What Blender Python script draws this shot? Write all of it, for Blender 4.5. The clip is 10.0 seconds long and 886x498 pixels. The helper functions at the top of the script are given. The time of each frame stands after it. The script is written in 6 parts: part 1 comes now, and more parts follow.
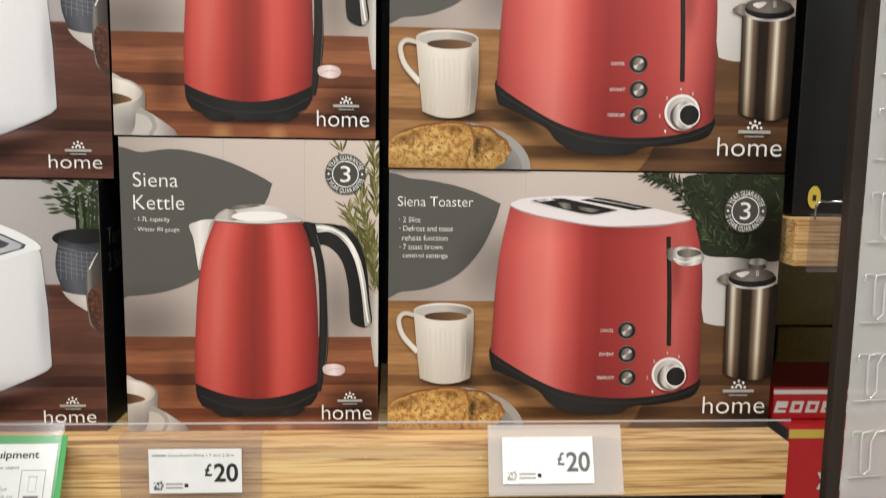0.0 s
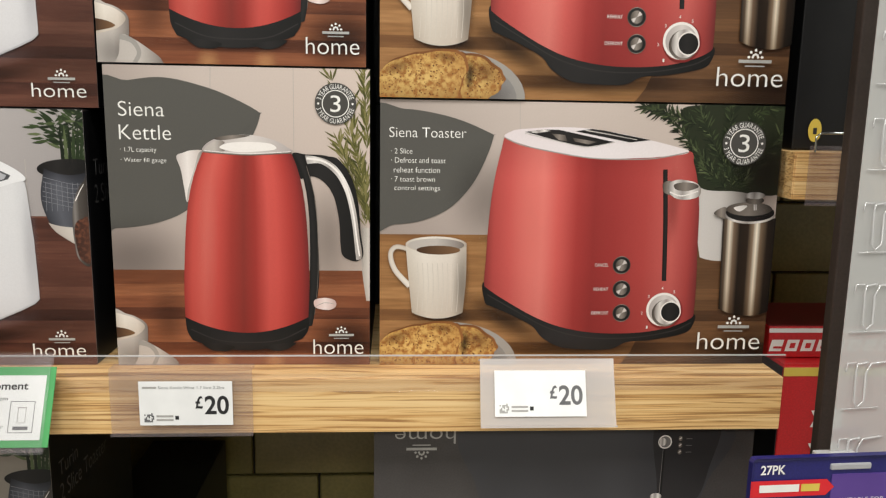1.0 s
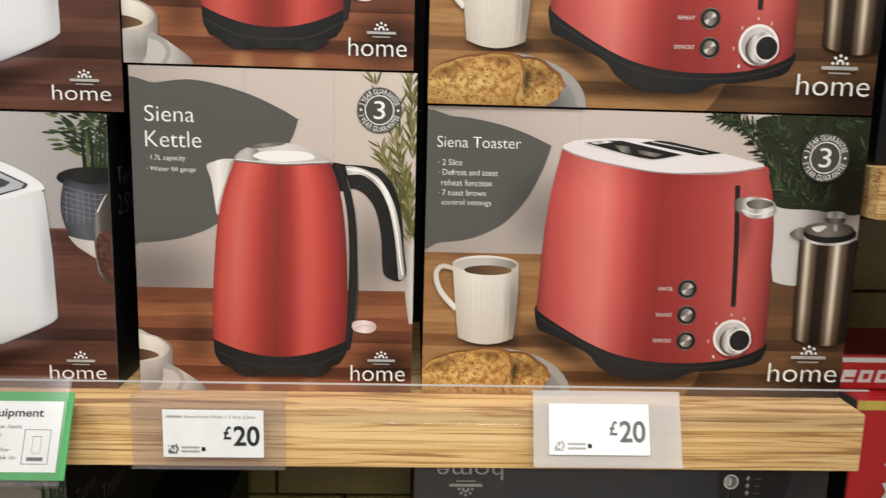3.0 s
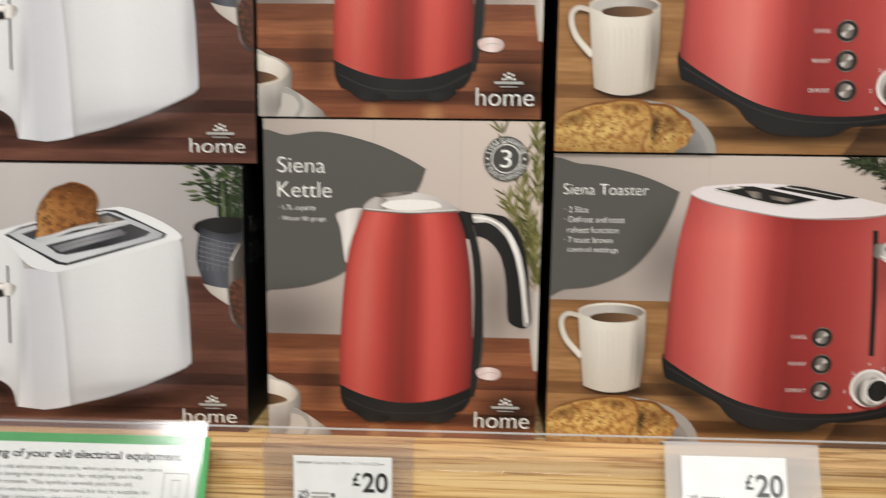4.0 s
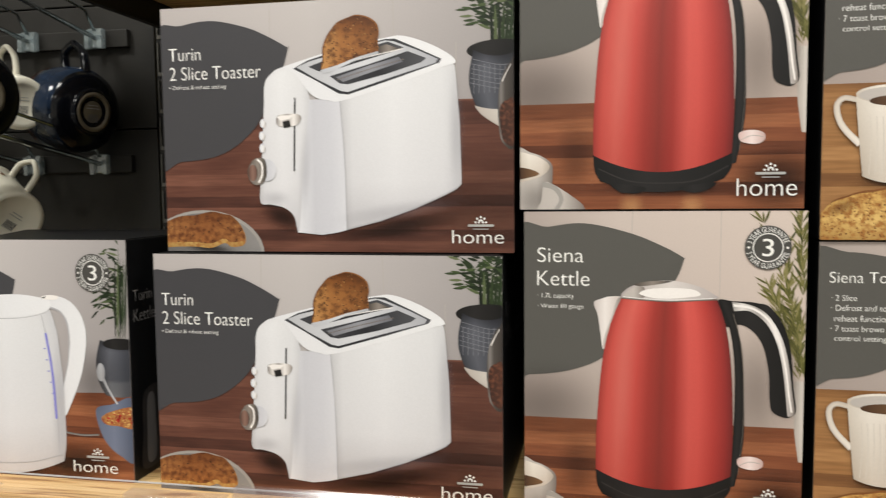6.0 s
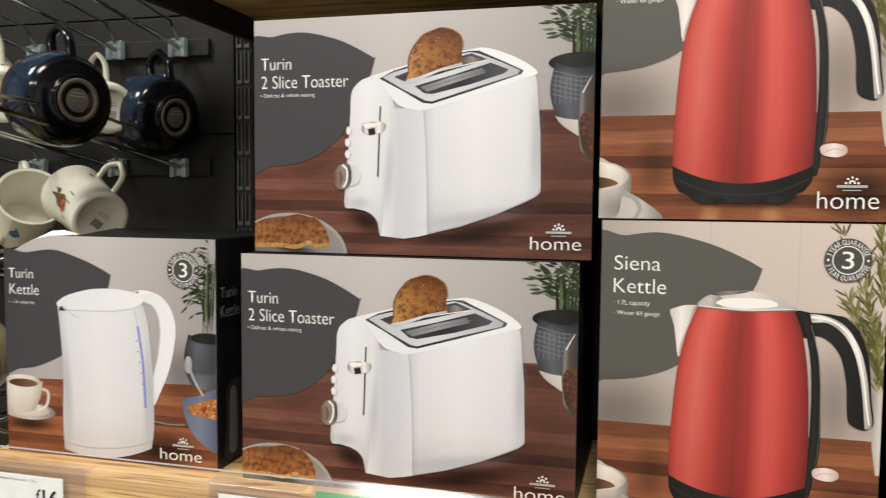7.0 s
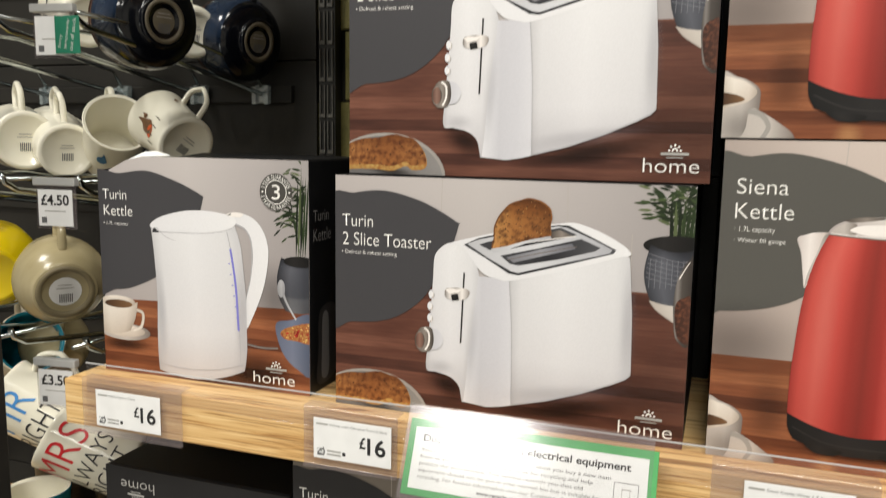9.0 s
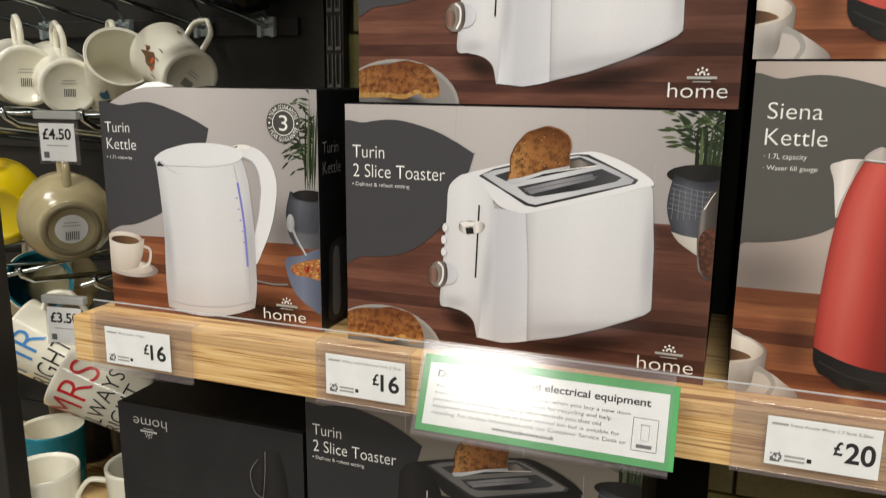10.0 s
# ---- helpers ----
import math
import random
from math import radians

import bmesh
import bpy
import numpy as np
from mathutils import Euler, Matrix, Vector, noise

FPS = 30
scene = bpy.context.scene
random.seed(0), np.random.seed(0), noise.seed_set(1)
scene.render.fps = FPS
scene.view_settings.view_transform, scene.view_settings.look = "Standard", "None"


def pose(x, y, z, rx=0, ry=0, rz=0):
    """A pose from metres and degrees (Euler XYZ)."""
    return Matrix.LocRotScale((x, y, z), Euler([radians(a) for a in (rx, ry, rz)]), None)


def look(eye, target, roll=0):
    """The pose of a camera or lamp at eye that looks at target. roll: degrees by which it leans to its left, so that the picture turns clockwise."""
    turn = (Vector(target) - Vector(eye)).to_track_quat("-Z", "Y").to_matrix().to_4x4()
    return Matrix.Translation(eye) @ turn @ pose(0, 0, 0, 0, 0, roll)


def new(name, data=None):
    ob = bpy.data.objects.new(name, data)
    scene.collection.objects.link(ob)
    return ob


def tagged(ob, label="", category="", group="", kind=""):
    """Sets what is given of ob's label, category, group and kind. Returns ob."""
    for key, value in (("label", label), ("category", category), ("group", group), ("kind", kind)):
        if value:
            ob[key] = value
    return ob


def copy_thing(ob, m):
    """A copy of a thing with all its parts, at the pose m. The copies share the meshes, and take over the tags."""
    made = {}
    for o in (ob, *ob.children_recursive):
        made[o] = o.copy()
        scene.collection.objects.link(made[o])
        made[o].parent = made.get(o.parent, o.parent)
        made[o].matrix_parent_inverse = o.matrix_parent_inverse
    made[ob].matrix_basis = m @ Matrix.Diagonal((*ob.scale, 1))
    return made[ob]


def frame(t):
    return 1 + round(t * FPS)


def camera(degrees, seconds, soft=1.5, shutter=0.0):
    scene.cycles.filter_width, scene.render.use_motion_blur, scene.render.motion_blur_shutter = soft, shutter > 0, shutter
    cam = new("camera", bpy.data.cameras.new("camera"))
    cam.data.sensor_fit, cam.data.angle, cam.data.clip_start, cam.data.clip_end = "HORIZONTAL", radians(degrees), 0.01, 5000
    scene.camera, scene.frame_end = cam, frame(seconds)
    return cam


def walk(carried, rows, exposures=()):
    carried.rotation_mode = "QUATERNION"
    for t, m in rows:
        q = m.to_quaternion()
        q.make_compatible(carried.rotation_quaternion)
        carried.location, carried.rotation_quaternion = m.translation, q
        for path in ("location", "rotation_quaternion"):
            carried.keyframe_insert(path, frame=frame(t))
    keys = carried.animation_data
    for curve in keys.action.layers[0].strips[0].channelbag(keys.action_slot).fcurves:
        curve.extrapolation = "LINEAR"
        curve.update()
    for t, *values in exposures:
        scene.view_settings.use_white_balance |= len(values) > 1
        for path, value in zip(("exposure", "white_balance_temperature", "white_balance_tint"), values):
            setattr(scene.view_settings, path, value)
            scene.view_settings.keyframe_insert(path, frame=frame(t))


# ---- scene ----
cam = camera(58.8, 10.0, soft=1.2, shutter=0.65)
PATH = [
    (0, (0.213, -0.624, 1.32), (0.335, 1.356, 1.067), 0.9),
    (0.5, (0.217, -0.625, 1.311), (0.34, 1.345, 0.987), 1.0),
    (1, (0.22, -0.618, 1.296), (0.342, 1.347, 0.947), 1.0),
    (1.5, (0.215, -0.608, 1.298), (0.343, 1.352, 0.925), 1.0),
    (2, (0.21, -0.593, 1.297), (0.335, 1.369, 0.93), 1.2),
    (3.5, (0.18, -0.56, 1.305), (0.202, 1.414, 0.983), 1.4),
    (4, (0.151, -0.563, 1.316), (0.076, 1.414, 1.026), 0.7),
    (4.5, (0.117, -0.567, 1.326), (-0.035, 1.41, 1.062), 0.2),
    (5, (0.09, -0.577, 1.339), (-0.174, 1.393, 1.115), -0.5),
    (5.5, (0.072, -0.585, 1.343), (-0.266, 1.378, 1.162), -0.8),
    (7, (0.038, -0.619, 1.341), (-0.477, 1.309, 1.212), 0.5),
    (7.5, (0.029, -0.629, 1.343), (-0.541, 1.283, 1.206), 0.8),
    (8, (0.017, -0.627, 1.339), (-0.601, 1.269, 1.184), 1.0),
    (8.5, (0.009, -0.616, 1.331), (-0.64, 1.266, 1.136), 1.0),
    (9, (-0.001, -0.602, 1.322), (-0.658, 1.267, 1.047), 0.9),
    (9.5, (-0.008, -0.591, 1.313), (-0.669, 1.264, 0.962), 0.7),
    (10, (-0.011, -0.585, 1.309), (-0.68, 1.253, 0.895), 0.6),
]
walk(cam, [(t, look(eye, target, roll)) for t, eye, target, roll in PATH], exposures=[(0.0, -0.18, 6400, 10), (0.5, -0.24, 6430, 10), (2.0, -0.15, 6440, 10), (3.5, -0.17, 6370, 10), (4.0, -0.26, 6400, 10), (4.5, -0.42, 6440, 10), (5.0, -0.30, 6470, 10), (5.5, -0.22, 6480, 10), (7.0, -0.12, 6500, 10), (8.5, -0.09, 6580, 10), (9.3, -0.18, 6600, 10), (10.0, -0.34, 6600, 10)])

# ---- light: rows of ceiling luminaires over the aisle of a shop ----
world = bpy.data.worlds.new("shop_ambience")
world.use_nodes = True
world.node_tree.nodes["Background"].inputs[0].default_value = (0.9, 0.93, 1.0, 1)
world.node_tree.nodes["Background"].inputs[1].default_value = 0.02
scene.world = world


def ceiling_lamp(x, y, z, length, width, watts, colour=(1.0, 0.985, 0.925)):
    lamp = bpy.data.lights.new("luminaire_lamp", "AREA")
    lamp.shape, lamp.size, lamp.size_y, lamp.energy, lamp.color = "RECTANGLE", length, width, watts, colour
    ob = new("luminaire_lamp", lamp)
    ob.matrix_world = look((x, y, z), (x, y + 0.0001, 0.0))
    return ob


for lx, ly, lw in ((-1.25, -1.05, 44), (0.30, -1.05, 34), (1.85, -1.05, 31), (-1.25, -3.6, 40), (0.30, -3.6, 38), (1.85, -3.6, 38)):
    ceiling_lamp(lx, ly, 2.97, 0.62, 0.62, lw)


# ---- materials ----
def lin(c):
    """0-255 display colour to linear."""
    return tuple(((v / 255 + 0.055) / 1.055) ** 2.4 if v > 10 else v / 255 / 12.92 for v in c) + (1.0,)


def material(name, rough=0.5, metal=0.0, spec=0.5):
    m = bpy.data.materials.new(name)
    m.use_nodes = True
    b = m.node_tree.nodes["Principled BSDF"]
    b.inputs["Roughness"].default_value = rough
    b.inputs["Metallic"].default_value = metal
    b.inputs["Specular IOR Level"].default_value = spec
    return m, m.node_tree, b


def link(tree, a, b):
    tree.links.new(a, b)


def ramp(tree, stops, fac):
    r = tree.nodes.new("ShaderNodeValToRGB")
    while len(r.color_ramp.elements) < len(stops):
        r.color_ramp.elements.new(0.5)
    for e, (p, c) in zip(r.color_ramp.elements, stops):
        e.position, e.color = p, lin(c)
    link(tree, fac, r.inputs[0])
    return r.outputs[0]


def noise_fac(tree, scale, stretch=(1, 1, 1), detail=4, coord="Object"):
    tc, mp, n = (tree.nodes.new(k) for k in ("ShaderNodeTexCoord", "ShaderNodeMapping", "ShaderNodeTexNoise"))
    mp.inputs["Scale"].default_value = stretch
    n.inputs["Scale"].default_value, n.inputs["Detail"].default_value = scale, detail
    link(tree, tc.outputs[coord], mp.inputs[0])
    link(tree, mp.outputs[0], n.inputs["Vector"])
    return n.outputs["Fac"]


def mix(tree, kind, fac, a, b):
    n = tree.nodes.new("ShaderNodeMix")
    n.data_type, n.blend_type = "RGBA", kind
    for socket, v in ((n.inputs[0], fac), (n.inputs[6], a), (n.inputs[7], b)):
        if hasattr(v, "links"):
            link(tree, v, socket)
        else:
            socket.default_value = v
    return n.outputs[2]


def bump(tree, b, fac, strength, dist=0.001):
    n = tree.nodes.new("ShaderNodeBump")
    n.inputs["Strength"].default_value, n.inputs["Distance"].default_value = strength, dist
    link(tree, fac, n.inputs["Height"])
    link(tree, n.outputs[0], b.inputs["Normal"])


def surface(name, dark, light, scale=40, rough=0.5, metal=0.0, stretch=(1, 1, 1), spec=0.5, relief=0.0, grain=0):
    """Two-tone surface with broad mottling, and fine grain on top."""
    m, t, b = material(name, rough, metal, spec)
    f = noise_fac(t, scale, stretch)
    col = ramp(t, ((0.3, dark), (0.7, light)), f)
    if grain:
        g = noise_fac(t, grain, stretch, 2)
        col = mix(t, "MULTIPLY", 0.35, col, ramp(t, ((0.35, (190, 190, 190)), (0.65, (255, 255, 255))), g))
    link(t, col, b.inputs["Base Color"])
    if relief:
        bump(t, b, f, relief)
    return m


PRINT = dict(rough=0.36, spec=0.35)


def printed(name, across, down=None, specks=None, stretch=(1, 1, 1)):
    """Ink on coated card: colours across the printed shape, tones down it, halftone specks."""
    m, t, b = material(name, **PRINT)
    uv = t.nodes.new("ShaderNodeUVMap")
    sep = t.nodes.new("ShaderNodeSeparateXYZ")
    link(t, uv.outputs[0], sep.inputs[0])
    col = ramp(t, across, sep.outputs[0])
    if down:
        col = mix(t, "MULTIPLY", 1.0, col, ramp(t, down, sep.outputs[1]))
    f = noise_fac(t, 900, detail=1)
    col = mix(t, "MULTIPLY", 0.12, col, ramp(t, ((0.3, (215, 215, 215)), (0.7, (255, 255, 255))), f))
    if specks:
        scale, lo, hi, tone = specks
        g = noise_fac(t, scale, stretch, 5)
        col = mix(t, "MIX", ramp(t, ((lo, (0, 0, 0)), (hi, (255, 255, 255))), g), col, lin(tone))
    link(t, col, b.inputs["Base Color"])
    return m


def soft_ink(name, c, strength):
    """A tone of the printed photograph that fades out towards its rim."""
    m, t, b = material(name, **PRINT)
    b.inputs["Base Color"].default_value = lin(c)
    uv, off, ln, rng, tr, mx = (t.nodes.new(k) for k in ("ShaderNodeUVMap", "ShaderNodeVectorMath", "ShaderNodeVectorMath", "ShaderNodeMapRange", "ShaderNodeBsdfTransparent", "ShaderNodeMixShader"))
    off.operation, off.inputs[1].default_value, ln.operation = "SUBTRACT", (0.5, 0.5, 0.0), "LENGTH"
    rng.interpolation_type = "SMOOTHSTEP"
    rng.inputs["From Min"].default_value, rng.inputs["From Max"].default_value = 0.0, 0.5
    rng.inputs["To Min"].default_value, rng.inputs["To Max"].default_value = strength, 0.0
    link(t, uv.outputs[0], off.inputs[0]), link(t, off.outputs[0], ln.inputs[0]), link(t, ln.outputs["Value"], rng.inputs["Value"])
    link(t, rng.outputs[0], mx.inputs[0]), link(t, tr.outputs[0], mx.inputs[1]), link(t, b.outputs[0], mx.inputs[2])
    link(t, mx.outputs[0], t.nodes["Material Output"].inputs[0])
    return m


def flat_ink(name, c):
    return printed(name, ((0.0, c), (1.0, c)))


def printed_wood(name, a, b_, c, seed):
    """A photographed plank tabletop: boards that differ, with streaks along them."""
    m, t, b = material(name, **PRINT)
    tc, sep, flo, wn, mul = (t.nodes.new(k) for k in ("ShaderNodeTexCoord", "ShaderNodeSeparateXYZ", "ShaderNodeMath", "ShaderNodeTexWhiteNoise", "ShaderNodeMath"))
    mul.operation, mul.inputs[1].default_value, flo.operation, wn.noise_dimensions = "MULTIPLY", 105 + seed, "FLOOR", "1D"
    link(t, tc.outputs["Object"], sep.inputs[0]), link(t, sep.outputs[2], mul.inputs[0])
    link(t, mul.outputs[0], flo.inputs[0]), link(t, flo.outputs[0], wn.inputs["W"])
    f = noise_fac(t, 1.0, (8 + seed, 1, 60), 3)
    both = t.nodes.new("ShaderNodeMath")
    both.operation, both.inputs[1].default_value, both.inputs[2].default_value = "MULTIPLY_ADD", 0.42, 0.0
    link(t, wn.outputs["Value"], both.inputs[0])
    half = t.nodes.new("ShaderNodeMath")
    half.operation, half.inputs[1].default_value = "MULTIPLY_ADD", 0.62
    link(t, f, half.inputs[0]), link(t, both.outputs[0], half.inputs[2])
    g = noise_fac(t, 1.0, (30, 1, 520 + seed), 4)
    col = ramp(t, ((0.25, a), (0.5, b_), (0.8, c)), half.outputs[0])
    col = mix(t, "MULTIPLY", 0.38, col, ramp(t, ((0.35, (170, 160, 150)), (0.65, (255, 255, 255))), g))
    link(t, col, b.inputs["Base Color"])
    return m


def clear_plastic(name, haze, tint, gloss=0.16, rough=0.12):
    m, t, b = material(name, 0.08)
    out = t.nodes["Material Output"]
    tr, df, gl, m1, m2 = (t.nodes.new(k) for k in ("ShaderNodeBsdfTransparent", "ShaderNodeBsdfDiffuse", "ShaderNodeBsdfGlossy", "ShaderNodeMixShader", "ShaderNodeMixShader"))
    tr.inputs[0].default_value = lin((252, 251, 252))
    df.inputs[0].default_value = lin(tint)
    gl.inputs["Roughness"].default_value = rough
    m1.inputs[0].default_value, m2.inputs[0].default_value = haze, gloss * 0.5
    link(t, tr.outputs[0], m1.inputs[1]), link(t, df.outputs[0], m1.inputs[2])
    link(t, m1.outputs[0], m2.inputs[1]), link(t, gl.outputs[0], m2.inputs[2])
    link(t, m2.outputs[0], out.inputs[0])
    return m


def oak_material():
    m, t, b = material("oak_laminate", 0.42, 0.0, 0.4)
    f = noise_fac(t, 1.0, (2.2, 30, 170), 4)
    w = t.nodes.new("ShaderNodeTexNoise")
    tc, mp = t.nodes.new("ShaderNodeTexCoord"), t.nodes.new("ShaderNodeMapping")
    mp.inputs["Scale"].default_value = (6, 100, 330)
    mp.inputs["Rotation"].default_value = (0, radians(1.2), 0)
    w.inputs["Scale"].default_value, w.inputs["Detail"].default_value, w.inputs["Distortion"].default_value = 1.0, 4, 1.7
    link(t, tc.outputs["Object"], mp.inputs[0]), link(t, mp.outputs[0], w.inputs["Vector"])
    col = ramp(t, ((0.25, (206, 164, 106)), (0.5, (224, 187, 130)), (0.75, (236, 206, 154))), f)
    col = mix(t, "MULTIPLY", 0.75, col, ramp(t, ((0.36, (150, 114, 78)), (0.45, (232, 214, 190)), (0.52, (255, 255, 255))), w.outputs["Fac"]))
    link(t, col, b.inputs["Base Color"])
    bump(t, b, w.outputs["Fac"], 0.15, 0.0005)
    return m


OAK = oak_material()
BLACK_CARD = surface("black_card", (11, 11, 13), (18, 18, 20), 30, 0.45, spec=0.4, grain=600)
DARK_CARD = surface("charcoal_card", (66, 62, 61), (76, 72, 71), 20, 0.42, spec=0.4, grain=700)
CLEAR = clear_plastic("clear_plastic", 0.012, (215, 212, 215), 0.06)
HOLDER = clear_plastic("ticket_plastic", 0.11, (170, 158, 160), 0.08)
# Glare on one tilted holder, put in as whitish haze.
HOLDER_GLARE = clear_plastic("glare_ticket_plastic", 0.36, (236, 232, 230), 0.2)
MOULDED_EDGE = clear_plastic("moulded_edge", 0.5, (225, 225, 225), 0.3)
CLIP_PLASTIC = clear_plastic("clip_plastic", 0.42, (186, 204, 208), 0.5)
STRIP = clear_plastic("smoky_hanging_plastic", 0.62, (204, 204, 202), 0.24)
PAPER = surface("ticket_paper", (230, 230, 230), (238, 238, 238), 50, 0.55)
SIGN_PAPER = surface("sign_paper", (220, 224, 220), (230, 233, 230), 40, 0.5)
SIGN_GREEN = surface("sign_green", (66, 150, 84), (76, 160, 92), 40, 0.5)
TEXT_BLACK = surface("black_ink", (30, 30, 32), (38, 38, 40), 60, 0.6)
TEXT_GREY = surface("grey_ink", (92, 92, 94), (106, 106, 108), 60, 0.6)
TEXT_WHITE = surface("white_ink", (226, 224, 220), (236, 234, 230), 60, 0.4)
TEXT_SILVER = surface("silver_ink", (160, 158, 155), (176, 174, 170), 60, 0.4)
CHROME = surface("chrome_wire", (176, 182, 182), (206, 212, 212), 60, 0.14, 1.0)
BLACK_STEEL = surface("black_powder_coat", (30, 28, 26), (38, 36, 33), 25, 0.5, grain=500, relief=0.1)
BROWN_STEEL = surface("brown_bronze_paint", (58, 49, 44), (70, 60, 54), 18, 0.5, grain=400)
BACK_PANEL = surface("dark_back_panel", (27, 25, 21), (36, 33, 28), 12, 0.55, grain=300)
TILE = surface("olive_glazed_tile", (116, 111, 64), (138, 131, 80), 14, 0.3, grain=200, relief=0.05)
GROUT = surface("dark_grout", (40, 38, 30), (52, 50, 40), 90, 0.9)
WALL_PAINT = surface("white_wall_paint", (205, 203, 198), (215, 213, 208), 6, 0.8, grain=200)
FLOOR_VINYL = surface("grey_vinyl_floor", (150, 146, 138), (172, 168, 160), 5, 0.4, grain=260)
CREAM_GLAZE = surface("cream_glaze", (240, 235, 216), (247, 243, 228), 10, 0.14)
TAN_GLAZE = surface("tan_glaze", (158, 145, 110), (178, 165, 130), 14, 0.2, stretch=(1, 1, 3))
TAN_DARK = surface("unglazed_foot", (118, 107, 80), (136, 124, 96), 30, 0.5)
BLUE_GLAZE = surface("blue_reactive_glaze", (9, 11, 15), (44, 60, 84), 26, 0.12, stretch=(1, 1, 0.25), grain=160)
RIM_BROWN = surface("rusty_rim_glaze", (62, 40, 28), (92, 62, 42), 60, 0.16)
BLUE_DARK = surface("dark_blue_glaze", (9, 10, 14), (18, 20, 27), 20, 0.12)
STONE_FOOT = surface("stoneware_foot", (104, 96, 80), (122, 112, 94), 40, 0.55)
YELLOW_GLAZE = surface("yellow_glaze", (226, 196, 10), (236, 208, 24), 12, 0.2)
TEAL_GLAZE = surface("teal_glaze", (20, 116, 136), (32, 130, 150), 12, 0.2)
MAROON_CARD = surface("maroon_card", (92, 14, 20), (104, 20, 26), 20, 0.45, grain=600)
RED_CARD = surface("red_card", (190, 24, 30), (202, 32, 38), 20, 0.4, grain=600)
YELLOW_CARD = surface("yellow_card", (206, 180, 70), (216, 190, 84), 20, 0.45)
NAVY_CARD = surface("navy_blister_card", (30, 30, 96), (40, 38, 108), 20, 0.35, grain=600)
PURPLE_CARD = surface("purple_ink", (78, 54, 128), (90, 64, 140), 20, 0.35)
RED_INK = surface("red_ink", (206, 30, 40), (216, 40, 48), 40, 0.4)
BLUE_INK = surface("blue_ink", (64, 136, 206), (78, 150, 216), 40, 0.3)


# ---- building helpers ----
def part(name, bm, mat, parent, label=""):
    me = bpy.data.meshes.new(name)
    bm.to_mesh(me)
    bm.free()
    me.materials.append(mat)
    ob = new(name, me)
    if parent is not None:
        ob.parent = parent
    return tagged(ob, label)


def thing(name, label, category, m=None, group="", kind=""):
    ob = new(name)
    ob.empty_display_size = 0.02
    if m is not None:
        ob.matrix_world = m
    return tagged(ob, label, category, group, kind)


def box_bm(x0, x1, y0, y1, z0, z1, bevel=0.0, seg=2):
    bm = bmesh.new()
    bmesh.ops.create_cube(bm, size=1.0, matrix=Matrix.Translation(((x0 + x1) / 2, (y0 + y1) / 2, (z0 + z1) / 2)) @ Matrix.Diagonal((x1 - x0, y1 - y0, z1 - z0, 1)))
    if bevel:
        bmesh.ops.bevel(bm, geom=bm.edges[:], offset=bevel, segments=seg, affect="EDGES", profile=0.5)
    return bm


def add_box(bm, *dims):
    other = box_bm(*dims)
    tmp = bpy.data.meshes.new("tmp")
    other.to_mesh(tmp)
    other.free()
    bm.from_mesh(tmp)
    bpy.data.meshes.remove(tmp)


def spline(pts, n=8, closed=False):
    """Catmull-Rom through the points."""
    p = [np.array(q, float) for q in pts]
    if len(p) < 3:
        return [p[0] + (p[-1] - p[0]) * i / n for i in range(n + 1)]
    out, m = [], len(p)
    for i in range(m if closed else m - 1):
        a, b, c, d = (p[(i + k) % m] if closed else p[min(max(i + k, 0), m - 1)] for k in (-1, 0, 1, 2))
        for s in np.linspace(0, 1, n, endpoint=False):
            out.append(0.5 * (2 * b + (c - a) * s + (2 * a - 5 * b + 4 * c - d) * s * s + (3 * b - a - 3 * c + d) * s ** 3))
    if not closed:
        out.append(p[-1])
    return out


def resample(pts, n):
    q = np.array(spline(pts, 10) if len(pts) > 2 else pts, float)
    s = np.concatenate(([0], np.cumsum(np.linalg.norm(np.diff(q, axis=0), axis=1))))
    u = np.linspace(0, s[-1], n)
    return np.stack([np.interp(u, s, q[:, k]) for k in range(q.shape[1])], 1)


def clip_rect(poly, w, h):
    for axis, lim, sign in ((0, 0.0, 1), (0, w, -1), (1, 0.0, 1), (1, h, -1)):
        out = []
        for i in range(len(poly)):
            a, b = poly[i - 1], poly[i]
            da, db = sign * (a[axis] - lim), sign * (b[axis] - lim)
            if (da >= 0) != (db >= 0):
                out.append(a + (b - a) * (da / (da - db)))
            if db >= 0:
                out.append(b)
        poly = out
        if len(poly) < 3:
            return []
    return poly


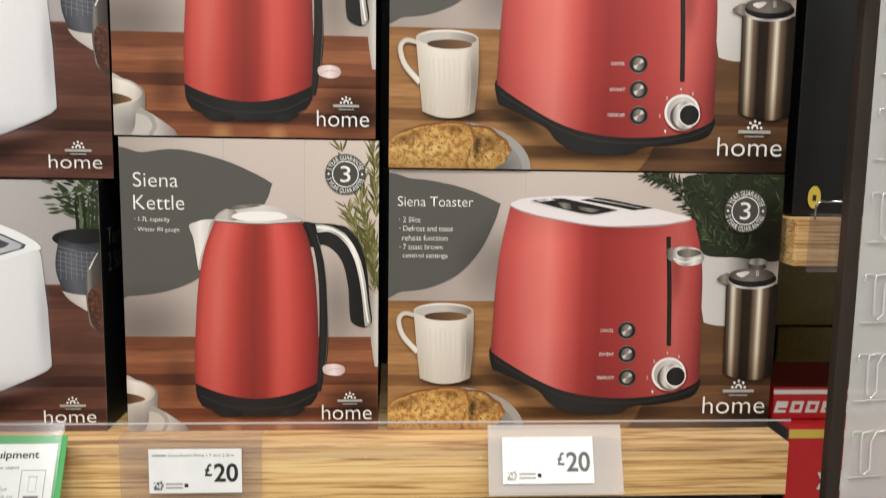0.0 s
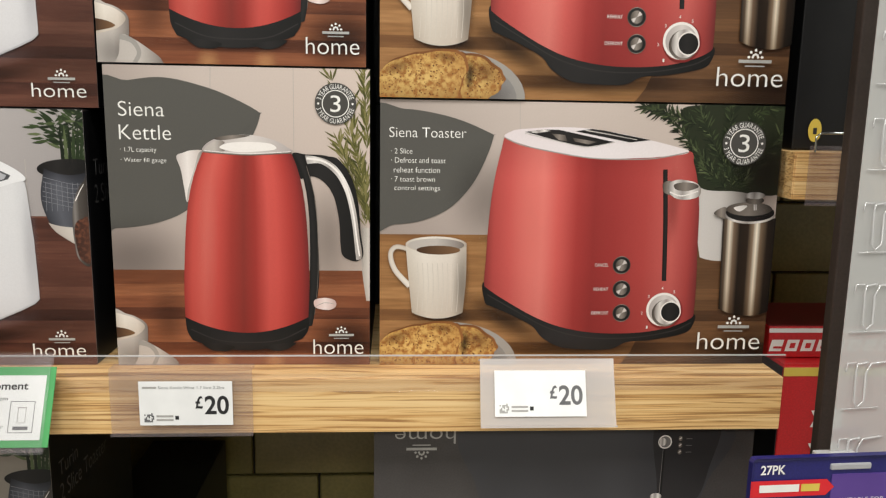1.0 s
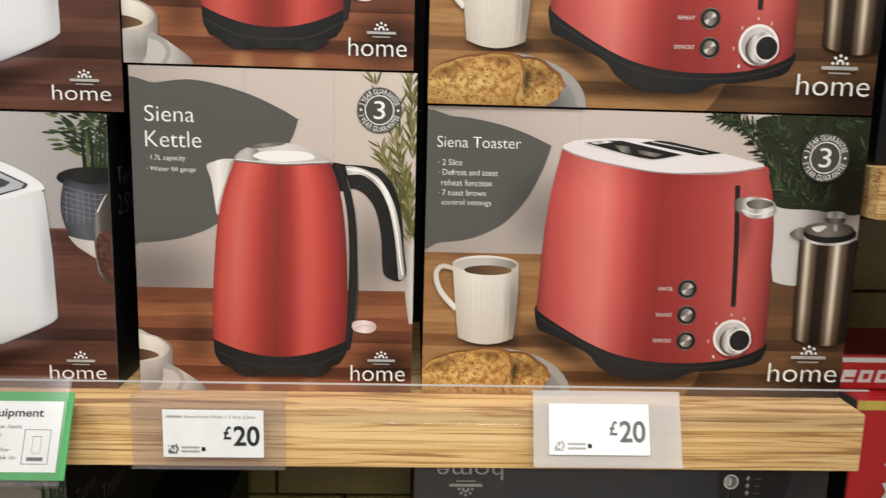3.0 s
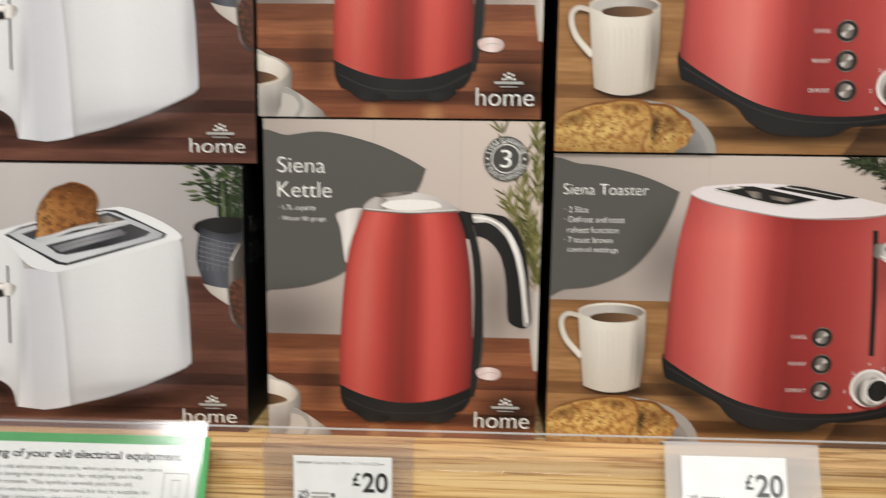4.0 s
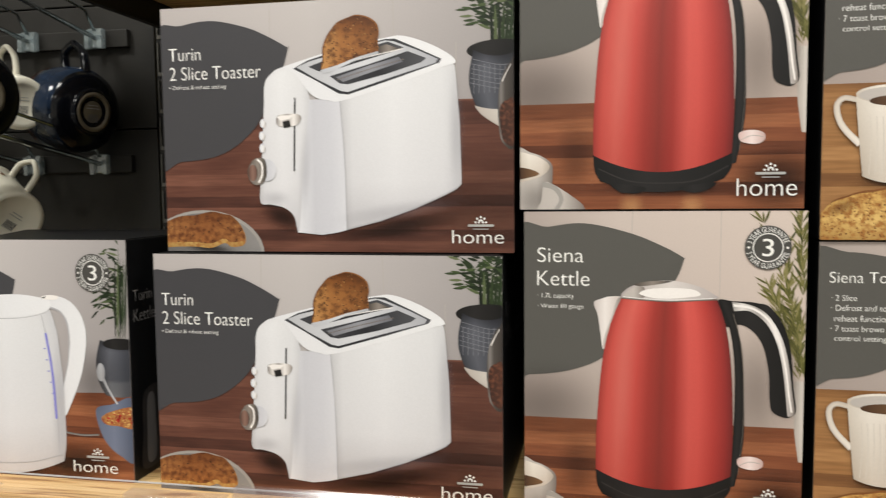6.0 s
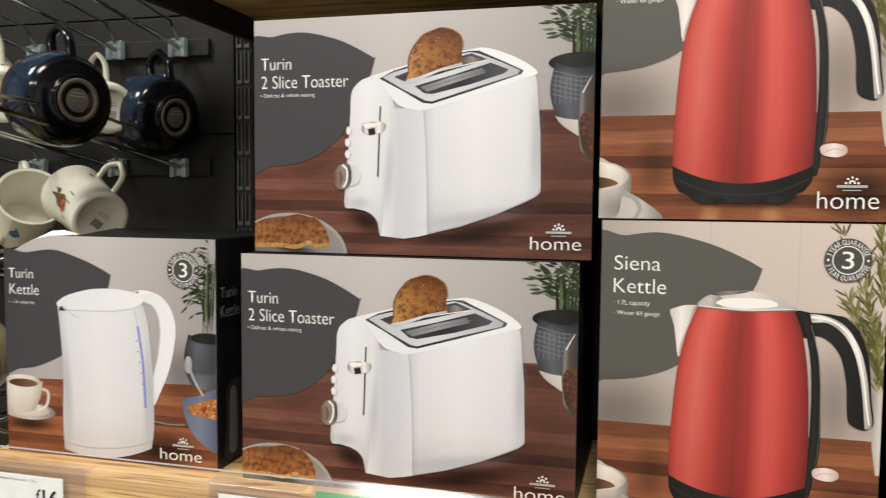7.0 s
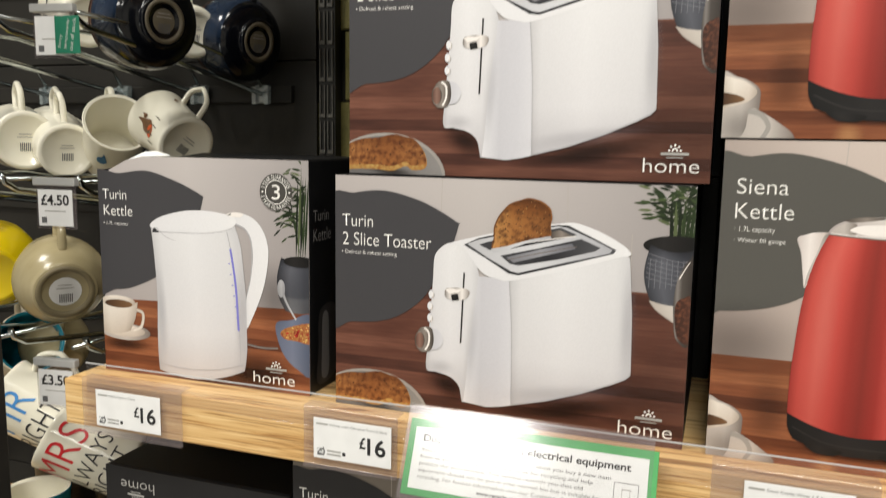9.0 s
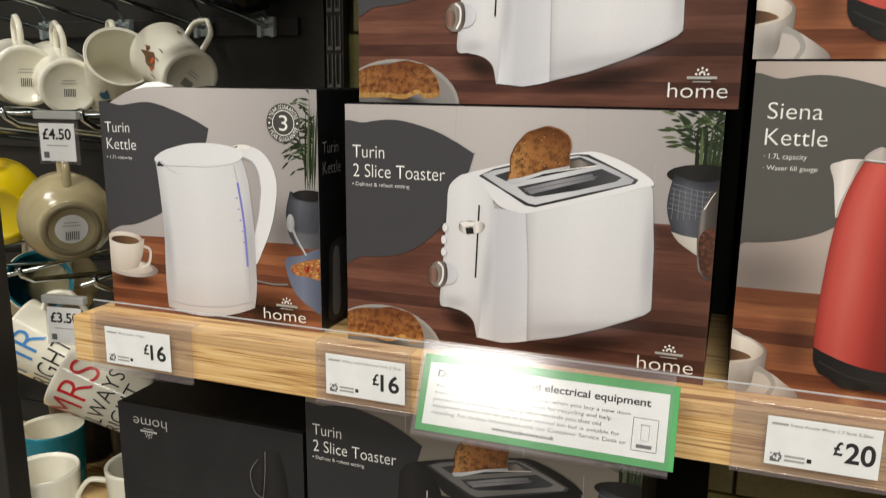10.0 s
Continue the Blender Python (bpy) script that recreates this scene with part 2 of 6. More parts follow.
class Artwork:
    """Flat print on the front of a carton: w x h in mm from its lower left corner. Layers lie in the order of printing."""

    def __init__(self, panel, w, h, step=0.000014):
        self.panel, self.w, self.h, self.layer, self.step = panel, w, h, 1, step

    def y(self):
        self.layer += 1
        return -self.step * self.layer

    def shape(self, name, pts, mat, smooth=True, label=""):
        """A filled outline."""
        q = spline(pts, 6, True) if smooth else [np.array(p, float) for p in pts]
        q = clip_rect(q, self.w, self.h)
        if len(q) < 3:
            return None
        y, bm = self.y(), bmesh.new()
        lo, hi = np.min(q, 0), np.max(q, 0)
        layer = bm.loops.layers.uv.new("UVMap")
        face = bm.faces.new([bm.verts.new((p[0] / 1000, y, p[1] / 1000)) for p in q])
        face.normal_update()
        if face.normal.y > 0:
            face.normal_flip()
        for lp in face.loops:
            lp[layer].uv = ((lp.vert.co.x * 1000 - lo[0]) / (hi[0] - lo[0] + 1e-6), (lp.vert.co.z * 1000 - lo[1]) / (hi[1] - lo[1] + 1e-6))
        bmesh.ops.triangulate(bm, faces=bm.faces[:])
        return part(name, bm, mat, self.panel, label)

    def disc(self, name, c, rx, rz, mat, hole=0.0, label="", n=40):
        if hole:
            y, bm = self.y(), bmesh.new()
            ring = [[bm.verts.new(((c[0] + k * rx * math.cos(a)) / 1000, y, (c[1] + k * rz * math.sin(a)) / 1000)) for k in (1, hole)] for a in np.linspace(0, 2 * math.pi, n, endpoint=False)]
            for i in range(n):
                bm.faces.new((ring[i - 1][0], ring[i][0], ring[i][1], ring[i - 1][1]))
            return part(name, bm, mat, self.panel, label)
        return self.shape(name, [(c[0] + rx * math.cos(a), c[1] + rz * math.sin(a)) for a in np.linspace(0, 2 * math.pi, n, endpoint=False)], mat, False, label)

    def soft(self, name, c, rx, rz, mat, turn=0.0):
        """A soft-edged oval tone of the printed photograph."""
        ca, sa, bm, y = math.cos(radians(turn)), math.sin(radians(turn)), bmesh.new(), self.y()
        q = clip_rect([np.array((c[0] + rx * math.cos(k) * ca - rz * math.sin(k) * sa, c[1] + rx * math.cos(k) * sa + rz * math.sin(k) * ca)) for k in np.linspace(0, 2 * math.pi, 28, endpoint=False)], self.w, self.h)
        if len(q) < 3:
            bm.free()
            return None
        layer = bm.loops.layers.uv.new("UVMap")
        f = bm.faces.new([bm.verts.new((p[0] / 1000, y, p[1] / 1000)) for p in q])
        for lp, p in zip(f.loops, q):
            d = p - np.array(c)
            lp[layer].uv = (0.5 + 0.5 * (d[0] * ca + d[1] * sa) / rx, 0.5 + 0.5 * (d[1] * ca - d[0] * sa) / rz)
        return part(name, bm, mat, self.panel)

    def band(self, name, left, right, mat, sag=(0, 0), rows=14, cols=16, label=""):
        """A picture of a round thing: between a left and a right edge, top to bottom; sag bows the rows downward."""
        l, r = resample(left, rows), resample(right, rows)
        y, bm = self.y(), bmesh.new()
        layer = bm.loops.layers.uv.new("UVMap")
        grid = []
        for i in range(rows):
            v = i / (rows - 1)
            row = []
            for j in range(cols + 1):
                u = j / cols
                p = l[i] + (r[i] - l[i]) * u
                z = p[1] - (sag[0] + (sag[1] - sag[0]) * v) * (1 - (2 * u - 1) ** 2)
                row.append((bm.verts.new((min(max(p[0], 0), self.w) / 1000, y, min(max(z, 0), self.h) / 1000)), (u, 1 - v)))
            grid.append(row)
        for i in range(rows - 1):
            for j in range(cols):
                q = (grid[i][j], grid[i + 1][j], grid[i + 1][j + 1], grid[i][j + 1])
                f = bm.faces.new([k[0] for k in q])
                for lp, k in zip(f.loops, q):
                    lp[layer].uv = k[1]
        return part(name, bm, mat, self.panel, label)

    def stroke(self, name, pts, width, mat, end=None, label=""):
        """A drawn line of a given width, tapering to end."""
        c = resample(pts, max(2, 6 * (len(pts) - 1)))
        d = np.gradient(c, axis=0)
        d /= np.linalg.norm(d, axis=1)[:, None] + 1e-9
        nrm = np.stack((-d[:, 1], d[:, 0]), 1)
        wd = np.linspace(width, width if end is None else end, len(c))[:, None] / 2
        a, b = c + nrm * wd, c - nrm * wd
        y, bm = self.y(), bmesh.new()
        layer = bm.loops.layers.uv.new("UVMap")

        def vert(p):
            return bm.verts.new((min(max(p[0], 0), self.w) / 1000, y, min(max(p[1], 0), self.h) / 1000))
        va, vb = [vert(p) for p in a], [vert(p) for p in b]
        for i in range(len(c) - 1):
            f = bm.faces.new((va[i], vb[i], vb[i + 1], va[i + 1]))
            for lp, uvv in zip(f.loops, ((0, i), (1, i), (1, i + 1), (0, i + 1))):
                lp[layer].uv = (uvv[0], uvv[1] / (len(c) - 1))
        return part(name, bm, mat, self.panel, label)

    def blades(self, name, items, mat, label=""):
        """Many small pointed leaves (base, tip, width) in one printed cluster."""
        y, bm = self.y(), bmesh.new()
        layer = bm.loops.layers.uv.new("UVMap")
        for i, (a, b, wd) in enumerate(items):
            a, b = np.array(a, float), np.array(b, float)
            d = b - a
            s = np.array((-d[1], d[0])) / (np.linalg.norm(d) + 1e-9) * wd / 2
            q = clip_rect([a, a + d * 0.35 + s, a + d * 0.75 + s * 0.7, b, a + d * 0.75 - s * 0.7, a + d * 0.35 - s], self.w, self.h)
            if len(q) < 3:
                continue
            f = bm.faces.new([bm.verts.new((p[0] / 1000, y - 0.0000002 * i, p[1] / 1000)) for p in q])
            for lp in f.loops:
                lp[layer].uv = (random_of(i), 0.5)
        self.layer += int(0.0000002 * len(items) / self.step) + 1
        return part(name, bm, mat, self.panel, label)

    def crumb(self, name, outline, mat, count, size, seed):
        """Pores and browned crumbs scattered over a pictured slice of toast."""
        rnd, q = random.Random(seed), np.array(outline, float)
        lo, hi, items = q.min(0), q.max(0), []
        while len(items) < count:
            p = np.array((rnd.uniform(lo[0], hi[0]), rnd.uniform(lo[1], hi[1])))
            inside = False
            for a, b in zip(q, np.roll(q, 1, 0)):
                if (a[1] > p[1]) != (b[1] > p[1]) and p[0] < (b[0] - a[0]) * (p[1] - a[1]) / (b[1] - a[1]) + a[0]:
                    inside = not inside
            if inside:
                k, an = size * rnd.uniform(0.4, 1.3), rnd.uniform(0, math.pi)
                d = np.array((math.cos(an), 0.6 * math.sin(an))) * k
                items.append((p - d / 2, p + d / 2, k * rnd.uniform(0.5, 0.9)))
        return self.blades(name, items, mat)

    def brushed_button(self, c, r):
        """A turned steel push button: bright rim, dark groove, face with two light wedges."""
        self.disc("button_rim_picture", c, r, r, INK_CHROME_DARK)
        self.disc("button_ring_picture", c, r * 0.92, r * 0.92, INK_BLACK)
        self.disc("button_picture", c, r * 0.66, r * 0.66, INK_CHROME_DARK)
        for start in (20, 200):
            fan = [(c[0] + r * 0.62 * math.cos(radians(start + k)), c[1] + r * 0.62 * math.sin(radians(start + k))) for k in (0, 15, 30, 45)]
            self.shape("button_shine_picture", [c] + fan, INK_LID, False)

    def words(self, text, left_top, right_bottom, mat, name="lettering"):
        """A line of type whose ink fills the given box."""
        bm = type_bm(text)
        lo = [min(v.co[k] for v in bm.verts) for k in (0, 1)]
        hi = [max(v.co[k] for v in bm.verts) for k in (0, 1)]
        (x0, z1), (x1, z0) = left_top, right_bottom
        y = self.y()
        for v in bm.verts:
            v.co = ((x0 + (v.co.x - lo[0]) / (hi[0] - lo[0]) * (x1 - x0)) / 1000, y, (z0 + (v.co.y - lo[1]) / (hi[1] - lo[1]) * (z1 - z0)) / 1000)
        return part(name, bm, mat, self.panel)

    def badge(self, c, r):
        """Round guarantee seal with lettering round a figure 3."""
        self.disc("badge_disc", c, r, r, INK_BADGE)
        self.disc("badge_ring", c, r * 0.66, r * 0.66, TEXT_WHITE, 0.93)
        self.words("3", (c[0] - r * 0.25, c[1] + r * 0.4), (c[0] + r * 0.25, c[1] - r * 0.4), TEXT_WHITE, "badge_figure")
        y, whole = self.y(), bmesh.new()
        size = r * 0.24 / 0.72
        for line, middle, turn, flip in (("3 YEAR GUARANTEE", 90, -1, False), ("3 YEAR GUARANTEE", 270, 1, True)):
            glyphs, pen = [], 0.0
            for ch in line:
                if ch == " ":
                    pen += 0.24
                    continue
                g = type_bm(ch)
                lo, hi = min(v.co.x for v in g.verts), max(v.co.x for v in g.verts)
                glyphs.append((g, pen + (hi - lo) / 2, (lo + hi) / 2))
                pen += hi - lo + 0.11
            rad = r * 0.83
            fit_turn = min(1.0, radians(152) * rad / (pen * size))
            for g, at, mid in glyphs:
                a = radians(middle) + turn * (at - pen / 2) * size * fit_turn / rad
                rot = a + math.pi / 2 if flip else a - math.pi / 2
                for v in g.verts:
                    px, pz = (v.co.x - mid) * size * fit_turn, (v.co.y - 0.36) * size
                    v.co = ((c[0] + rad * math.cos(a) + px * math.cos(rot) - pz * math.sin(rot)) / 1000, y, (c[1] + rad * math.sin(a) + px * math.sin(rot) + pz * math.cos(rot)) / 1000)
                tmp = bpy.data.meshes.new("tmp")
                g.to_mesh(tmp)
                g.free()
                whole.from_mesh(tmp)
                bpy.data.meshes.remove(tmp)
        part("badge_lettering", whole, TEXT_WHITE, self.panel)
        for s in (-1, 1):
            self.disc("badge_dot", (c[0] + s * r * 0.83, c[1]), r * 0.055, r * 0.055, TEXT_WHITE, n=12)

    def logo(self, left_top, right_bottom, mat, turned=False):
        """The range mark: a small sprig and two plain bars above the word home."""
        (x0, z1), (x1, z0) = left_top, right_bottom
        w = x1 - x0
        if turned:
            bm = type_bm("home")
            lo = [min(v.co[k] for v in bm.verts) for k in (0, 1)]
            hi = [max(v.co[k] for v in bm.verts) for k in (0, 1)]
            y = self.y()
            for v in bm.verts:
                v.co = ((x1 - (v.co.x - lo[0]) / (hi[0] - lo[0]) * w) / 1000, y, (z1 - (v.co.y - lo[1]) / (hi[1] - lo[1]) * (z1 - z0)) / 1000)
            part("lettering", bm, mat, self.panel)
        else:
            self.words("home", left_top, right_bottom, mat)
        s = -1 if turned else 1
        top, cx = (z0 if turned else z1), (x0 + 0.56 * w if not turned else x0 + 0.44 * w)
        self.shape("mark_bar", [(cx - 0.25 * w, top + s * 0.066 * w), (cx + 0.25 * w, top + s * 0.066 * w), (cx + 0.25 * w, top + s * 0.112 * w), (cx - 0.25 * w, top + s * 0.112 * w)][::s], TEXT_SILVER, False)
        self.shape("mark_bar", [(cx - 0.15 * w, top + s * 0.012 * w), (cx + 0.15 * w, top + s * 0.012 * w), (cx + 0.15 * w, top + s * 0.030 * w), (cx - 0.15 * w, top + s * 0.030 * w)][::s], TEXT_SILVER, False)
        petals = []
        for ang in (-90, -45, 0, 45, 90):
            a = radians(ang)
            for r0, r1 in ((0.020, 0.060), (0.075, 0.125)):
                petals.append(((cx + math.sin(a) * r0 * w, top + s * (0.150 + math.cos(a) * r0) * w), (cx + math.sin(a) * r1 * w, top + s * (0.150 + math.cos(a) * r1) * w), 0.044 * w))
        self.blades("mark_sprig", petals, mat)


def random_of(i):
    return (math.sin(i * 12.9898) * 43758.5453) % 1.0


TYPE_CACHE = {}
BOLD = {"20", "16", "\u00a3", "\u00a34.50", "\u00a33.50", "27PK", "FELT PADS", "www.recycle-more.co.uk", "Disposing of your old electrical equipment"}


def type_bm(text):
    """Flat type in Blender's own font, as a bmesh in the xy plane."""
    if text not in TYPE_CACHE:
        cu = bpy.data.curves.new("type", "FONT")
        cu.body, cu.size, cu.resolution_u, cu.fill_mode, cu.offset = text, 1.0, 5, "FRONT", 0.02 if text in BOLD else 0.0 if len(text) < 2 else -0.009
        ob = bpy.data.objects.new("type", cu)
        scene.collection.objects.link(ob)
        bpy.context.view_layer.update()
        TYPE_CACHE[text] = bpy.data.meshes.new_from_object(ob.evaluated_get(bpy.context.evaluated_depsgraph_get()))
        bpy.data.objects.remove(ob)
    bm = bmesh.new()
    bm.from_mesh(TYPE_CACHE[text])
    return bm


def words_on(text, parent, m, x0, x1, z0, z1, mat, name="lettering"):
    """Type on any plane: m carries the local x (right), z (up) plane with its face towards -y."""
    bm = type_bm(text)
    lo = [min(v.co[k] for v in bm.verts) for k in (0, 1)]
    hi = [max(v.co[k] for v in bm.verts) for k in (0, 1)]
    for v in bm.verts:
        v.co = m @ Vector((x0 + (v.co.x - lo[0]) / (hi[0] - lo[0]) * (x1 - x0), 0, z0 + (v.co.y - lo[1]) / (hi[1] - lo[1]) * (z1 - z0)))
    return part(name, bm, mat, parent)


def bar_on(parent, m, x0, x1, z0, z1, mat, name="print_bar"):
    bm = bmesh.new()
    bm.faces.new([bm.verts.new(m @ Vector(c)) for c in ((x0, 0, z0), (x1, 0, z0), (x1, 0, z1), (x0, 0, z1))])
    return part(name, bm, mat, parent)


INK_BADGE = flat_ink("badge_grey", (72, 70, 67))

# ---- the setting ----
def slab(name, dims, mat, label, category, bevel=0.0):
    return tagged(part(name, box_bm(*dims, bevel), mat, None), label, category, kind="structure")


slab("floor", (-4, 4, -6.0, 0.6, -0.1, 0.0), FLOOR_VINYL, "grey speckled vinyl shop floor along the aisle", "floor")
slab("ceiling", (-4, 4, -6.0, 0.6, 3.0, 3.1), WALL_PAINT, "plain white shop ceiling above the aisle", "ceiling")
slab("wall_south", (-4, 4, -6.1, -6.0, 0, 3.0), WALL_PAINT, "plain pale wall across the aisle", "wall")
slab("wall_west", (-4.1, -4, -6.0, 0.6, 0, 3.0), WALL_PAINT, "plain pale wall closing the aisle", "wall")
slab("wall_east", (4, 4.1, -6.0, 0.6, 0, 3.0), WALL_PAINT, "plain pale wall closing the aisle", "wall")
wall_north = slab("wall_north", (-4, 4, 0.424, 0.5, 0, 3.0), GROUT, "dark wall of olive brick-bond tiles behind the shelves", "wall")


def shelf(name, x0, x1, y0, y1, z0, z1, label):
    """Thick oak-faced board with eased edges."""
    s = thing(name, label, "shelf")
    part("board", box_bm(x0, x1, y0 + 0.0022, y1, z0, z1, 0.0006), OAK, s)
    part("front_edging", box_bm(x0, x1, y0, y0 + 0.0020, z0, z1, 0.0006), OAK, s)
    part("end_edging", box_bm(x0 - 0.0012, x0 - 0.0002, y0 + 0.001, y1, z0 + 0.0004, z1 - 0.0004), OAK, s)
    return s


shelf("oak_shelf", -0.583, 0.531, -0.034, 0.40, 1.046, 1.090, "thick pale oak shelf with a grained front edge, holding boxes")
shelf("oak_shelf", -0.50, 0.531, -0.034, 0.40, 1.585, 1.63, "oak shelf above the stacked boxes, seen from below")
shelf("oak_shelf", -0.583, 0.531, -0.034, 0.40, 0.596, 0.640, "lower oak shelf under the dark boxes")
shelf("oak_shelf", 0.536, 1.4, -0.012, 0.40, 1.230, 1.268, "oak shelf end of the neighbouring bay with lined edge")
shelf("oak_shelf", 0.58, 1.4, 0.0, 0.40, 0.86, 0.90, "low oak shelf of the neighbouring bay under a red box")


def slotted_upright(x, y, z0, z1):
    """Black shelving upright: a channel with two columns of punched slots."""
    u = thing("slotted_upright", "black steel shelving upright with two rows of punched slots", "upright")
    bm = box_bm(x - 0.013, x + 0.013, y, y + 0.02, z0, z1, 0.001)
    part("channel", bm, BLACK_STEEL, u)
    bm = bmesh.new()
    for cx in (x - 0.006, x + 0.006):
        for k in range(int((z1 - z0) / 0.05)):
            zc = z0 + 0.025 + k * 0.05
            add_box(bm, cx - 0.0042, cx - 0.0028, y - 0.003, y + 0.001, zc - 0.02, zc + 0.02)
            add_box(bm, cx + 0.0028, cx + 0.0042, y - 0.003, y + 0.001, zc - 0.02, zc + 0.02)
            add_box(bm, cx - 0.0042, cx + 0.0042, y - 0.003, y + 0.001, zc - 0.0245, zc - 0.0195)
    part("slot_rim", bm, SLOT_STEEL, u)
    return u


SLOT_STEEL = surface("worn_grey_steel", (96, 94, 90), (124, 122, 116), 40, 0.42, 0.5)
slotted_upright(-0.528, 0.398, 0.3, 2.0)
slotted_upright(0.556, 0.398, 0.3, 2.0)

panel = thing("back_panel", "dark brown panel behind the hanging mugs", "panel", kind="structure")
for pz in range(9):
    part("panel_board", box_bm(-1.6, -0.550, 0.408, 0.420, 0.40 + pz * 0.172, 0.40 + pz * 0.172 + 0.170, 0.001), BACK_PANEL, panel)
for k, bz in enumerate((0.868, 1.039, 1.211, 1.383, 1.555, 1.727)):
    rail = thing("hook_rail", "dark steel cross rail carrying mug hooks", "rail", group="hook rails")
    part("rail_bar", box_bm(-1.6, -0.585, 0.398, 0.407, bz - 0.012, bz + 0.012, 0.001), BACK_PANEL, rail)

bracket = thing("shelf_bracket", "black steel bracket under the end of the upper oak shelf", "bracket")
part("bracket_arm", box_bm(-0.513, -0.503, -0.020, 0.397, 1.556, 1.628, 0.001), BLACK_STEEL, bracket)
post = thing("bay_post", "dark brown painted steel post between two bays", "post")
part("post_face", box_bm(0.5615, 0.573, -0.040, -0.029, 0.0, 2.2, 0.0015), BROWN_STEEL, post)
part("post_back", box_bm(0.560, 0.572, 0.002, 0.39, 0.0, 0.8, 0.0015), BROWN_STEEL, post)
post = thing("bay_post", "dark painted steel post beside the mugs", "post")
part("post_face", box_bm(-0.698, -0.641, -0.075, -0.050, 0.0, 2.2, 0.0015), BLACK_STEEL, post)


# ---- cartons ----
def carton(name, label, w, h, d, m, group="", mat=None, dent=0.0):
    """Printed carton: body with eased edges, a lid flap on top and a front panel that takes the print. Sizes in mm."""
    t = thing(name, label, "box", m, group)
    W, H, D = w / 1000, h / 1000, d / 1000
    bm = box_bm(0, W, 0.0006, D, 0, H, 0.0012)
    if dent:
        for v in bm.verts:
            if v.co.z > H / 2 and v.co.x < W / 2 and v.co.y < D / 2:
                v.co.z -= dent
                v.co.y += dent * 0.3
    part("carton_body", bm, mat or BLACK_CARD, t)
    bm = box_bm(0.003, W - 0.003, 0.004, D - 0.004, H, H + 0.0006)
    if dent:
        for v in bm.verts:
            if v.co.x < W / 2 and v.co.y < D / 2:
                v.co.z -= dent
    part("lid_flap", bm, mat or BLACK_CARD, t)
    return t


def front(t, w, h, mat, cut=None):
    """The printed card on the front; cut lists the corners where the card is not square."""
    q = cut or [(0, 0), (w, 0), (w, h), (0, h)]
    bm = bmesh.new()
    layer = bm.loops.layers.uv.new("UVMap")
    f = bm.faces.new([bm.verts.new((x / 1000, 0.0, z / 1000)) for x, z in q])
    for lp in f.loops:
        lp[layer].uv = (lp.vert.co.x * 1000 / w, lp.vert.co.z * 1000 / h)
    r = bmesh.ops.extrude_face_region(bm, geom=[f])
    for v in r["geom"]:
        if isinstance(v, bmesh.types.BMVert):
            v.co.y += 0.0006
    bmesh.ops.recalc_face_normals(bm, faces=bm.faces[:])
    return part("front_panel", bm, mat, t, "glossy printed front")


INK_WALL_WARM = printed("print_wall_warm", ((0.0, (168, 155, 148)), (0.35, (198, 184, 176)), (1.0, (208, 192, 182))), ((0.0, (218, 214, 212)), (0.5, (240, 238, 238)), (1.0, (255, 255, 255))))
INK_WALL_COOL = printed("print_wall_cool", ((0.0, (182, 175, 173)), (0.45, (193, 187, 185)), (0.75, (178, 172, 171)), (1.0, (160, 155, 154))), ((0.0, (222, 218, 218)), (1.0, (252, 251, 251))))
INK_JOINT = flat_ink("print_wall_joint", (176, 168, 162))
INK_WOOD_RED = printed_wood("print_table_red", (82, 44, 29), (126, 72, 47), (164, 104, 70), 0)
INK_WOOD_GOLD = printed_wood("print_table_gold", (112, 74, 44), (152, 108, 66), (176, 130, 84), 3)
INK_WOOD_DARK = printed_wood("print_table_dark", (62, 36, 30), (95, 58, 47), (124, 81, 66), 5)
INK_LEAF = flat_ink("print_leaf_grey", (86, 84, 80))
INK_LEAF_DARK = flat_ink("print_leaf_charcoal", (66, 65, 68))
INK_RED_KETTLE = printed("print_red_enamel", ((0.0, (160, 56, 50)), (0.06, (196, 80, 71)), (0.16, (208, 96, 86)), (0.27, (194, 76, 68)), (0.37, (160, 56, 49)), (0.47, (138, 50, 43)), (0.57, (160, 54, 48)), (0.68, (206, 86, 78)), (0.75, (206, 84, 76)), (0.86, (178, 62, 56)), (0.95, (146, 48, 45)), (1.0, (112, 38, 37))), ((0.0, (232, 222, 220)), (0.3, (244, 240, 240)), (1.0, (255, 255, 255))))
INK_RED_TOASTER = printed("print_red_toaster", ((0.0, (134, 50, 48)), (0.04, (178, 73, 69)), (0.11, (200, 89, 84)), (0.20, (222, 117, 109)), (0.26, (228, 127, 118)), (0.33, (210, 95, 89)), (0.42, (168, 58, 55)), (0.50, (148, 48, 46)), (0.60, (160, 55, 53)), (0.74, (180, 71, 67)), (0.87, (202, 98, 92)), (0.95, (172, 69, 66)), (1.0, (116, 44, 44))), ((0.0, (222, 216, 216)), (0.35, (246, 242, 242)), (0.8, (255, 252, 252)), (1.0, (226, 220, 220))))
INK_BLACK = printed("print_black", ((0.0, (19, 18, 18)), (0.4, (36, 34, 34)), (1.0, (16, 15, 15))))
INK_CHROME = printed("print_chrome", ((0.0, (120, 112, 108)), (0.2, (220, 214, 210)), (0.45, (160, 152, 148)), (0.7, (236, 230, 226)), (1.0, (140, 130, 124))))
INK_CHROME_DARK = printed("print_chrome_dark", ((0.0, (70, 62, 56)), (0.5, (140, 130, 122)), (1.0, (60, 54, 50))))
INK_HILITE = flat_ink("print_bright_metal", (238, 232, 228))
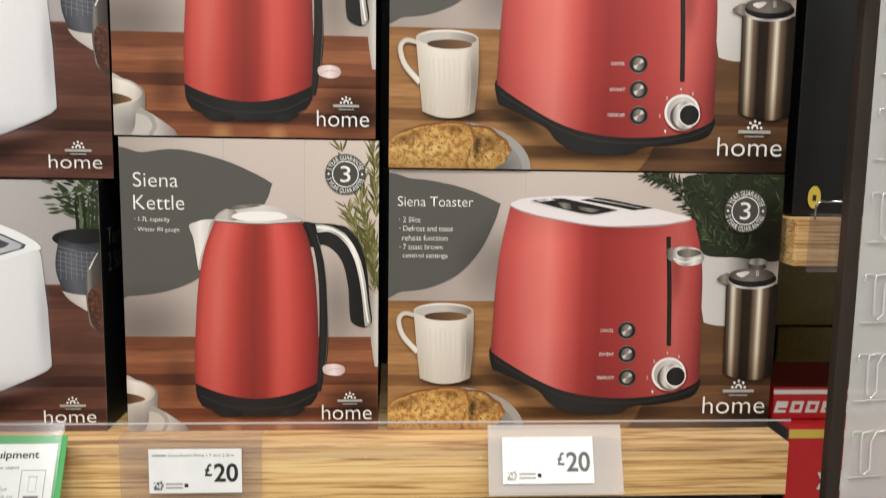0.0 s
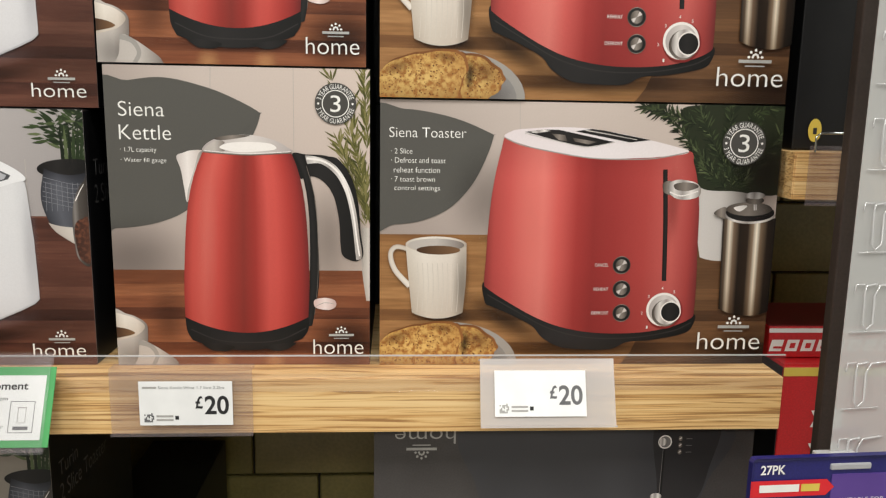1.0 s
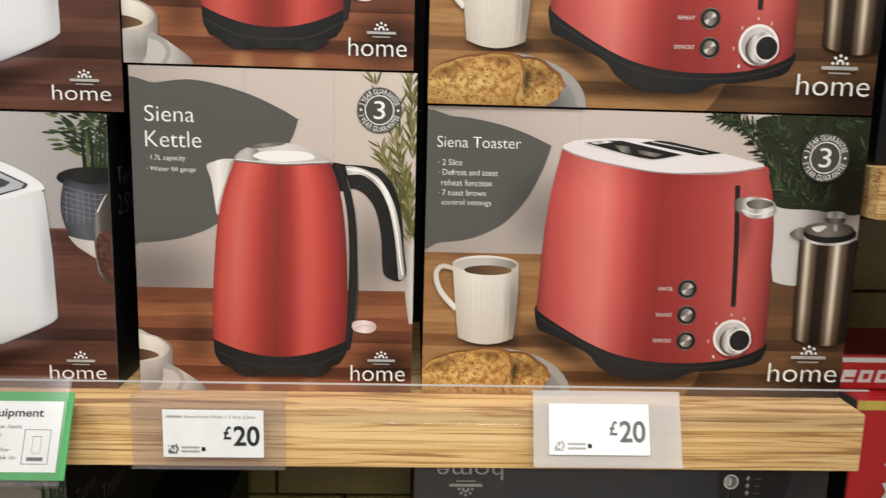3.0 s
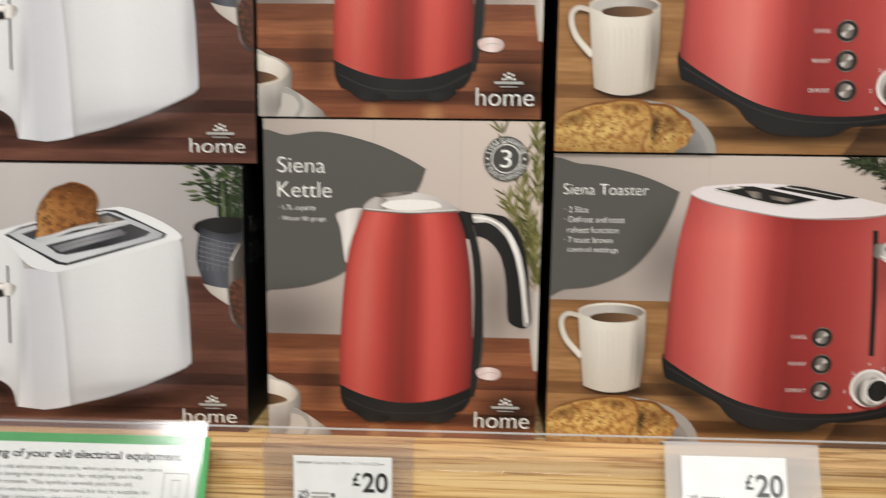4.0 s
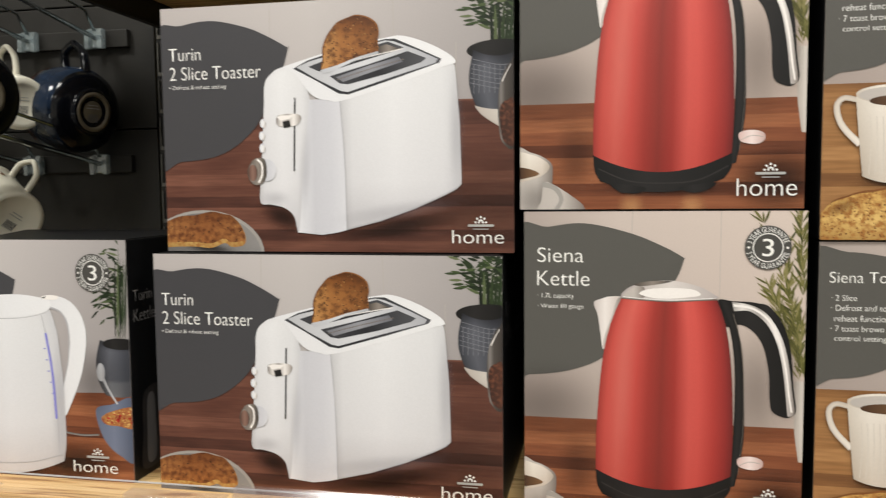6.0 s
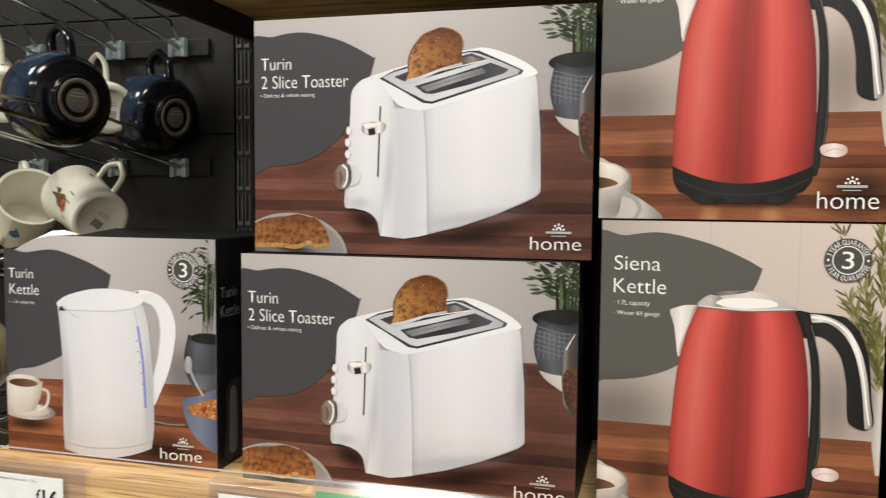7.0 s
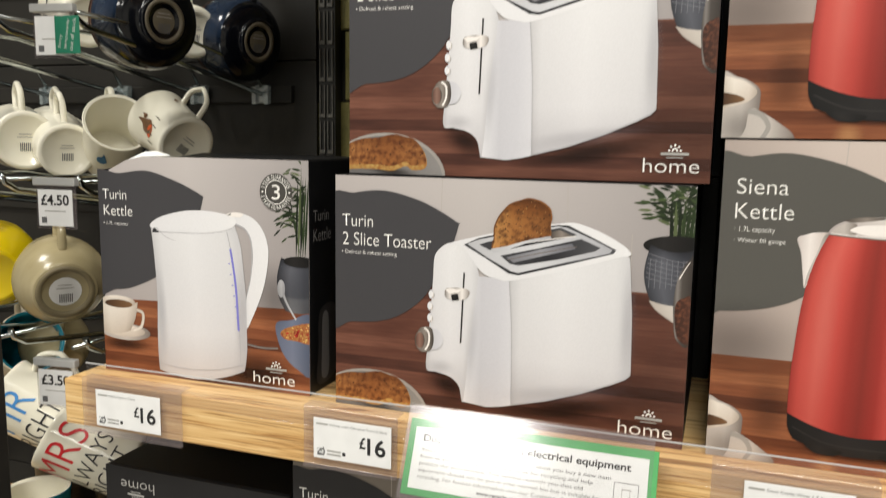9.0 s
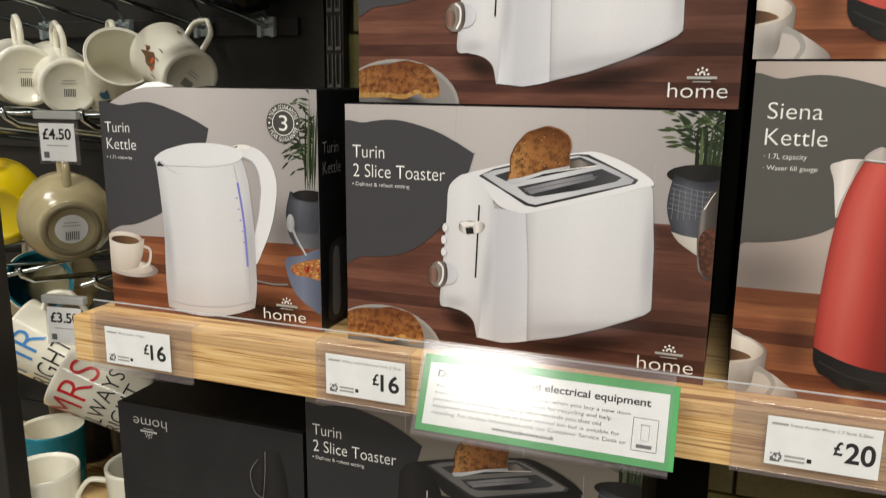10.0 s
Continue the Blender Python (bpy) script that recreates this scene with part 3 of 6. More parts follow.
INK_LID = printed("print_lid", ((0.0, (170, 160, 158)), (0.5, (214, 206, 202)), (1.0, (176, 166, 164))))
INK_TOP_PINK = printed("print_pale_top", ((0.0, (226, 214, 216)), (0.5, (232, 224, 226)), (1.0, (236, 226, 226))))
INK_SPOUT = printed("print_spout", ((0.0, (196, 186, 182)), (0.4, (232, 224, 220)), (1.0, (190, 176, 170))))
INK_STEEL_PRESS = printed("print_french_press", ((0.0, (30, 24, 19)), (0.07, (96, 80, 66)), (0.14, (226, 214, 196)), (0.21, (120, 100, 82)), (0.32, (36, 28, 22)), (0.48, (46, 35, 27)), (0.57, (138, 118, 98)), (0.64, (244, 234, 216)), (0.71, (120, 100, 80)), (0.84, (38, 30, 24)), (1.0, (24, 19, 15))), ((0.0, (176, 164, 152)), (0.3, (232, 226, 220)), (1.0, (255, 255, 255))))
INK_CUP = printed("print_white_cup", ((0.0, (206, 196, 184)), (0.3, (230, 222, 212)), (0.75, (222, 212, 202)), (1.0, (186, 174, 162))), ((0.0, (225, 220, 215)), (1.0, (255, 255, 255))))
INK_CUP_GREY = printed("print_grey_cup", ((0.0, (182, 174, 168)), (0.5, (190, 182, 176)), (1.0, (120, 110, 104))))
INK_COFFEE = printed("print_coffee", ((0.0, (66, 44, 30)), (1.0, (122, 90, 62))))
INK_PLATE = printed("print_grey_plate", ((0.0, (104, 101, 100)), (0.7, (126, 122, 120)), (1.0, (140, 136, 134))))
INK_PLATE_RIM = flat_ink("print_plate_rim", (156, 151, 146))
INK_TOAST_GOLD = printed("print_golden_toast", ((0.0, (204, 166, 98)), (0.5, (218, 182, 112)), (1.0, (196, 154, 90))), ((0.0, (205, 195, 185)), (0.4, (255, 255, 255)), (1.0, (238, 228, 212))), (300, 0.42, 0.66, (156, 104, 52)))
INK_TOAST_BROWN = printed("print_brown_toast", ((0.0, (188, 140, 86)), (0.35, (164, 112, 64)), (0.7, (148, 98, 55)), (1.0, (124, 80, 44))), ((0.0, (255, 250, 245)), (0.6, (244, 236, 224)), (0.85, (196, 176, 156)), (1.0, (120, 100, 84))), (240, 0.46, 0.70, (88, 52, 26)))
INK_CRUST = printed("print_toast_crust", ((0.0, (104, 62, 30)), (0.6, (128, 80, 42)), (1.0, (142, 92, 48))))
INK_TOAST_JAM = printed("print_fried_toast", ((0.0, (166, 114, 68)), (0.5, (146, 93, 52)), (1.0, (158, 108, 64))), ((0.0, (255, 248, 235)), (0.5, (245, 240, 235)), (1.0, (186, 170, 154))), (200, 0.42, 0.64, (98, 54, 27)))
INK_GREEN_ROSEMARY = printed("print_rosemary", ((0.0, (66, 68, 32)), (0.5, (98, 96, 48)), (1.0, (138, 130, 84))))
INK_GREEN_DEEP = printed("print_deep_foliage", ((0.0, (22, 28, 17)), (0.6, (40, 49, 30)), (0.9, (66, 76, 48)), (1.0, (96, 104, 72))))
INK_GREEN_PALM = printed("print_palm", ((0.0, (22, 30, 18)), (0.5, (40, 54, 30)), (0.85, (66, 80, 48)), (1.0, (104, 112, 80))))
SOFT_SHADOW = soft_ink("print_soft_shadow", (20, 12, 10), 0.65)
SOFT_SHADE = soft_ink("print_soft_shade", (34, 22, 18), 0.3)
SOFT_LIGHT = soft_ink("print_soft_light", (238, 140, 128), 0.22)
SOFT_GLOW = soft_ink("print_soft_glow", (236, 176, 120), 0.35)
SOFT_TOASTED = soft_ink("print_soft_browning", (112, 66, 34), 0.5)
SOFT_GREY = soft_ink("print_soft_grey", (140, 138, 146), 0.17)
SOFT_DEEP_RED = soft_ink("print_soft_deep_red", (96, 20, 20), 0.3)
INK_FOLIAGE_SHADE = flat_ink("print_foliage_shade", (40, 46, 30))
# Wall print darkened to carry the shade under the shelf.
INK_WALL_SHADED = printed("print_wall_shaded", ((0.0, (120, 112, 104)), (1.0, (136, 128, 118))))
INK_LEAF_BLACK = flat_ink("print_leaf_black", (44, 43, 45))
INK_FLUTE = flat_ink("print_flute", (206, 197, 187))
INK_POT_LINE = flat_ink("print_pot_line", (128, 128, 134))
INK_POT_WHITE = printed("print_white_pot", ((0.0, (206, 200, 196)), (0.5, (196, 190, 186)), (1.0, (150, 142, 136))))
INK_POT_GREY = printed("print_ribbed_pot", ((0.0, (66, 68, 74)), (0.25, (112, 114, 121)), (0.55, (78, 80, 87)), (1.0, (40, 40, 45))), ((0.0, (255, 250, 245)), (0.28, (255, 252, 248)), (0.34, (200, 200, 205)), (0.85, (215, 215, 220)), (1.0, (150, 150, 156))))
INK_POT_BASE = printed("print_pot_base", ((0.0, (176, 166, 158)), (0.4, (204, 196, 188)), (1.0, (140, 130, 124))))
INK_WHITE_A = printed("print_white_plastic", ((0.0, (196, 195, 197)), (0.10, (217, 216, 218)), (0.45, (226, 225, 227)), (0.85, (218, 217, 219)), (1.0, (200, 199, 202))), ((0.0, (222, 220, 222)), (0.3, (248, 247, 248)), (1.0, (255, 255, 255))))
INK_WHITE_B = printed("print_white_shade", ((0.0, (220, 219, 223)), (0.35, (198, 197, 203)), (0.7, (203, 202, 208)), (1.0, (213, 212, 217))))
INK_WHITE_C = printed("print_white_top", ((0.0, (222, 221, 224)), (1.0, (230, 229, 231))))
INK_GREY_LINE = flat_ink("print_grey_seam", (176, 174, 178))
INK_SLOT = printed("print_slot", ((0.0, (62, 62, 66)), (0.5, (40, 40, 44)), (1.0, (78, 78, 82))))
INK_SLOT_METAL = printed("print_slot_metal", ((0.0, (184, 184, 188)), (0.5, (208, 208, 212)), (1.0, (172, 172, 178))))
INK_GAUGE = flat_ink("print_blue_gauge", (128, 126, 206))
INK_BOWL = printed("print_blue_bowl", ((0.0, (96, 104, 126)), (0.5, (112, 120, 142)), (1.0, (80, 88, 108))))
INK_GRANOLA = printed("print_granola", ((0.0, (176, 120, 66)), (1.0, (160, 100, 60))), None, (240, 0.5, 0.68, (132, 48, 36)))
INK_DEEP_RED = flat_ink("print_deep_red", (128, 40, 38))
INK_SLOT_LIGHT = printed("print_slot_light", ((0.0, (118, 118, 124)), (0.5, (146, 146, 152)), (1.0, (104, 104, 112))))
INK_BLACK_SHEEN = flat_ink("print_black_sheen", (50, 47, 46))
INK_DARK_PANEL = flat_ink("print_dark_panel", (50, 48, 49))
INK_FRUIT = printed("print_fruit", ((0.0, (132, 26, 24)), (1.0, (176, 52, 40))))
INK_GLASS = printed("print_jar_glass", ((0.0, (74, 68, 65)), (0.2, (128, 122, 118)), (0.45, (78, 72, 68)), (1.0, (56, 50, 47))))
INK_GRAIN = printed("print_jar_filling", ((0.0, (58, 36, 29)), (1.0, (76, 47, 37))), None, (330, 0.46, 0.68, (108, 66, 49)))
INK_PORE = printed("print_toast_pore", ((0.0, (92, 56, 28)), (0.6, (128, 82, 42)), (1.0, (160, 110, 60))))
INK_CHAR = printed("print_toast_char", ((0.0, (48, 28, 16)), (0.7, (82, 50, 28)), (1.0, (180, 136, 84))))
INK_KNOB_BROWN = printed("print_knob_brown", ((0.0, (92, 66, 56)), (0.5, (136, 104, 92)), (1.0, (104, 76, 66))))
INK_WOOD_BROWN = printed_wood("print_table_brown", (70, 46, 30), (98, 68, 44), (124, 88, 58), 4)
INK_SIDE_TYPE = flat_ink("print_side_type", (92, 90, 90))
INK_PINK_CLEAR = printed("print_clear_switch", ((0.0, (206, 176, 170)), (0.5, (232, 214, 210)), (1.0, (190, 160, 154))))


def sprigs(count, roots, spread, length, width, seed):
    """Needle leaves along arching stems: (x, z) roots, (dx, dz) spread."""
    rnd, items = random.Random(seed), []
    for (x0, z0), (x1, z1) in roots:
        for _ in range(count):
            s = rnd.random()
            bx, bz = x0 + (x1 - x0) * s, z0 + (z1 - z0) * s
            a = math.atan2(z1 - z0, x1 - x0) + rnd.uniform(-spread, spread)
            l = length * rnd.uniform(0.6, 1.2)
            items.append(((bx, bz), (bx + l * math.cos(a), bz + l * math.sin(a)), width * rnd.uniform(0.7, 1.3)))
    rnd.shuffle(items)
    return items


# ---- red kettle boxes ----
def red_kettle_box(m):
    w, h = 200, 235
    t = carton("kettle_box", "printed carton with a red kettle picture, on the oak shelf", w, h, 175, m, "kettle boxes")
    a = Artwork(front(t, w, h, INK_WALL_WARM), w, h)
    edge = 78.0
    a.stroke("wall_joint", [(79.9, 240.0), (79.1, 218.5)], 0.5, INK_JOINT)
    a.stroke("wall_joint", [(141.8, 236.3), (140.9, 80.7)], 0.4, INK_JOINT)
    a.shape("table_picture", [(0, 0), (w, 0), (w, edge), (0, edge)], INK_WOOD_RED, False)
    a.band("plant_pot_picture", [(193.3, 112.7), (193.7, 80.9), (197.3, 53.3)], [(205.7, 112.8), (206.7, 81.0), (205.8, 53.3)], INK_POT_BASE)
    a.blades("rosemary_picture", sprigs(70, [((196.9, 112.7), (184.9, 212.8)), ((199.1, 143.9), (170.5, 227.3)), ((197.8, 174.5), (196.1, 234.1)), ((199.1, 121.7), (174.4, 182.8)), ((200.4, 112.7), (192.5, 157.0))], 0.75, 13, 1.5, 4), INK_GREEN_ROSEMARY)
    a.shape("leaf_panel", [(-8, 218.0), (18.2, 223.6), (45.3, 226.2), (78.3, 218.9), (103.2, 208.5), (116.1, 201.1), (116.5, 200.2), (111.9, 187.0), (99.8, 166.7), (82.0, 144.8), (57.7, 124.9), (40.2, 116.8), (22.9, 112.7), (3.6, 110.8), (-8, 112.1)], INK_LEAF)
    a.words("Siena", (10.0, 208.1), (44.3, 197.0), TEXT_WHITE)
    a.words("Kettle", (9.8, 190.5), (48.6, 179.3), TEXT_WHITE)
    a.words("\u00b7 1.7L capacity", (10.1, 173.6), (37.1, 168.9), TEXT_WHITE)
    a.words("\u00b7 Water fill gauge", (10.1, 165.5), (44.4, 161.3), TEXT_WHITE)
    a.soft("wall_shade_picture", (17.3, 86.9), 60, 40, SOFT_SHADE)
    a.soft("wall_shade_picture", (168.0, 104.0), 30, 62, SOFT_SHADE)
    a.soft("table_shade_picture", (183.2, 20.4), 42, 30, SOFT_SHADOW)
    a.soft("table_shade_picture", (41.0, 39.2), 20, 36, SOFT_SHADE)
    a.soft("table_glow_picture", (81.6, 1.8), 12, 12, SOFT_GLOW)
    a.soft("table_glow_picture", (124.2, 1.6), 12, 12, SOFT_GLOW)
    a.soft("kettle_shadow_picture", (104.4, 15.9), 62, 9, SOFT_SHADOW)
    a.soft("handle_shadow_picture", (187.0, 123.8), 14, 62, SOFT_SHADE, 4)
    a.shape("handle_picture", [(140.0, 169.8), (151.0, 169.8), (167.0, 168.8), (179.0, 162.8), (187.0, 148.8), (191.0, 131.8), (193.0, 107.8), (195.0, 91.8), (192.0, 86.8), (187.0, 85.8), (179.0, 89.8), (177.0, 98.8), (176.0, 117.8), (172.0, 136.8), (165.0, 147.8), (156.0, 152.8), (145.0, 151.8)], INK_BLACK)
    a.shape("handle_trim_picture", [(149.0, 168.8), (164.0, 166.8), (175.0, 159.8), (184.0, 144.8), (189.0, 126.8), (192.0, 104.8), (194.0, 89.8), (190.0, 86.8), (189.0, 89.8), (187.0, 109.8), (184.0, 128.8), (180.0, 142.8), (173.0, 154.8), (162.0, 162.8), (150.0, 162.8)], INK_CHROME)
    a.stroke("handle_shine_picture", [(151.0, 166.8), (164.0, 164.8), (175.0, 156.8), (182.0, 143.8), (187.0, 123.8), (190.0, 101.8), (192.0, 89.8)], 1.8, INK_HILITE, 1.2)
    a.shape("handle_top_picture", [(165.0, 167.8), (173.0, 167.8), (179.0, 162.8), (185.0, 153.8), (187.0, 147.8), (181.0, 154.8), (173.0, 161.8)], INK_BLACK)
    a.band("handle_strip_picture", [(140.0, 170.8), (148.0, 152.8), (152.0, 128.8), (153.0, 98.8), (152.0, 59.8), (150.0, 31.8)], [(150.0, 168.8), (156.0, 141.8), (159.0, 109.8), (160.0, 73.8), (158.0, 53.8), (154.0, 32.8)], INK_BLACK)
    a.stroke("gauge_picture", [(151.0, 160.8), (157.0, 136.8), (159.0, 109.8), (159.0, 73.8), (156.0, 41.8)], 0.5, INK_CHROME_DARK, 0.3)
    a.shape("spout_picture", [(52.0, 166.8), (57.0, 169.8), (64.0, 171.8), (73.0, 170.8), (68.0, 159.8), (63.0, 143.8), (59.0, 131.8), (57.0, 142.8), (55.0, 156.8)], INK_SPOUT)
    a.shape("spout_side_picture", [(69.0, 169.8), (73.0, 169.8), (68.0, 158.8), (63.0, 143.8), (59.0, 131.8), (60.0, 141.8), (65.0, 156.8)], INK_CUP_GREY)
    a.band("kettle_picture", [(72.0, 170.8), (66.0, 156.8), (61.0, 138.8), (58.0, 119.8), (56.0, 97.8), (54.0, 64.8), (54.0, 39.8)], [(139.0, 171.8), (145.0, 155.8), (149.0, 133.8), (151.0, 109.8), (152.0, 81.8), (152.0, 59.8), (151.0, 39.8)], INK_RED_KETTLE, (2, 13))
    a.soft("kettle_shine_picture", (74.0, 108.8), 10, 78, SOFT_LIGHT, -2)
    a.shape("lid_picture", [(72.0, 171.8), (76.0, 177.8), (85.0, 181.8), (97.0, 183.8), (112.0, 183.8), (128.0, 179.8), (137.0, 174.8), (140.0, 171.8), (125.0, 169.8), (104.0, 168.8), (84.0, 169.8)], INK_LID)
    a.shape("lid_slope_picture", [(73.0, 171.8), (77.0, 176.8), (85.0, 179.8), (89.0, 177.8), (85.0, 174.8), (89.0, 171.8), (81.0, 170.8)], INK_CUP_GREY)
    a.shape("lid_shine_picture", [(85.0, 174.8), (92.0, 177.8), (107.0, 178.8), (123.0, 177.8), (128.0, 173.8), (117.0, 171.8), (99.0, 170.8), (88.0, 172.8)], INK_HILITE)
    a.shape("lid_dark_picture", [(81.0, 180.8), (87.0, 182.8), (96.0, 183.8), (108.0, 183.8), (101.0, 181.8), (87.0, 179.8)], INK_CHROME_DARK)
    a.stroke("lid_rim_picture", [(72.0, 170.8), (84.0, 169.8), (106.0, 168.8), (125.0, 169.8), (140.0, 170.8)], 0.9, INK_CHROME_DARK)
    a.stroke("lid_rim_shine_picture", [(73.0, 171.8), (85.0, 170.8), (106.0, 169.8), (125.0, 170.8), (139.0, 171.8)], 0.5, INK_HILITE)
    a.band("kettle_base_picture", [(54.0, 39.8), (55.0, 28.8), (59.0, 20.8)], [(151.0, 39.8), (151.0, 29.8), (146.0, 21.8)], INK_BLACK, (13, 9))
    a.stroke("base_sheen_picture", [(58.0, 29.8), (79.0, 20.8), (103.0, 18.8), (128.0, 20.8), (149.0, 30.8)], 0.8, INK_BLACK_SHEEN, 0.8)
    for foot in ([(67.0, 18.8), (91.0, 15.8), (87.0, 11.8), (78.0, 11.8), (73.0, 12.8)], [(116.0, 15.8), (140.0, 18.8), (135.0, 13.8), (127.0, 11.8), (120.0, 12.8)]):
        a.shape("kettle_foot_picture", foot, INK_BLACK)
    a.shape("switch_picture", [(156.0, 53.8), (164.0, 55.8), (172.0, 53.8), (173.0, 48.8), (167.0, 45.8), (157.0, 47.8)], INK_PINK_CLEAR)
    a.stroke("switch_line_picture", [(157.0, 48.8), (164.0, 51.8), (172.0, 50.8)], 0.5, INK_CUP_GREY)
    a.shape("cup_picture", [(-4, 43.4), (8.5, 42.4), (17.0, 39.2), (23.3, 34.2), (24.3, 27.7), (23.2, 15.1), (19.1, 2.0), (15.0, -7.4), (-4, -6)], INK_CUP_GREY)
    a.shape("cup_lining_picture", [(-4, 42.0), (8.4, 41.1), (16.5, 37.8), (21.9, 32.8), (19.5, 27.7), (11.8, 23.5), (-4, 22.1)], INK_CUP)
    a.soft("cup_shade_picture", (13.1, 6.7), 22, 20, SOFT_SHADE)
    a.shape("coffee_picture", [(-6, 31.4), (6.5, 30.5), (14.2, 26.8), (7.0, 24.0), (-6, 22.6)], INK_COFFEE)
    a.shape("saucer_picture", [(18.2, 19.8), (26.0, 17.9), (39.7, 9.0), (47.4, 1.9), (47.0, -7.6), (12.4, -7.4), (15.8, 6.7)], INK_CUP_GREY)
    a.stroke("cup_handle_picture", [(16.4, 18.9), (25.9, 16.0), (30.8, 7.6), (26.9, -0.4)], 4.0, INK_PLATE_RIM, 3.0)
    a.badge((173.7, 208.8), 15.8)
    a.logo((154.7, 21.4), (195.0, 9.0), TEXT_WHITE)
    return t


# ---- red toaster boxes ----
def red_toaster_box(m):
    w, h = 321, 213
    t = carton("toaster_box", "printed carton with a red two-slot toaster picture", w, h, 190, m, "toaster boxes")
    a = Artwork(front(t, w, h, INK_WALL_WARM), w, h)
    edge = 107.8
    a.stroke("wall_joint", [(108.6, 212.5), (109.3, 191.4)], 0.4, INK_JOINT)
    a.shape("table_picture", [(0, 0), (w, 0), (w, edge), (0, edge)], INK_WOOD_GOLD, False)
    a.shape("table_shade_picture", [(252.3, 100.0), (333.8, 104.0), (345.3, -19.8), (190.2, -19.0), (207.5, 10.4)], INK_WOOD_BROWN)
    a.band("pot_picture", [(252.4, 148.9), (255.9, 114.7), (260.6, 90.6)], [(295.9, 149.4), (296.6, 115.0), (294.1, 90.7)], INK_POT_WHITE, (0, 3))
    a.shape("foliage_shadow_picture", [(236.9, 208.6), (258.3, 213.3), (290.0, 215.6), (322.0, 216.2), (328.8, 147.4), (282.3, 145.1), (256.6, 147.6), (249.3, 164.6), (243.1, 186.8)], INK_FOLIAGE_SHADE)
    a.blades("foliage_picture", sprigs(150, [((277.5, 146.9), (222.3, 210.6)), ((281.8, 151.5), (251.9, 208.9)), ((282.2, 146.9), (276.5, 213.7)), ((286.8, 147.0), (299.5, 211.9)), ((286.8, 147.0), (323.9, 196.8)), ((272.5, 151.4), (247.7, 173.5)), ((250.4, 197.9), (208.8, 211.2)), ((290.9, 205.1), (319.9, 214.4))], 1.15, 9.5, 1.5, 7), INK_GREEN_DEEP)
    a.shape("leaf_panel", [(-8, 203.0), (19.1, 205.9), (45.3, 202.5), (67.3, 196.4), (87.7, 187.6), (88.7, 186.3), (83.8, 170.5), (72.8, 148.3), (55.4, 129.4), (33.2, 118.9), (11.0, 115.6), (-8, 115.5)], INK_LEAF)
    a.words("Siena Toaster", (7.1, 192.0), (67.1, 184.2), TEXT_WHITE)
    a.words("\u00b7 2 Slice", (8.5, 175.6), (25.1, 171.5), TEXT_WHITE)
    a.words("\u00b7 Defrost and toast", (8.5, 168.6), (51.2, 164.4), TEXT_WHITE)
    a.words("reheat function", (10.7, 161.2), (46.9, 156.8), TEXT_WHITE)
    a.words("\u00b7 7 toast brown", (8.6, 153.8), (43.0, 149.7), TEXT_WHITE)
    a.words("control settings", (11.3, 146.7), (47.1, 141.8), TEXT_WHITE)
    a.soft("wall_shade_picture", (86.5, 136.0), 40, 50, SOFT_SHADE)
    a.soft("table_shade_picture", (309.2, 0.3), 75, 50, SOFT_SHADOW)
    a.soft("toaster_shadow_picture", (164.7, 14.3), 95, 14, SOFT_SHADOW)
    a.soft("toaster_shadow_picture", (100.8, 39.3), 48, 15, SOFT_SHADOW, -28)
    a.shape("toaster_base_picture", [(84.0, 69.8), (85.0, 52.8), (91.0, 48.8), (105.0, 42.8), (124.0, 32.8), (133.0, 22.8), (148.0, 14.8), (165.0, 12.8), (190.0, 12.8), (204.0, 18.8), (225.0, 20.8), (250.0, 25.8), (258.0, 31.8), (259.0, 42.8), (236.0, 36.8), (190.0, 32.8), (147.0, 36.8), (105.0, 59.8)], INK_BLACK)
    a.stroke("base_sheen_picture", [(87.0, 58.8), (108.0, 46.8), (138.0, 30.8), (171.0, 22.8), (210.0, 22.8), (243.0, 28.8), (257.0, 35.8)], 0.8, INK_BLACK_SHEEN)
    a.shape("toaster_picture", [(98.0, 185.8), (95.0, 175.8), (91.0, 156.8), (88.0, 135.8), (86.0, 110.8), (85.0, 87.8), (84.0, 68.8), (87.0, 63.8), (102.0, 53.8), (125.0, 40.8), (148.0, 31.8), (177.0, 26.8), (210.0, 26.8), (236.0, 30.8), (256.0, 38.8), (259.0, 46.8), (259.0, 72.8), (258.0, 98.8), (257.0, 130.8), (254.0, 152.8), (250.0, 166.8), (245.0, 176.8), (213.0, 171.8), (169.0, 170.8), (131.0, 176.8), (106.0, 182.8)], INK_RED_TOASTER)
    a.soft("toaster_shine_picture", (120.0, 119.8), 20, 66, SOFT_LIGHT, 3)
    a.soft("toaster_shade_picture", (235.0, 133.8), 9, 40, SOFT_DEEP_RED)
    a.shape("toaster_top_picture", [(97.0, 185.8), (102.0, 189.8), (110.0, 191.8), (139.0, 193.8), (167.0, 192.8), (199.0, 187.8), (231.0, 180.8), (245.0, 176.8), (240.0, 173.8), (222.0, 171.8), (210.0, 170.8), (169.0, 169.8), (134.0, 174.8), (109.0, 180.8)], INK_TOP_PINK)
    a.stroke("top_edge_picture", [(98.0, 184.8), (110.0, 179.8), (134.0, 174.8), (169.0, 169.8), (210.0, 169.8), (232.0, 172.8), (245.0, 175.8)], 0.9, INK_PLATE_RIM)
    a.shape("slot_picture", [(113.0, 189.8), (128.0, 191.8), (140.0, 191.8), (185.0, 182.8), (164.0, 178.8), (149.0, 180.8)], INK_BLACK, False)
    a.shape("slot_metal_picture", [(116.0, 189.8), (128.0, 191.8), (134.0, 190.8), (122.0, 188.8)], INK_CHROME, False)
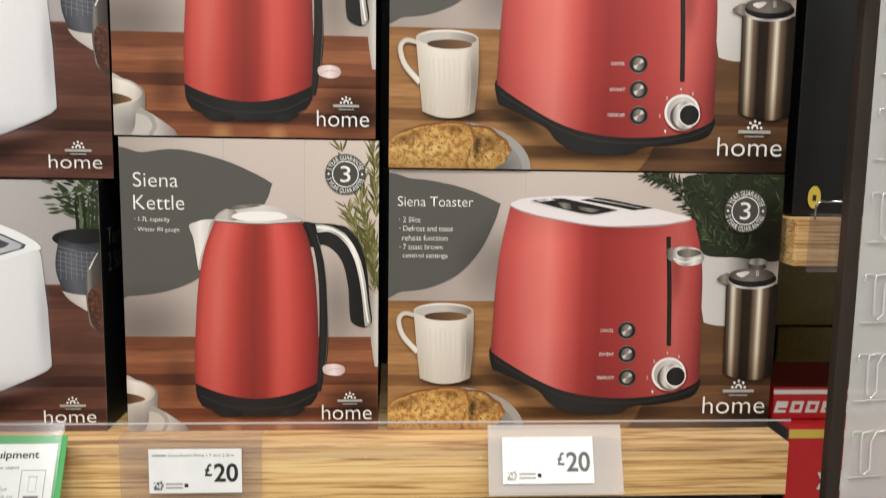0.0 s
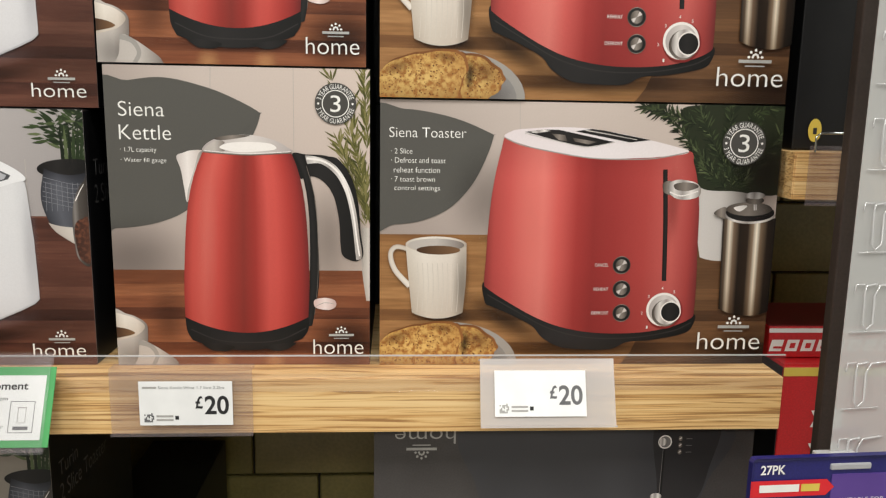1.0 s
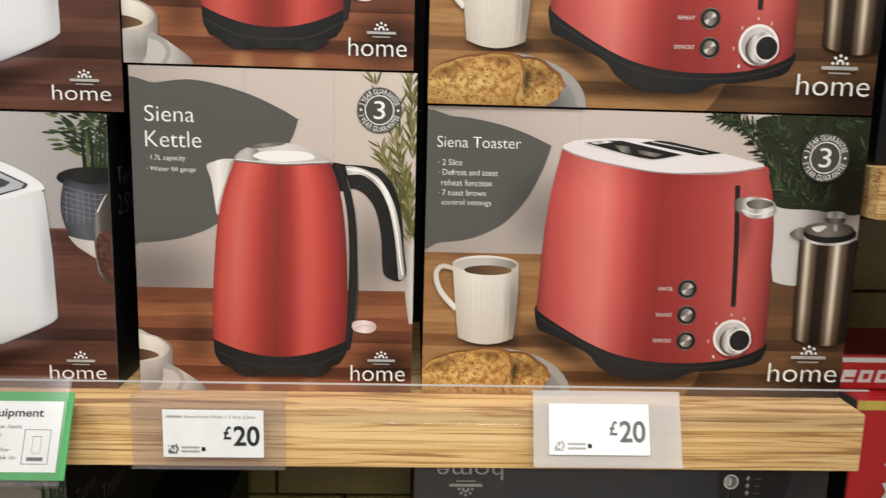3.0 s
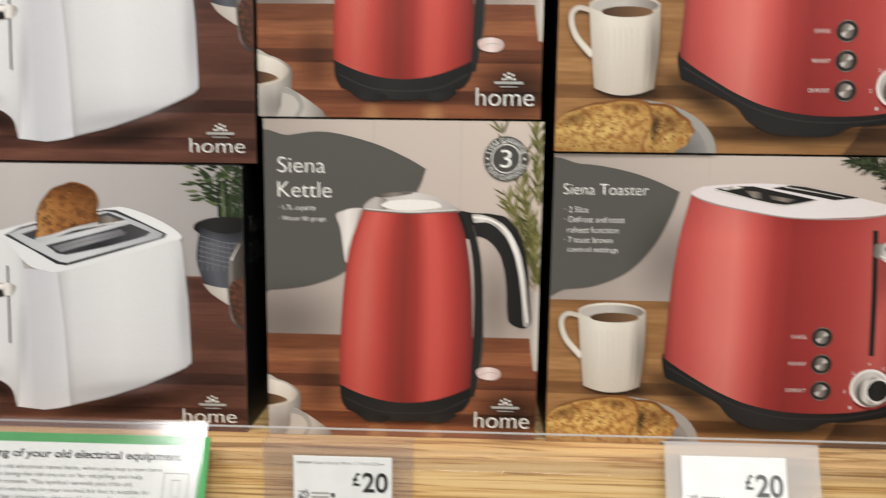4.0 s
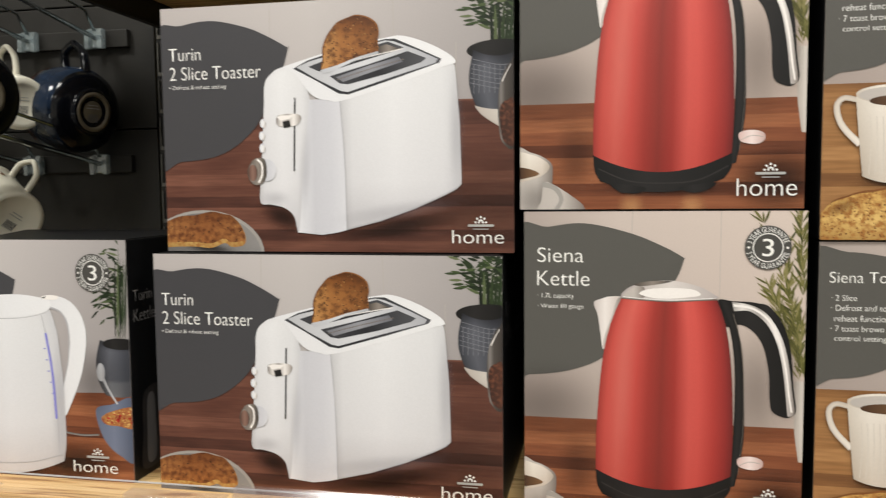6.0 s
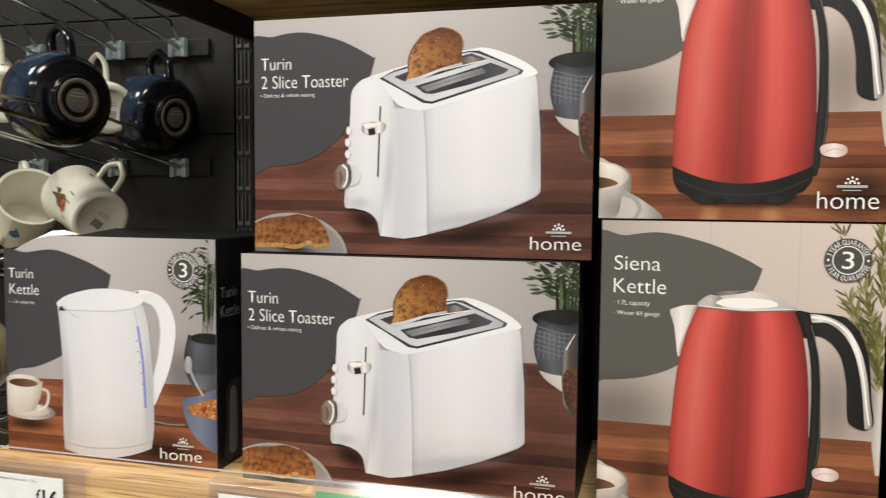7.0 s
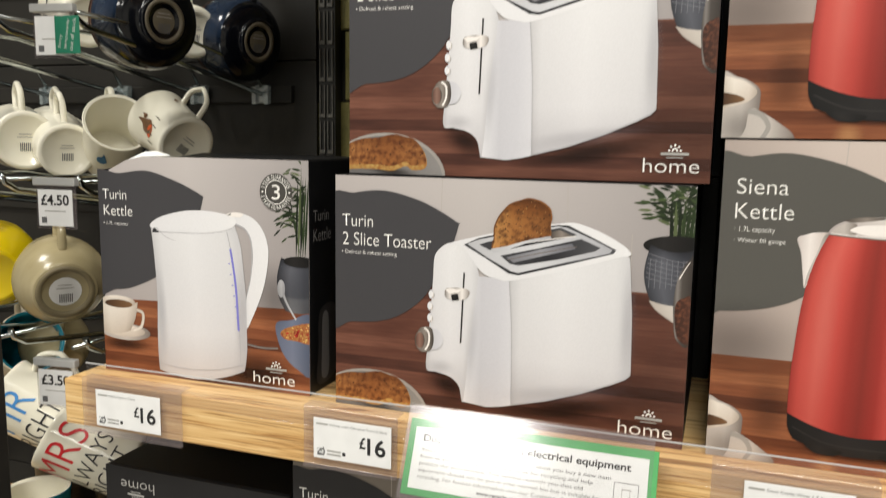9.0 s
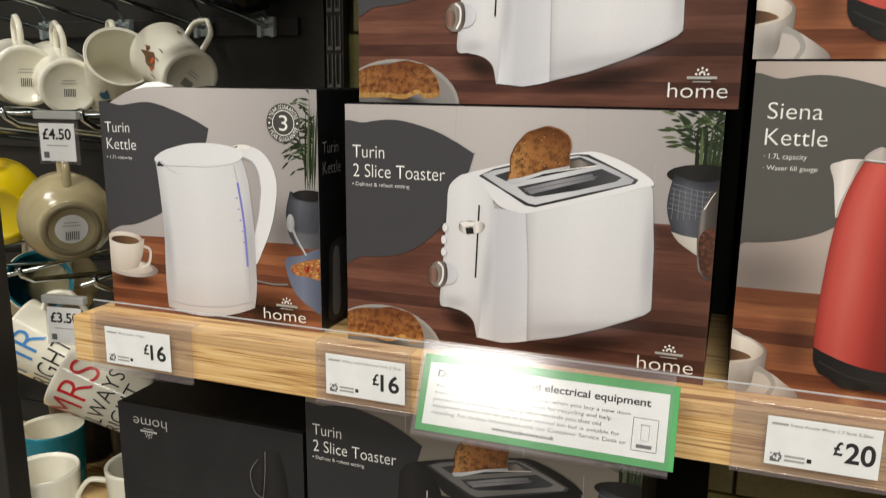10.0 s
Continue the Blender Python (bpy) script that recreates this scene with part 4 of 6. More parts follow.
    a.shape("slot_metal_picture", [(134.0, 188.8), (145.0, 187.8), (147.0, 182.8), (140.0, 183.8)], INK_CHROME_DARK, False)
    a.shape("slot_metal_picture", [(151.0, 185.8), (171.0, 182.8), (164.0, 180.8), (153.0, 182.8)], INK_CHROME_DARK, False)
    a.stroke("slot_rim_picture", [(113.0, 188.8), (149.0, 180.8), (164.0, 178.8), (185.0, 182.8)], 0.7, INK_CHROME)
    a.shape("slot_picture", [(153.0, 190.8), (166.0, 192.8), (176.0, 191.8), (214.0, 184.8), (197.0, 182.8)], INK_BLACK, False)
    a.stroke("slot_glint_picture", [(161.0, 191.8), (180.0, 188.8), (203.0, 184.8)], 0.9, INK_CHROME, 0.5)
    a.stroke("lever_slot_picture", [(227.0, 161.8), (230.0, 117.8), (232.0, 70.8)], 3.7, INK_BLACK)
    a.shape("lever_arm_picture", [(226.0, 150.8), (232.0, 152.8), (235.0, 147.8), (233.0, 141.8), (227.0, 143.8)], INK_CHROME_DARK)
    a.shape("lever_picture", [(231.0, 150.8), (239.0, 153.8), (252.0, 151.8), (257.0, 146.8), (256.0, 140.8), (247.0, 137.8), (237.0, 138.8), (231.0, 143.8)], INK_CHROME)
    a.shape("lever_top_picture", [(235.0, 149.8), (243.0, 151.8), (252.0, 150.8), (255.0, 147.8), (246.0, 144.8), (237.0, 145.8)], INK_CHROME_DARK)
    a.stroke("lever_shine_picture", [(232.0, 143.8), (242.0, 140.8), (255.0, 144.8)], 1.2, INK_HILITE, 0.8)
    for label_text, c, x0, x1 in (("CANCEL", (196.0, 83.8), (174.0, 83.8), (185.0, 83.8)), ("REHEAT", (197.0, 63.8), (174.0, 63.8), (186.0, 63.8)), ("DEFROST", (198.0, 43.8), (173.0, 43.8), (187.0, 43.8))):
        a.brushed_button(c, 7.4)
        a.words(label_text, (x0[0], x0[1] + 1.3), (x1[0], x1[1] - 1.3), TEXT_WHITE)
    c = (233.0, 46.8)
    a.disc("dial_shadow_picture", (c[0] + 1.0, c[1] - 1.2), 15.2, 15.2, INK_DEEP_RED)
    a.disc("dial_plate_picture", c, 14.4, 14.2, INK_LID)
    a.disc("dial_rim_picture", c, 14.4, 14.2, INK_HILITE, 0.86)
    a.disc("knob_side_picture", (235.0, 43.8), 11.6, 11.4, INK_CHROME_DARK)
    a.disc("knob_edge_picture", (236.0, 44.8), 10.6, 10.8, INK_CHROME)
    a.disc("knob_rim_picture", (239.0, 44.8), 8.8, 9.0, INK_HILITE)
    a.disc("knob_face_picture", (239.0, 44.8), 7.8, 8.0, INK_BLACK)
    for k, q in enumerate(((220.0, 31.8), (215.0, 43.8), (220.0, 57.8), (231.0, 64.8), (241.0, 61.8))):
        a.words(str(k + 1), (q[0] - 0.7, q[1] + 1.2), (q[0] + 0.7, q[1] - 1.2), TEXT_WHITE)
    a.soft("cup_shadow_picture", (57.0, 41.2), 40, 10, SOFT_SHADOW)
    a.disc("plate_picture", (55.5, 0.2), 57, 36, INK_PLATE_RIM)
    a.disc("plate_well_picture", (55.0, -0.8), 51, 31, INK_PLATE)
    a.soft("toast_shadow_picture", (81.0, 2.0), 30, 14, SOFT_SHADE)
    back = [(61.0, 31.8), (66.0, 33.8), (74.0, 33.8), (81.0, 31.8), (87.0, 26.8), (93.0, 22.8), (95.0, 18.8), (97.0, 14.8), (94.0, 10.8), (93.0, 6.8), (86.0, 2.8), (82.0, -1.2), (62.0, -8.2)]
    a.shape("toast_picture", back, INK_CRUST)
    a.shape("toast_picture", [(p[0] - 1.6, p[1] - 1.7) for p in back], INK_TOAST_GOLD)
    a.soft("toast_browned_picture", (80.0, 20.8), 16, 12, SOFT_TOASTED, -20)
    a.crumb("toast_pore_picture", back, INK_PORE, 130, 1.7, 3)
    whole = [(-2.0, 12.8), (3.0, 21.8), (9.0, 27.8), (17.0, 30.8), (26.0, 33.8), (35.0, 34.8), (45.0, 36.8), (53.0, 36.8), (60.0, 35.8), (65.0, 32.8), (67.0, 27.8), (68.0, 21.8), (65.0, 16.8), (64.0, 11.8), (62.0, 4.8), (61.0, -8.2), (-2.0, -8.2)]
    a.soft("toast_shadow_picture", (69.0, 17.8), 5, 16, SOFT_SHADOW)
    a.shape("toast_crust_picture", whole, INK_CRUST)
    a.shape("toast_picture", [(p[0] - 1.7, p[1] - 1.8) for p in whole], INK_TOAST_GOLD)
    a.soft("toast_browned_picture", (51.0, 30.8), 12, 5, SOFT_TOASTED, -10)
    a.soft("toast_browned_picture", (14.0, 22.8), 15, 6, SOFT_TOASTED, 20)
    a.crumb("toast_pore_picture", [(p[0] - 0.6, p[1] - 1.0) for p in whole], INK_PORE, 330, 1.5, 5)
    a.stroke("cup_handle_picture", [(21.9, 96.2), (12.9, 97.9), (8.5, 92.0), (12.1, 79.2), (23.9, 65.9)], 3.6, INK_CUP, 4.6)
    a.band("cup_picture", [(20.5, 99.3), (23.0, 71.9), (26.0, 44.0)], [(69.0, 101.0), (69.2, 72.0), (67.0, 44.0)], INK_CUP, (3, 5))
    a.soft("cup_shade_picture", (65.6, 67.4), 9, 40, SOFT_SHADE)
    a.disc("cup_rim_picture", (44.7, 100.0), 24.3, 6.4, INK_CUP)
    a.disc("cup_inside_picture", (44.7, 99.5), 22.5, 5.2, INK_CUP_GREY)
    a.disc("coffee_picture", (46.6, 95.4), 17.5, 3.6, INK_COFFEE)
    for k in range(9):
        gx = 30.0 + k * 4.0
        a.stroke("cup_flute_picture", [(gx, 84.8), (gx + 1.0, 65.0), (gx, 44.9)], 0.5, INK_FLUTE)
    a.shape("press_spout_picture", [(269.0, 126.8), (273.0, 130.8), (279.0, 131.8), (281.0, 121.8), (275.0, 123.8)], INK_CHROME_DARK)
    a.band("press_picture", [(277.0, 122.8), (278.0, 86.8), (279.0, 47.8)], [(322.0, 123.8), (322.0, 83.8), (322.0, 45.8)], INK_STEEL_PRESS, (2, 5))
    a.disc("press_lid_picture", (299.0, 125.8), 20.6, 7.0, INK_CHROME)
    a.disc("press_lid_picture", (299.0, 127.8), 20.2, 7.2, INK_BLACK)
    a.disc("press_lid_top_picture", (298.0, 130.8), 19.0, 5.6, INK_CHROME_DARK)
    a.shape("press_glint_picture", [(285.0, 131.8), (293.0, 133.8), (296.0, 132.8), (290.0, 128.8)], INK_HILITE)
    a.stroke("press_rod_picture", [(302.0, 138.8), (303.0, 129.8)], 3.0, INK_CHROME)
    a.disc("press_knob_picture", (302.0, 137.8), 7.6, 3.2, INK_CHROME_DARK)
    a.disc("press_knob_picture", (302.0, 141.8), 8.2, 2.8, INK_CHROME)
    a.soft("foliage_shade_picture", (308.8, 160.8), 40, 50, SOFT_SHADOW)
    a.badge((289.2, 183.4), 17.6)
    a.logo((263.1, 27.7), (316.3, 13.0), TEXT_WHITE)
    return t


# ---- white toaster boxes (and the black variant below) ----
def slice_toaster_box(m, dark=False):
    w, h = 294, 201
    t = carton("toaster_box", "printed carton with a black two-slice toaster picture" if dark else "printed carton with a white two-slice toaster and toast picture", w, h, 185, m, "toaster boxes")
    A, B, C = (INK_BLACK, INK_BLACK, INK_BLACK) if dark else (INK_WHITE_A, INK_WHITE_B, INK_WHITE_C)
    a = Artwork(front(t, w, h, INK_WALL_SHADED if dark else INK_WALL_COOL), w, h)
    edge = 119.5
    a.stroke("wall_joint", [(96.6, 200.4), (96.1, 170.6)], 0.5, INK_JOINT)
    a.stroke("wall_joint", [(199.1, 200.5), (200.2, 161.0)], 0.5, INK_JOINT)
    a.stroke("wall_joint", [(249.2, 163.2), (249.4, 120.0)], 0.5, INK_JOINT)
    a.shape("table_picture", [(0, 0), (w, 0), (w, edge), (0, edge)], INK_WOOD_DARK, False)
    rnd = random.Random(11)
    items = []
    for (tx, tz), count in (((273.0, 191.4), 9), ((287.7, 197.3), 9), ((301.0, 189.1), 7)):
        c0 = (282.6, 154.7)
        items.append((c0, (tx, tz), 1.2))
        for k in range(count):
            s = 0.45 + 0.55 * k / (count - 1)
            b0 = (c0[0] + (tx - c0[0]) * s, c0[1] + (tz - c0[1]) * s)
            for sd in (-1, 1):
                aa = radians(90 - sd * (82 - 30 * s) + rnd.uniform(-8, 8))
                ln = rnd.uniform(17, 27)
                mid = (b0[0] + ln * 0.6 * math.cos(aa), b0[1] + ln * 0.6 * math.sin(aa))
                items.append((b0, mid, 2.6))
                items.append((mid, (mid[0] + ln * 0.5 * math.cos(aa), mid[1] + ln * 0.5 * math.sin(aa) - 5), 2.3))
    a.blades("palm_picture", items, INK_GREEN_PALM)
    a.blades("palm_stem_picture", [((278.2 + i * 2.4, 150.4), (276.4 + i * 3.4, 190.0), 2.8) for i in range(8)], INK_GREEN_PALM)
    a.disc("pot_soil_picture", (283.6, 155.9), 26, 8, INK_BLACK)
    a.band("pot_picture", [(263.0, 156.5), (259.4, 139.1), (260.3, 125.8), (266.9, 110.4), (279.5, 99.7)], [(303.5, 158.5), (310.7, 142.2), (312.1, 126.1), (308.6, 113.6), (297.4, 100.3)], INK_POT_GREY, (6, 3))
    a.band("pot_base_picture", [(263.5, 114.3), (268.7, 107.2), (279.5, 99.7)], [(309.7, 117.8), (306.6, 110.2), (297.4, 100.3)], INK_POT_BASE, (5, 3), 6)
    for k in range(6):
        z = 149.6 - k * 3.6
        a.stroke("pot_line_picture", [(262.1 - 0.4 * k, z), (283.0, z - 5), (w, z - 4)], 0.35, INK_POT_LINE)
    for k in range(11):
        gx = 263.5 + k * 4.0
        a.stroke("pot_line_picture", [(gx, 149.6 - 4), (gx - 0.5 + 0.1 * k, 149.6 - 26)], 0.35, INK_POT_LINE)
    a.shape("jar_picture", [(284.0, 131.8), (288.0, 141.8), (292.0, 146.8), (294.0, 145.8), (295.0, 84.8), (285.0, 85.8), (282.0, 103.8), (282.0, 119.8)], INK_GLASS)
    a.shape("jar_filling_picture", [(284.0, 113.8), (289.0, 117.8), (294.0, 116.8), (295.0, 84.8), (286.0, 86.8), (283.0, 103.8)], INK_GRAIN)
    a.stroke("jar_glint_picture", [(285.0, 131.8), (289.0, 139.8), (292.0, 144.8)], 0.9, INK_HILITE, 0.4)
    a.shape("leaf_panel", [(-8, 177.1), (18.7, 186.5), (46.3, 189.1), (75.5, 182.7), (94.6, 174.5), (110.7, 165.4), (111.6, 164.1), (104.5, 141.1), (95.3, 122.9), (81.1, 100.7), (61.3, 85.0), (41.0, 77.5), (14.9, 74.8), (-8, 74.1)], INK_LEAF_BLACK if dark else INK_LEAF_DARK)
    a.words("Turin", (6.7, 168.2), (35.2, 157.9), TEXT_WHITE)
    a.words("2 Slice Toaster", (7.0, 152.8), (87.9, 142.0), TEXT_WHITE)
    a.words("\u2022 Defrost & reheat setting", (6.2, 137.7), (57.2, 133.4), TEXT_WHITE)
    a.soft("table_shade_picture", (271.0, 37.6), 55, 55, SOFT_SHADE)
    a.soft("toaster_shadow_picture", (204.1, 21.2), 75, 12, SOFT_SHADOW, 10)
    a.soft("toaster_shadow_picture", (104.0, 29.3), 26, 14, SOFT_SHADOW, -25)
    a.soft("plate_shadow_picture", (35.4, -11.5), 62, 34, SOFT_SHADE)
    a.disc("plate_picture", (33.4, -2.6), 54, 37, INK_PLATE_RIM)
    a.disc("plate_well_picture", (32.8, -3.1), 52, 35, INK_PLATE)
    under = [(-10.0, 14.8), (-3.0, 22.8), (12.0, 28.8), (26.0, 29.8), (41.0, 32.8), (52.0, 30.8), (60.0, 28.8), (68.0, 19.8), (71.0, 9.8), (68.0, 4.8), (58.0, 3.8), (52.0, 6.8), (40.0, 2.8), (26.0, 3.8), (12.0, 3.8), (-11.0, 3.8)]
    a.soft("toast_shadow_picture", (37.0, 2.8), 30, 6, SOFT_SHADOW, -8)
    a.shape("toast_picture", under, INK_TOAST_GOLD)
    face = [(p[0] - 0.4, p[1] + (0.4 if k < 9 else 3.8)) for k, p in enumerate(under)]
    a.shape("toast_face_picture", face, INK_TOAST_JAM)
    a.crumb("toast_pore_picture", face, INK_CHAR, 90, 1.5, 9)
    a.shape("toaster_end_picture", [(91.0, 135.8), (90.0, 118.8), (88.0, 87.8), (86.0, 61.8), (85.0, 40.8), (94.0, 38.8), (106.0, 35.8), (114.0, 28.8), (118.0, 15.8), (123.0, 52.8), (127.0, 96.8), (130.0, 118.8), (126.0, 133.8), (117.0, 145.8), (105.0, 148.8), (96.0, 143.8)], A)
    a.shape("toaster_corner_picture", [(129.0, 122.8), (138.0, 122.8), (155.0, 121.8), (158.0, 77.8), (159.0, 17.8), (151.0, 15.8), (138.0, 13.8), (118.0, 15.8), (120.0, 32.8), (122.0, 58.8), (126.0, 93.8), (128.0, 111.8)], B, False)
    a.shape("toaster_side_picture", [(155.0, 120.8), (183.0, 128.8), (211.0, 136.8), (239.0, 144.8), (245.0, 147.8), (248.0, 145.8), (249.0, 139.8), (252.0, 100.8), (253.0, 59.8), (253.0, 53.8), (249.0, 49.8), (239.0, 44.8), (216.0, 34.8), (187.0, 24.8), (159.0, 17.8), (158.0, 77.8)], A, False)
    if not dark:
        a.soft("toaster_shade_picture", (249.0, 94.8), 8, 60, SOFT_GREY)
        a.soft("toaster_shade_picture", (199.0, 32.8), 62, 9, SOFT_GREY, 8)
        a.soft("toaster_shade_picture", (124.0, 65.8), 7, 50, SOFT_GREY, -4)
        a.soft("toaster_shade_picture", (98.0, 43.8), 16, 8, SOFT_GREY)
    a.shape("toaster_top_picture", [(96.0, 142.8), (105.0, 148.8), (122.0, 153.8), (158.0, 162.8), (193.0, 168.8), (207.0, 169.8), (226.0, 163.8), (243.0, 154.8), (249.0, 147.8), (239.0, 144.8), (211.0, 135.8), (183.0, 127.8), (155.0, 120.8), (145.0, 121.8), (136.0, 123.8), (129.0, 128.8), (123.0, 136.8), (116.0, 144.8), (105.0, 147.8)], C)
    a.shape("slot_rim_picture", [(116.0, 147.8), (128.0, 153.8), (158.0, 161.8), (193.0, 167.8), (201.0, 167.8), (221.0, 158.8), (238.0, 150.8), (236.0, 147.8), (200.0, 136.8), (162.0, 125.8), (154.0, 126.8), (135.0, 137.8)], INK_SLOT, False)
    a.shape("slot_rim_line_picture", [(119.0, 148.8), (129.0, 152.8), (158.0, 159.8), (193.0, 166.8), (200.0, 165.8), (220.0, 157.8), (235.0, 150.8), (233.0, 147.8), (200.0, 138.8), (162.0, 127.8), (156.0, 128.8), (136.0, 138.8)], INK_PLATE if dark else INK_SLOT_METAL, False)
    a.shape("slot_picture", [(129.0, 148.8), (141.0, 152.8), (186.0, 163.8), (195.0, 165.8), (208.0, 160.8), (199.0, 157.8), (147.0, 144.8), (138.0, 144.8)], INK_SLOT, False)
    a.shape("slot_metal_picture", [(187.0, 161.8), (194.0, 163.8), (205.0, 159.8), (199.0, 158.8), (188.0, 156.8)], INK_CHROME_DARK, False)
    a.shape("slot_picture", [(147.0, 140.8), (179.0, 148.8), (211.0, 157.8), (226.0, 151.8), (222.0, 148.8), (194.0, 140.8), (162.0, 133.8), (155.0, 134.8)], INK_SLOT, False)
    a.shape("slot_metal_picture", [(152.0, 139.8), (179.0, 147.8), (204.0, 153.8), (207.0, 149.8), (182.0, 142.8), (158.0, 135.8)], INK_SLOT_LIGHT, False)
    a.stroke("slot_guard_picture", [(153.0, 137.8), (179.0, 144.8), (208.0, 151.8)], 0.6, INK_CHROME_DARK)
    a.stroke("slot_glint_picture", [(140.0, 144.8), (170.0, 152.8), (207.0, 159.8)], 0.7, INK_HILITE)
    loaf = [(140.0, 145.8), (141.0, 154.8), (141.0, 162.8), (143.0, 168.8), (145.0, 172.8), (149.0, 177.8), (154.0, 182.8), (162.0, 185.8), (169.0, 187.8), (176.0, 186.8), (181.0, 184.8), (185.0, 181.8), (187.0, 178.8), (188.0, 172.8), (187.0, 167.8), (187.0, 157.8), (179.0, 156.8), (170.0, 154.8), (152.0, 148.8)]
    a.shape("toast_picture", loaf, INK_CRUST)
    a.shape("toast_face_picture", [(p[0] + (0.9 if p[0] < 150 else -0.7), p[1] - 0.9) for p in loaf], INK_TOAST_BROWN)
    a.crumb("toast_pore_picture", loaf, INK_CHAR, 170, 1.4, 14)
    a.shape("slot_lip_picture", [(139.0, 145.8), (152.0, 148.8), (170.0, 154.8), (187.0, 158.8), (188.0, 156.8), (170.0, 152.8), (147.0, 143.8), (141.0, 142.8)], INK_SLOT_METAL, False)
    a.stroke("lever_slot_picture", [(117.0, 124.8), (116.0, 95.8), (115.0, 65.8)], 1.3, INK_BLACK if not dark else INK_GREY_LINE)
    a.shape("lever_picture", [(101.0, 109.8), (106.0, 111.8), (118.0, 111.8), (122.0, 108.8), (118.0, 102.8), (106.0, 101.8), (101.0, 103.8)], INK_CHROME)
    a.shape("lever_shine_picture", [(101.0, 109.8), (106.0, 110.8), (115.0, 110.8), (112.0, 107.8), (104.0, 106.8)], INK_HILITE, False)
    a.shape("lever_dark_picture", [(106.0, 105.8), (112.0, 106.8), (113.0, 101.8), (107.0, 100.8)], INK_BLACK, False)
    for c in ((89.0, 104.8), (88.0, 94.8), (88.0, 84.8)):
        a.disc("button_picture", c, 2.6, 3.8, INK_WHITE_B)
        a.disc("button_edge_picture", (c[0] + 0.6, c[1] - 0.6), 1.8, 3.0, INK_CHROME)
        a.disc("button_face_picture", (c[0] - 0.5, c[1]), 1.7, 2.9, INK_WHITE_C)
    a.disc("knob_base_picture", (91.0, 66.8), 8.6, 9.0, INK_WHITE_B)
    a.shape("knob_picture", [(79.0, 74.8), (88.0, 76.8), (91.0, 71.8), (91.0, 61.8), (87.0, 55.8), (79.0, 55.8), (75.0, 63.8)], INK_CHROME_DARK)
    a.stroke("knob_shine_picture", [(83.0, 75.8), (87.0, 71.8), (87.0, 62.8), (84.0, 56.8)], 1.6, INK_HILITE)
    a.disc("knob_face_picture", (79.0, 64.8), 4.4, 7.6, INK_CHROME_DARK)
    a.disc("knob_face_picture", (79.0, 64.8), 3.7, 6.7, INK_KNOB_BROWN)
    a.stroke("seam_picture", [(155.0, 120.8), (158.0, 77.8), (159.0, 17.8)], 0.4, INK_GREY_LINE)
    a.stroke("seam_picture", [(159.0, 18.8), (187.0, 25.8), (216.0, 35.8), (249.0, 50.8), (253.0, 56.8)], 0.5, INK_GREY_LINE)
    for text, x1, z0, z1 in (("Turin", 0.052, 0.150, 0.163), ("2 Slice Toaster", 0.118, 0.128, 0.143)):
        words_on(text, t, pose(w / 1000 + 0.0006, 0, 0, 0, 0, 90), 0.014, x1, z0, z1, INK_SIDE_TYPE)
    a.logo((245.3, 17.8), (286.0, 7.4), TEXT_WHITE)
    return t


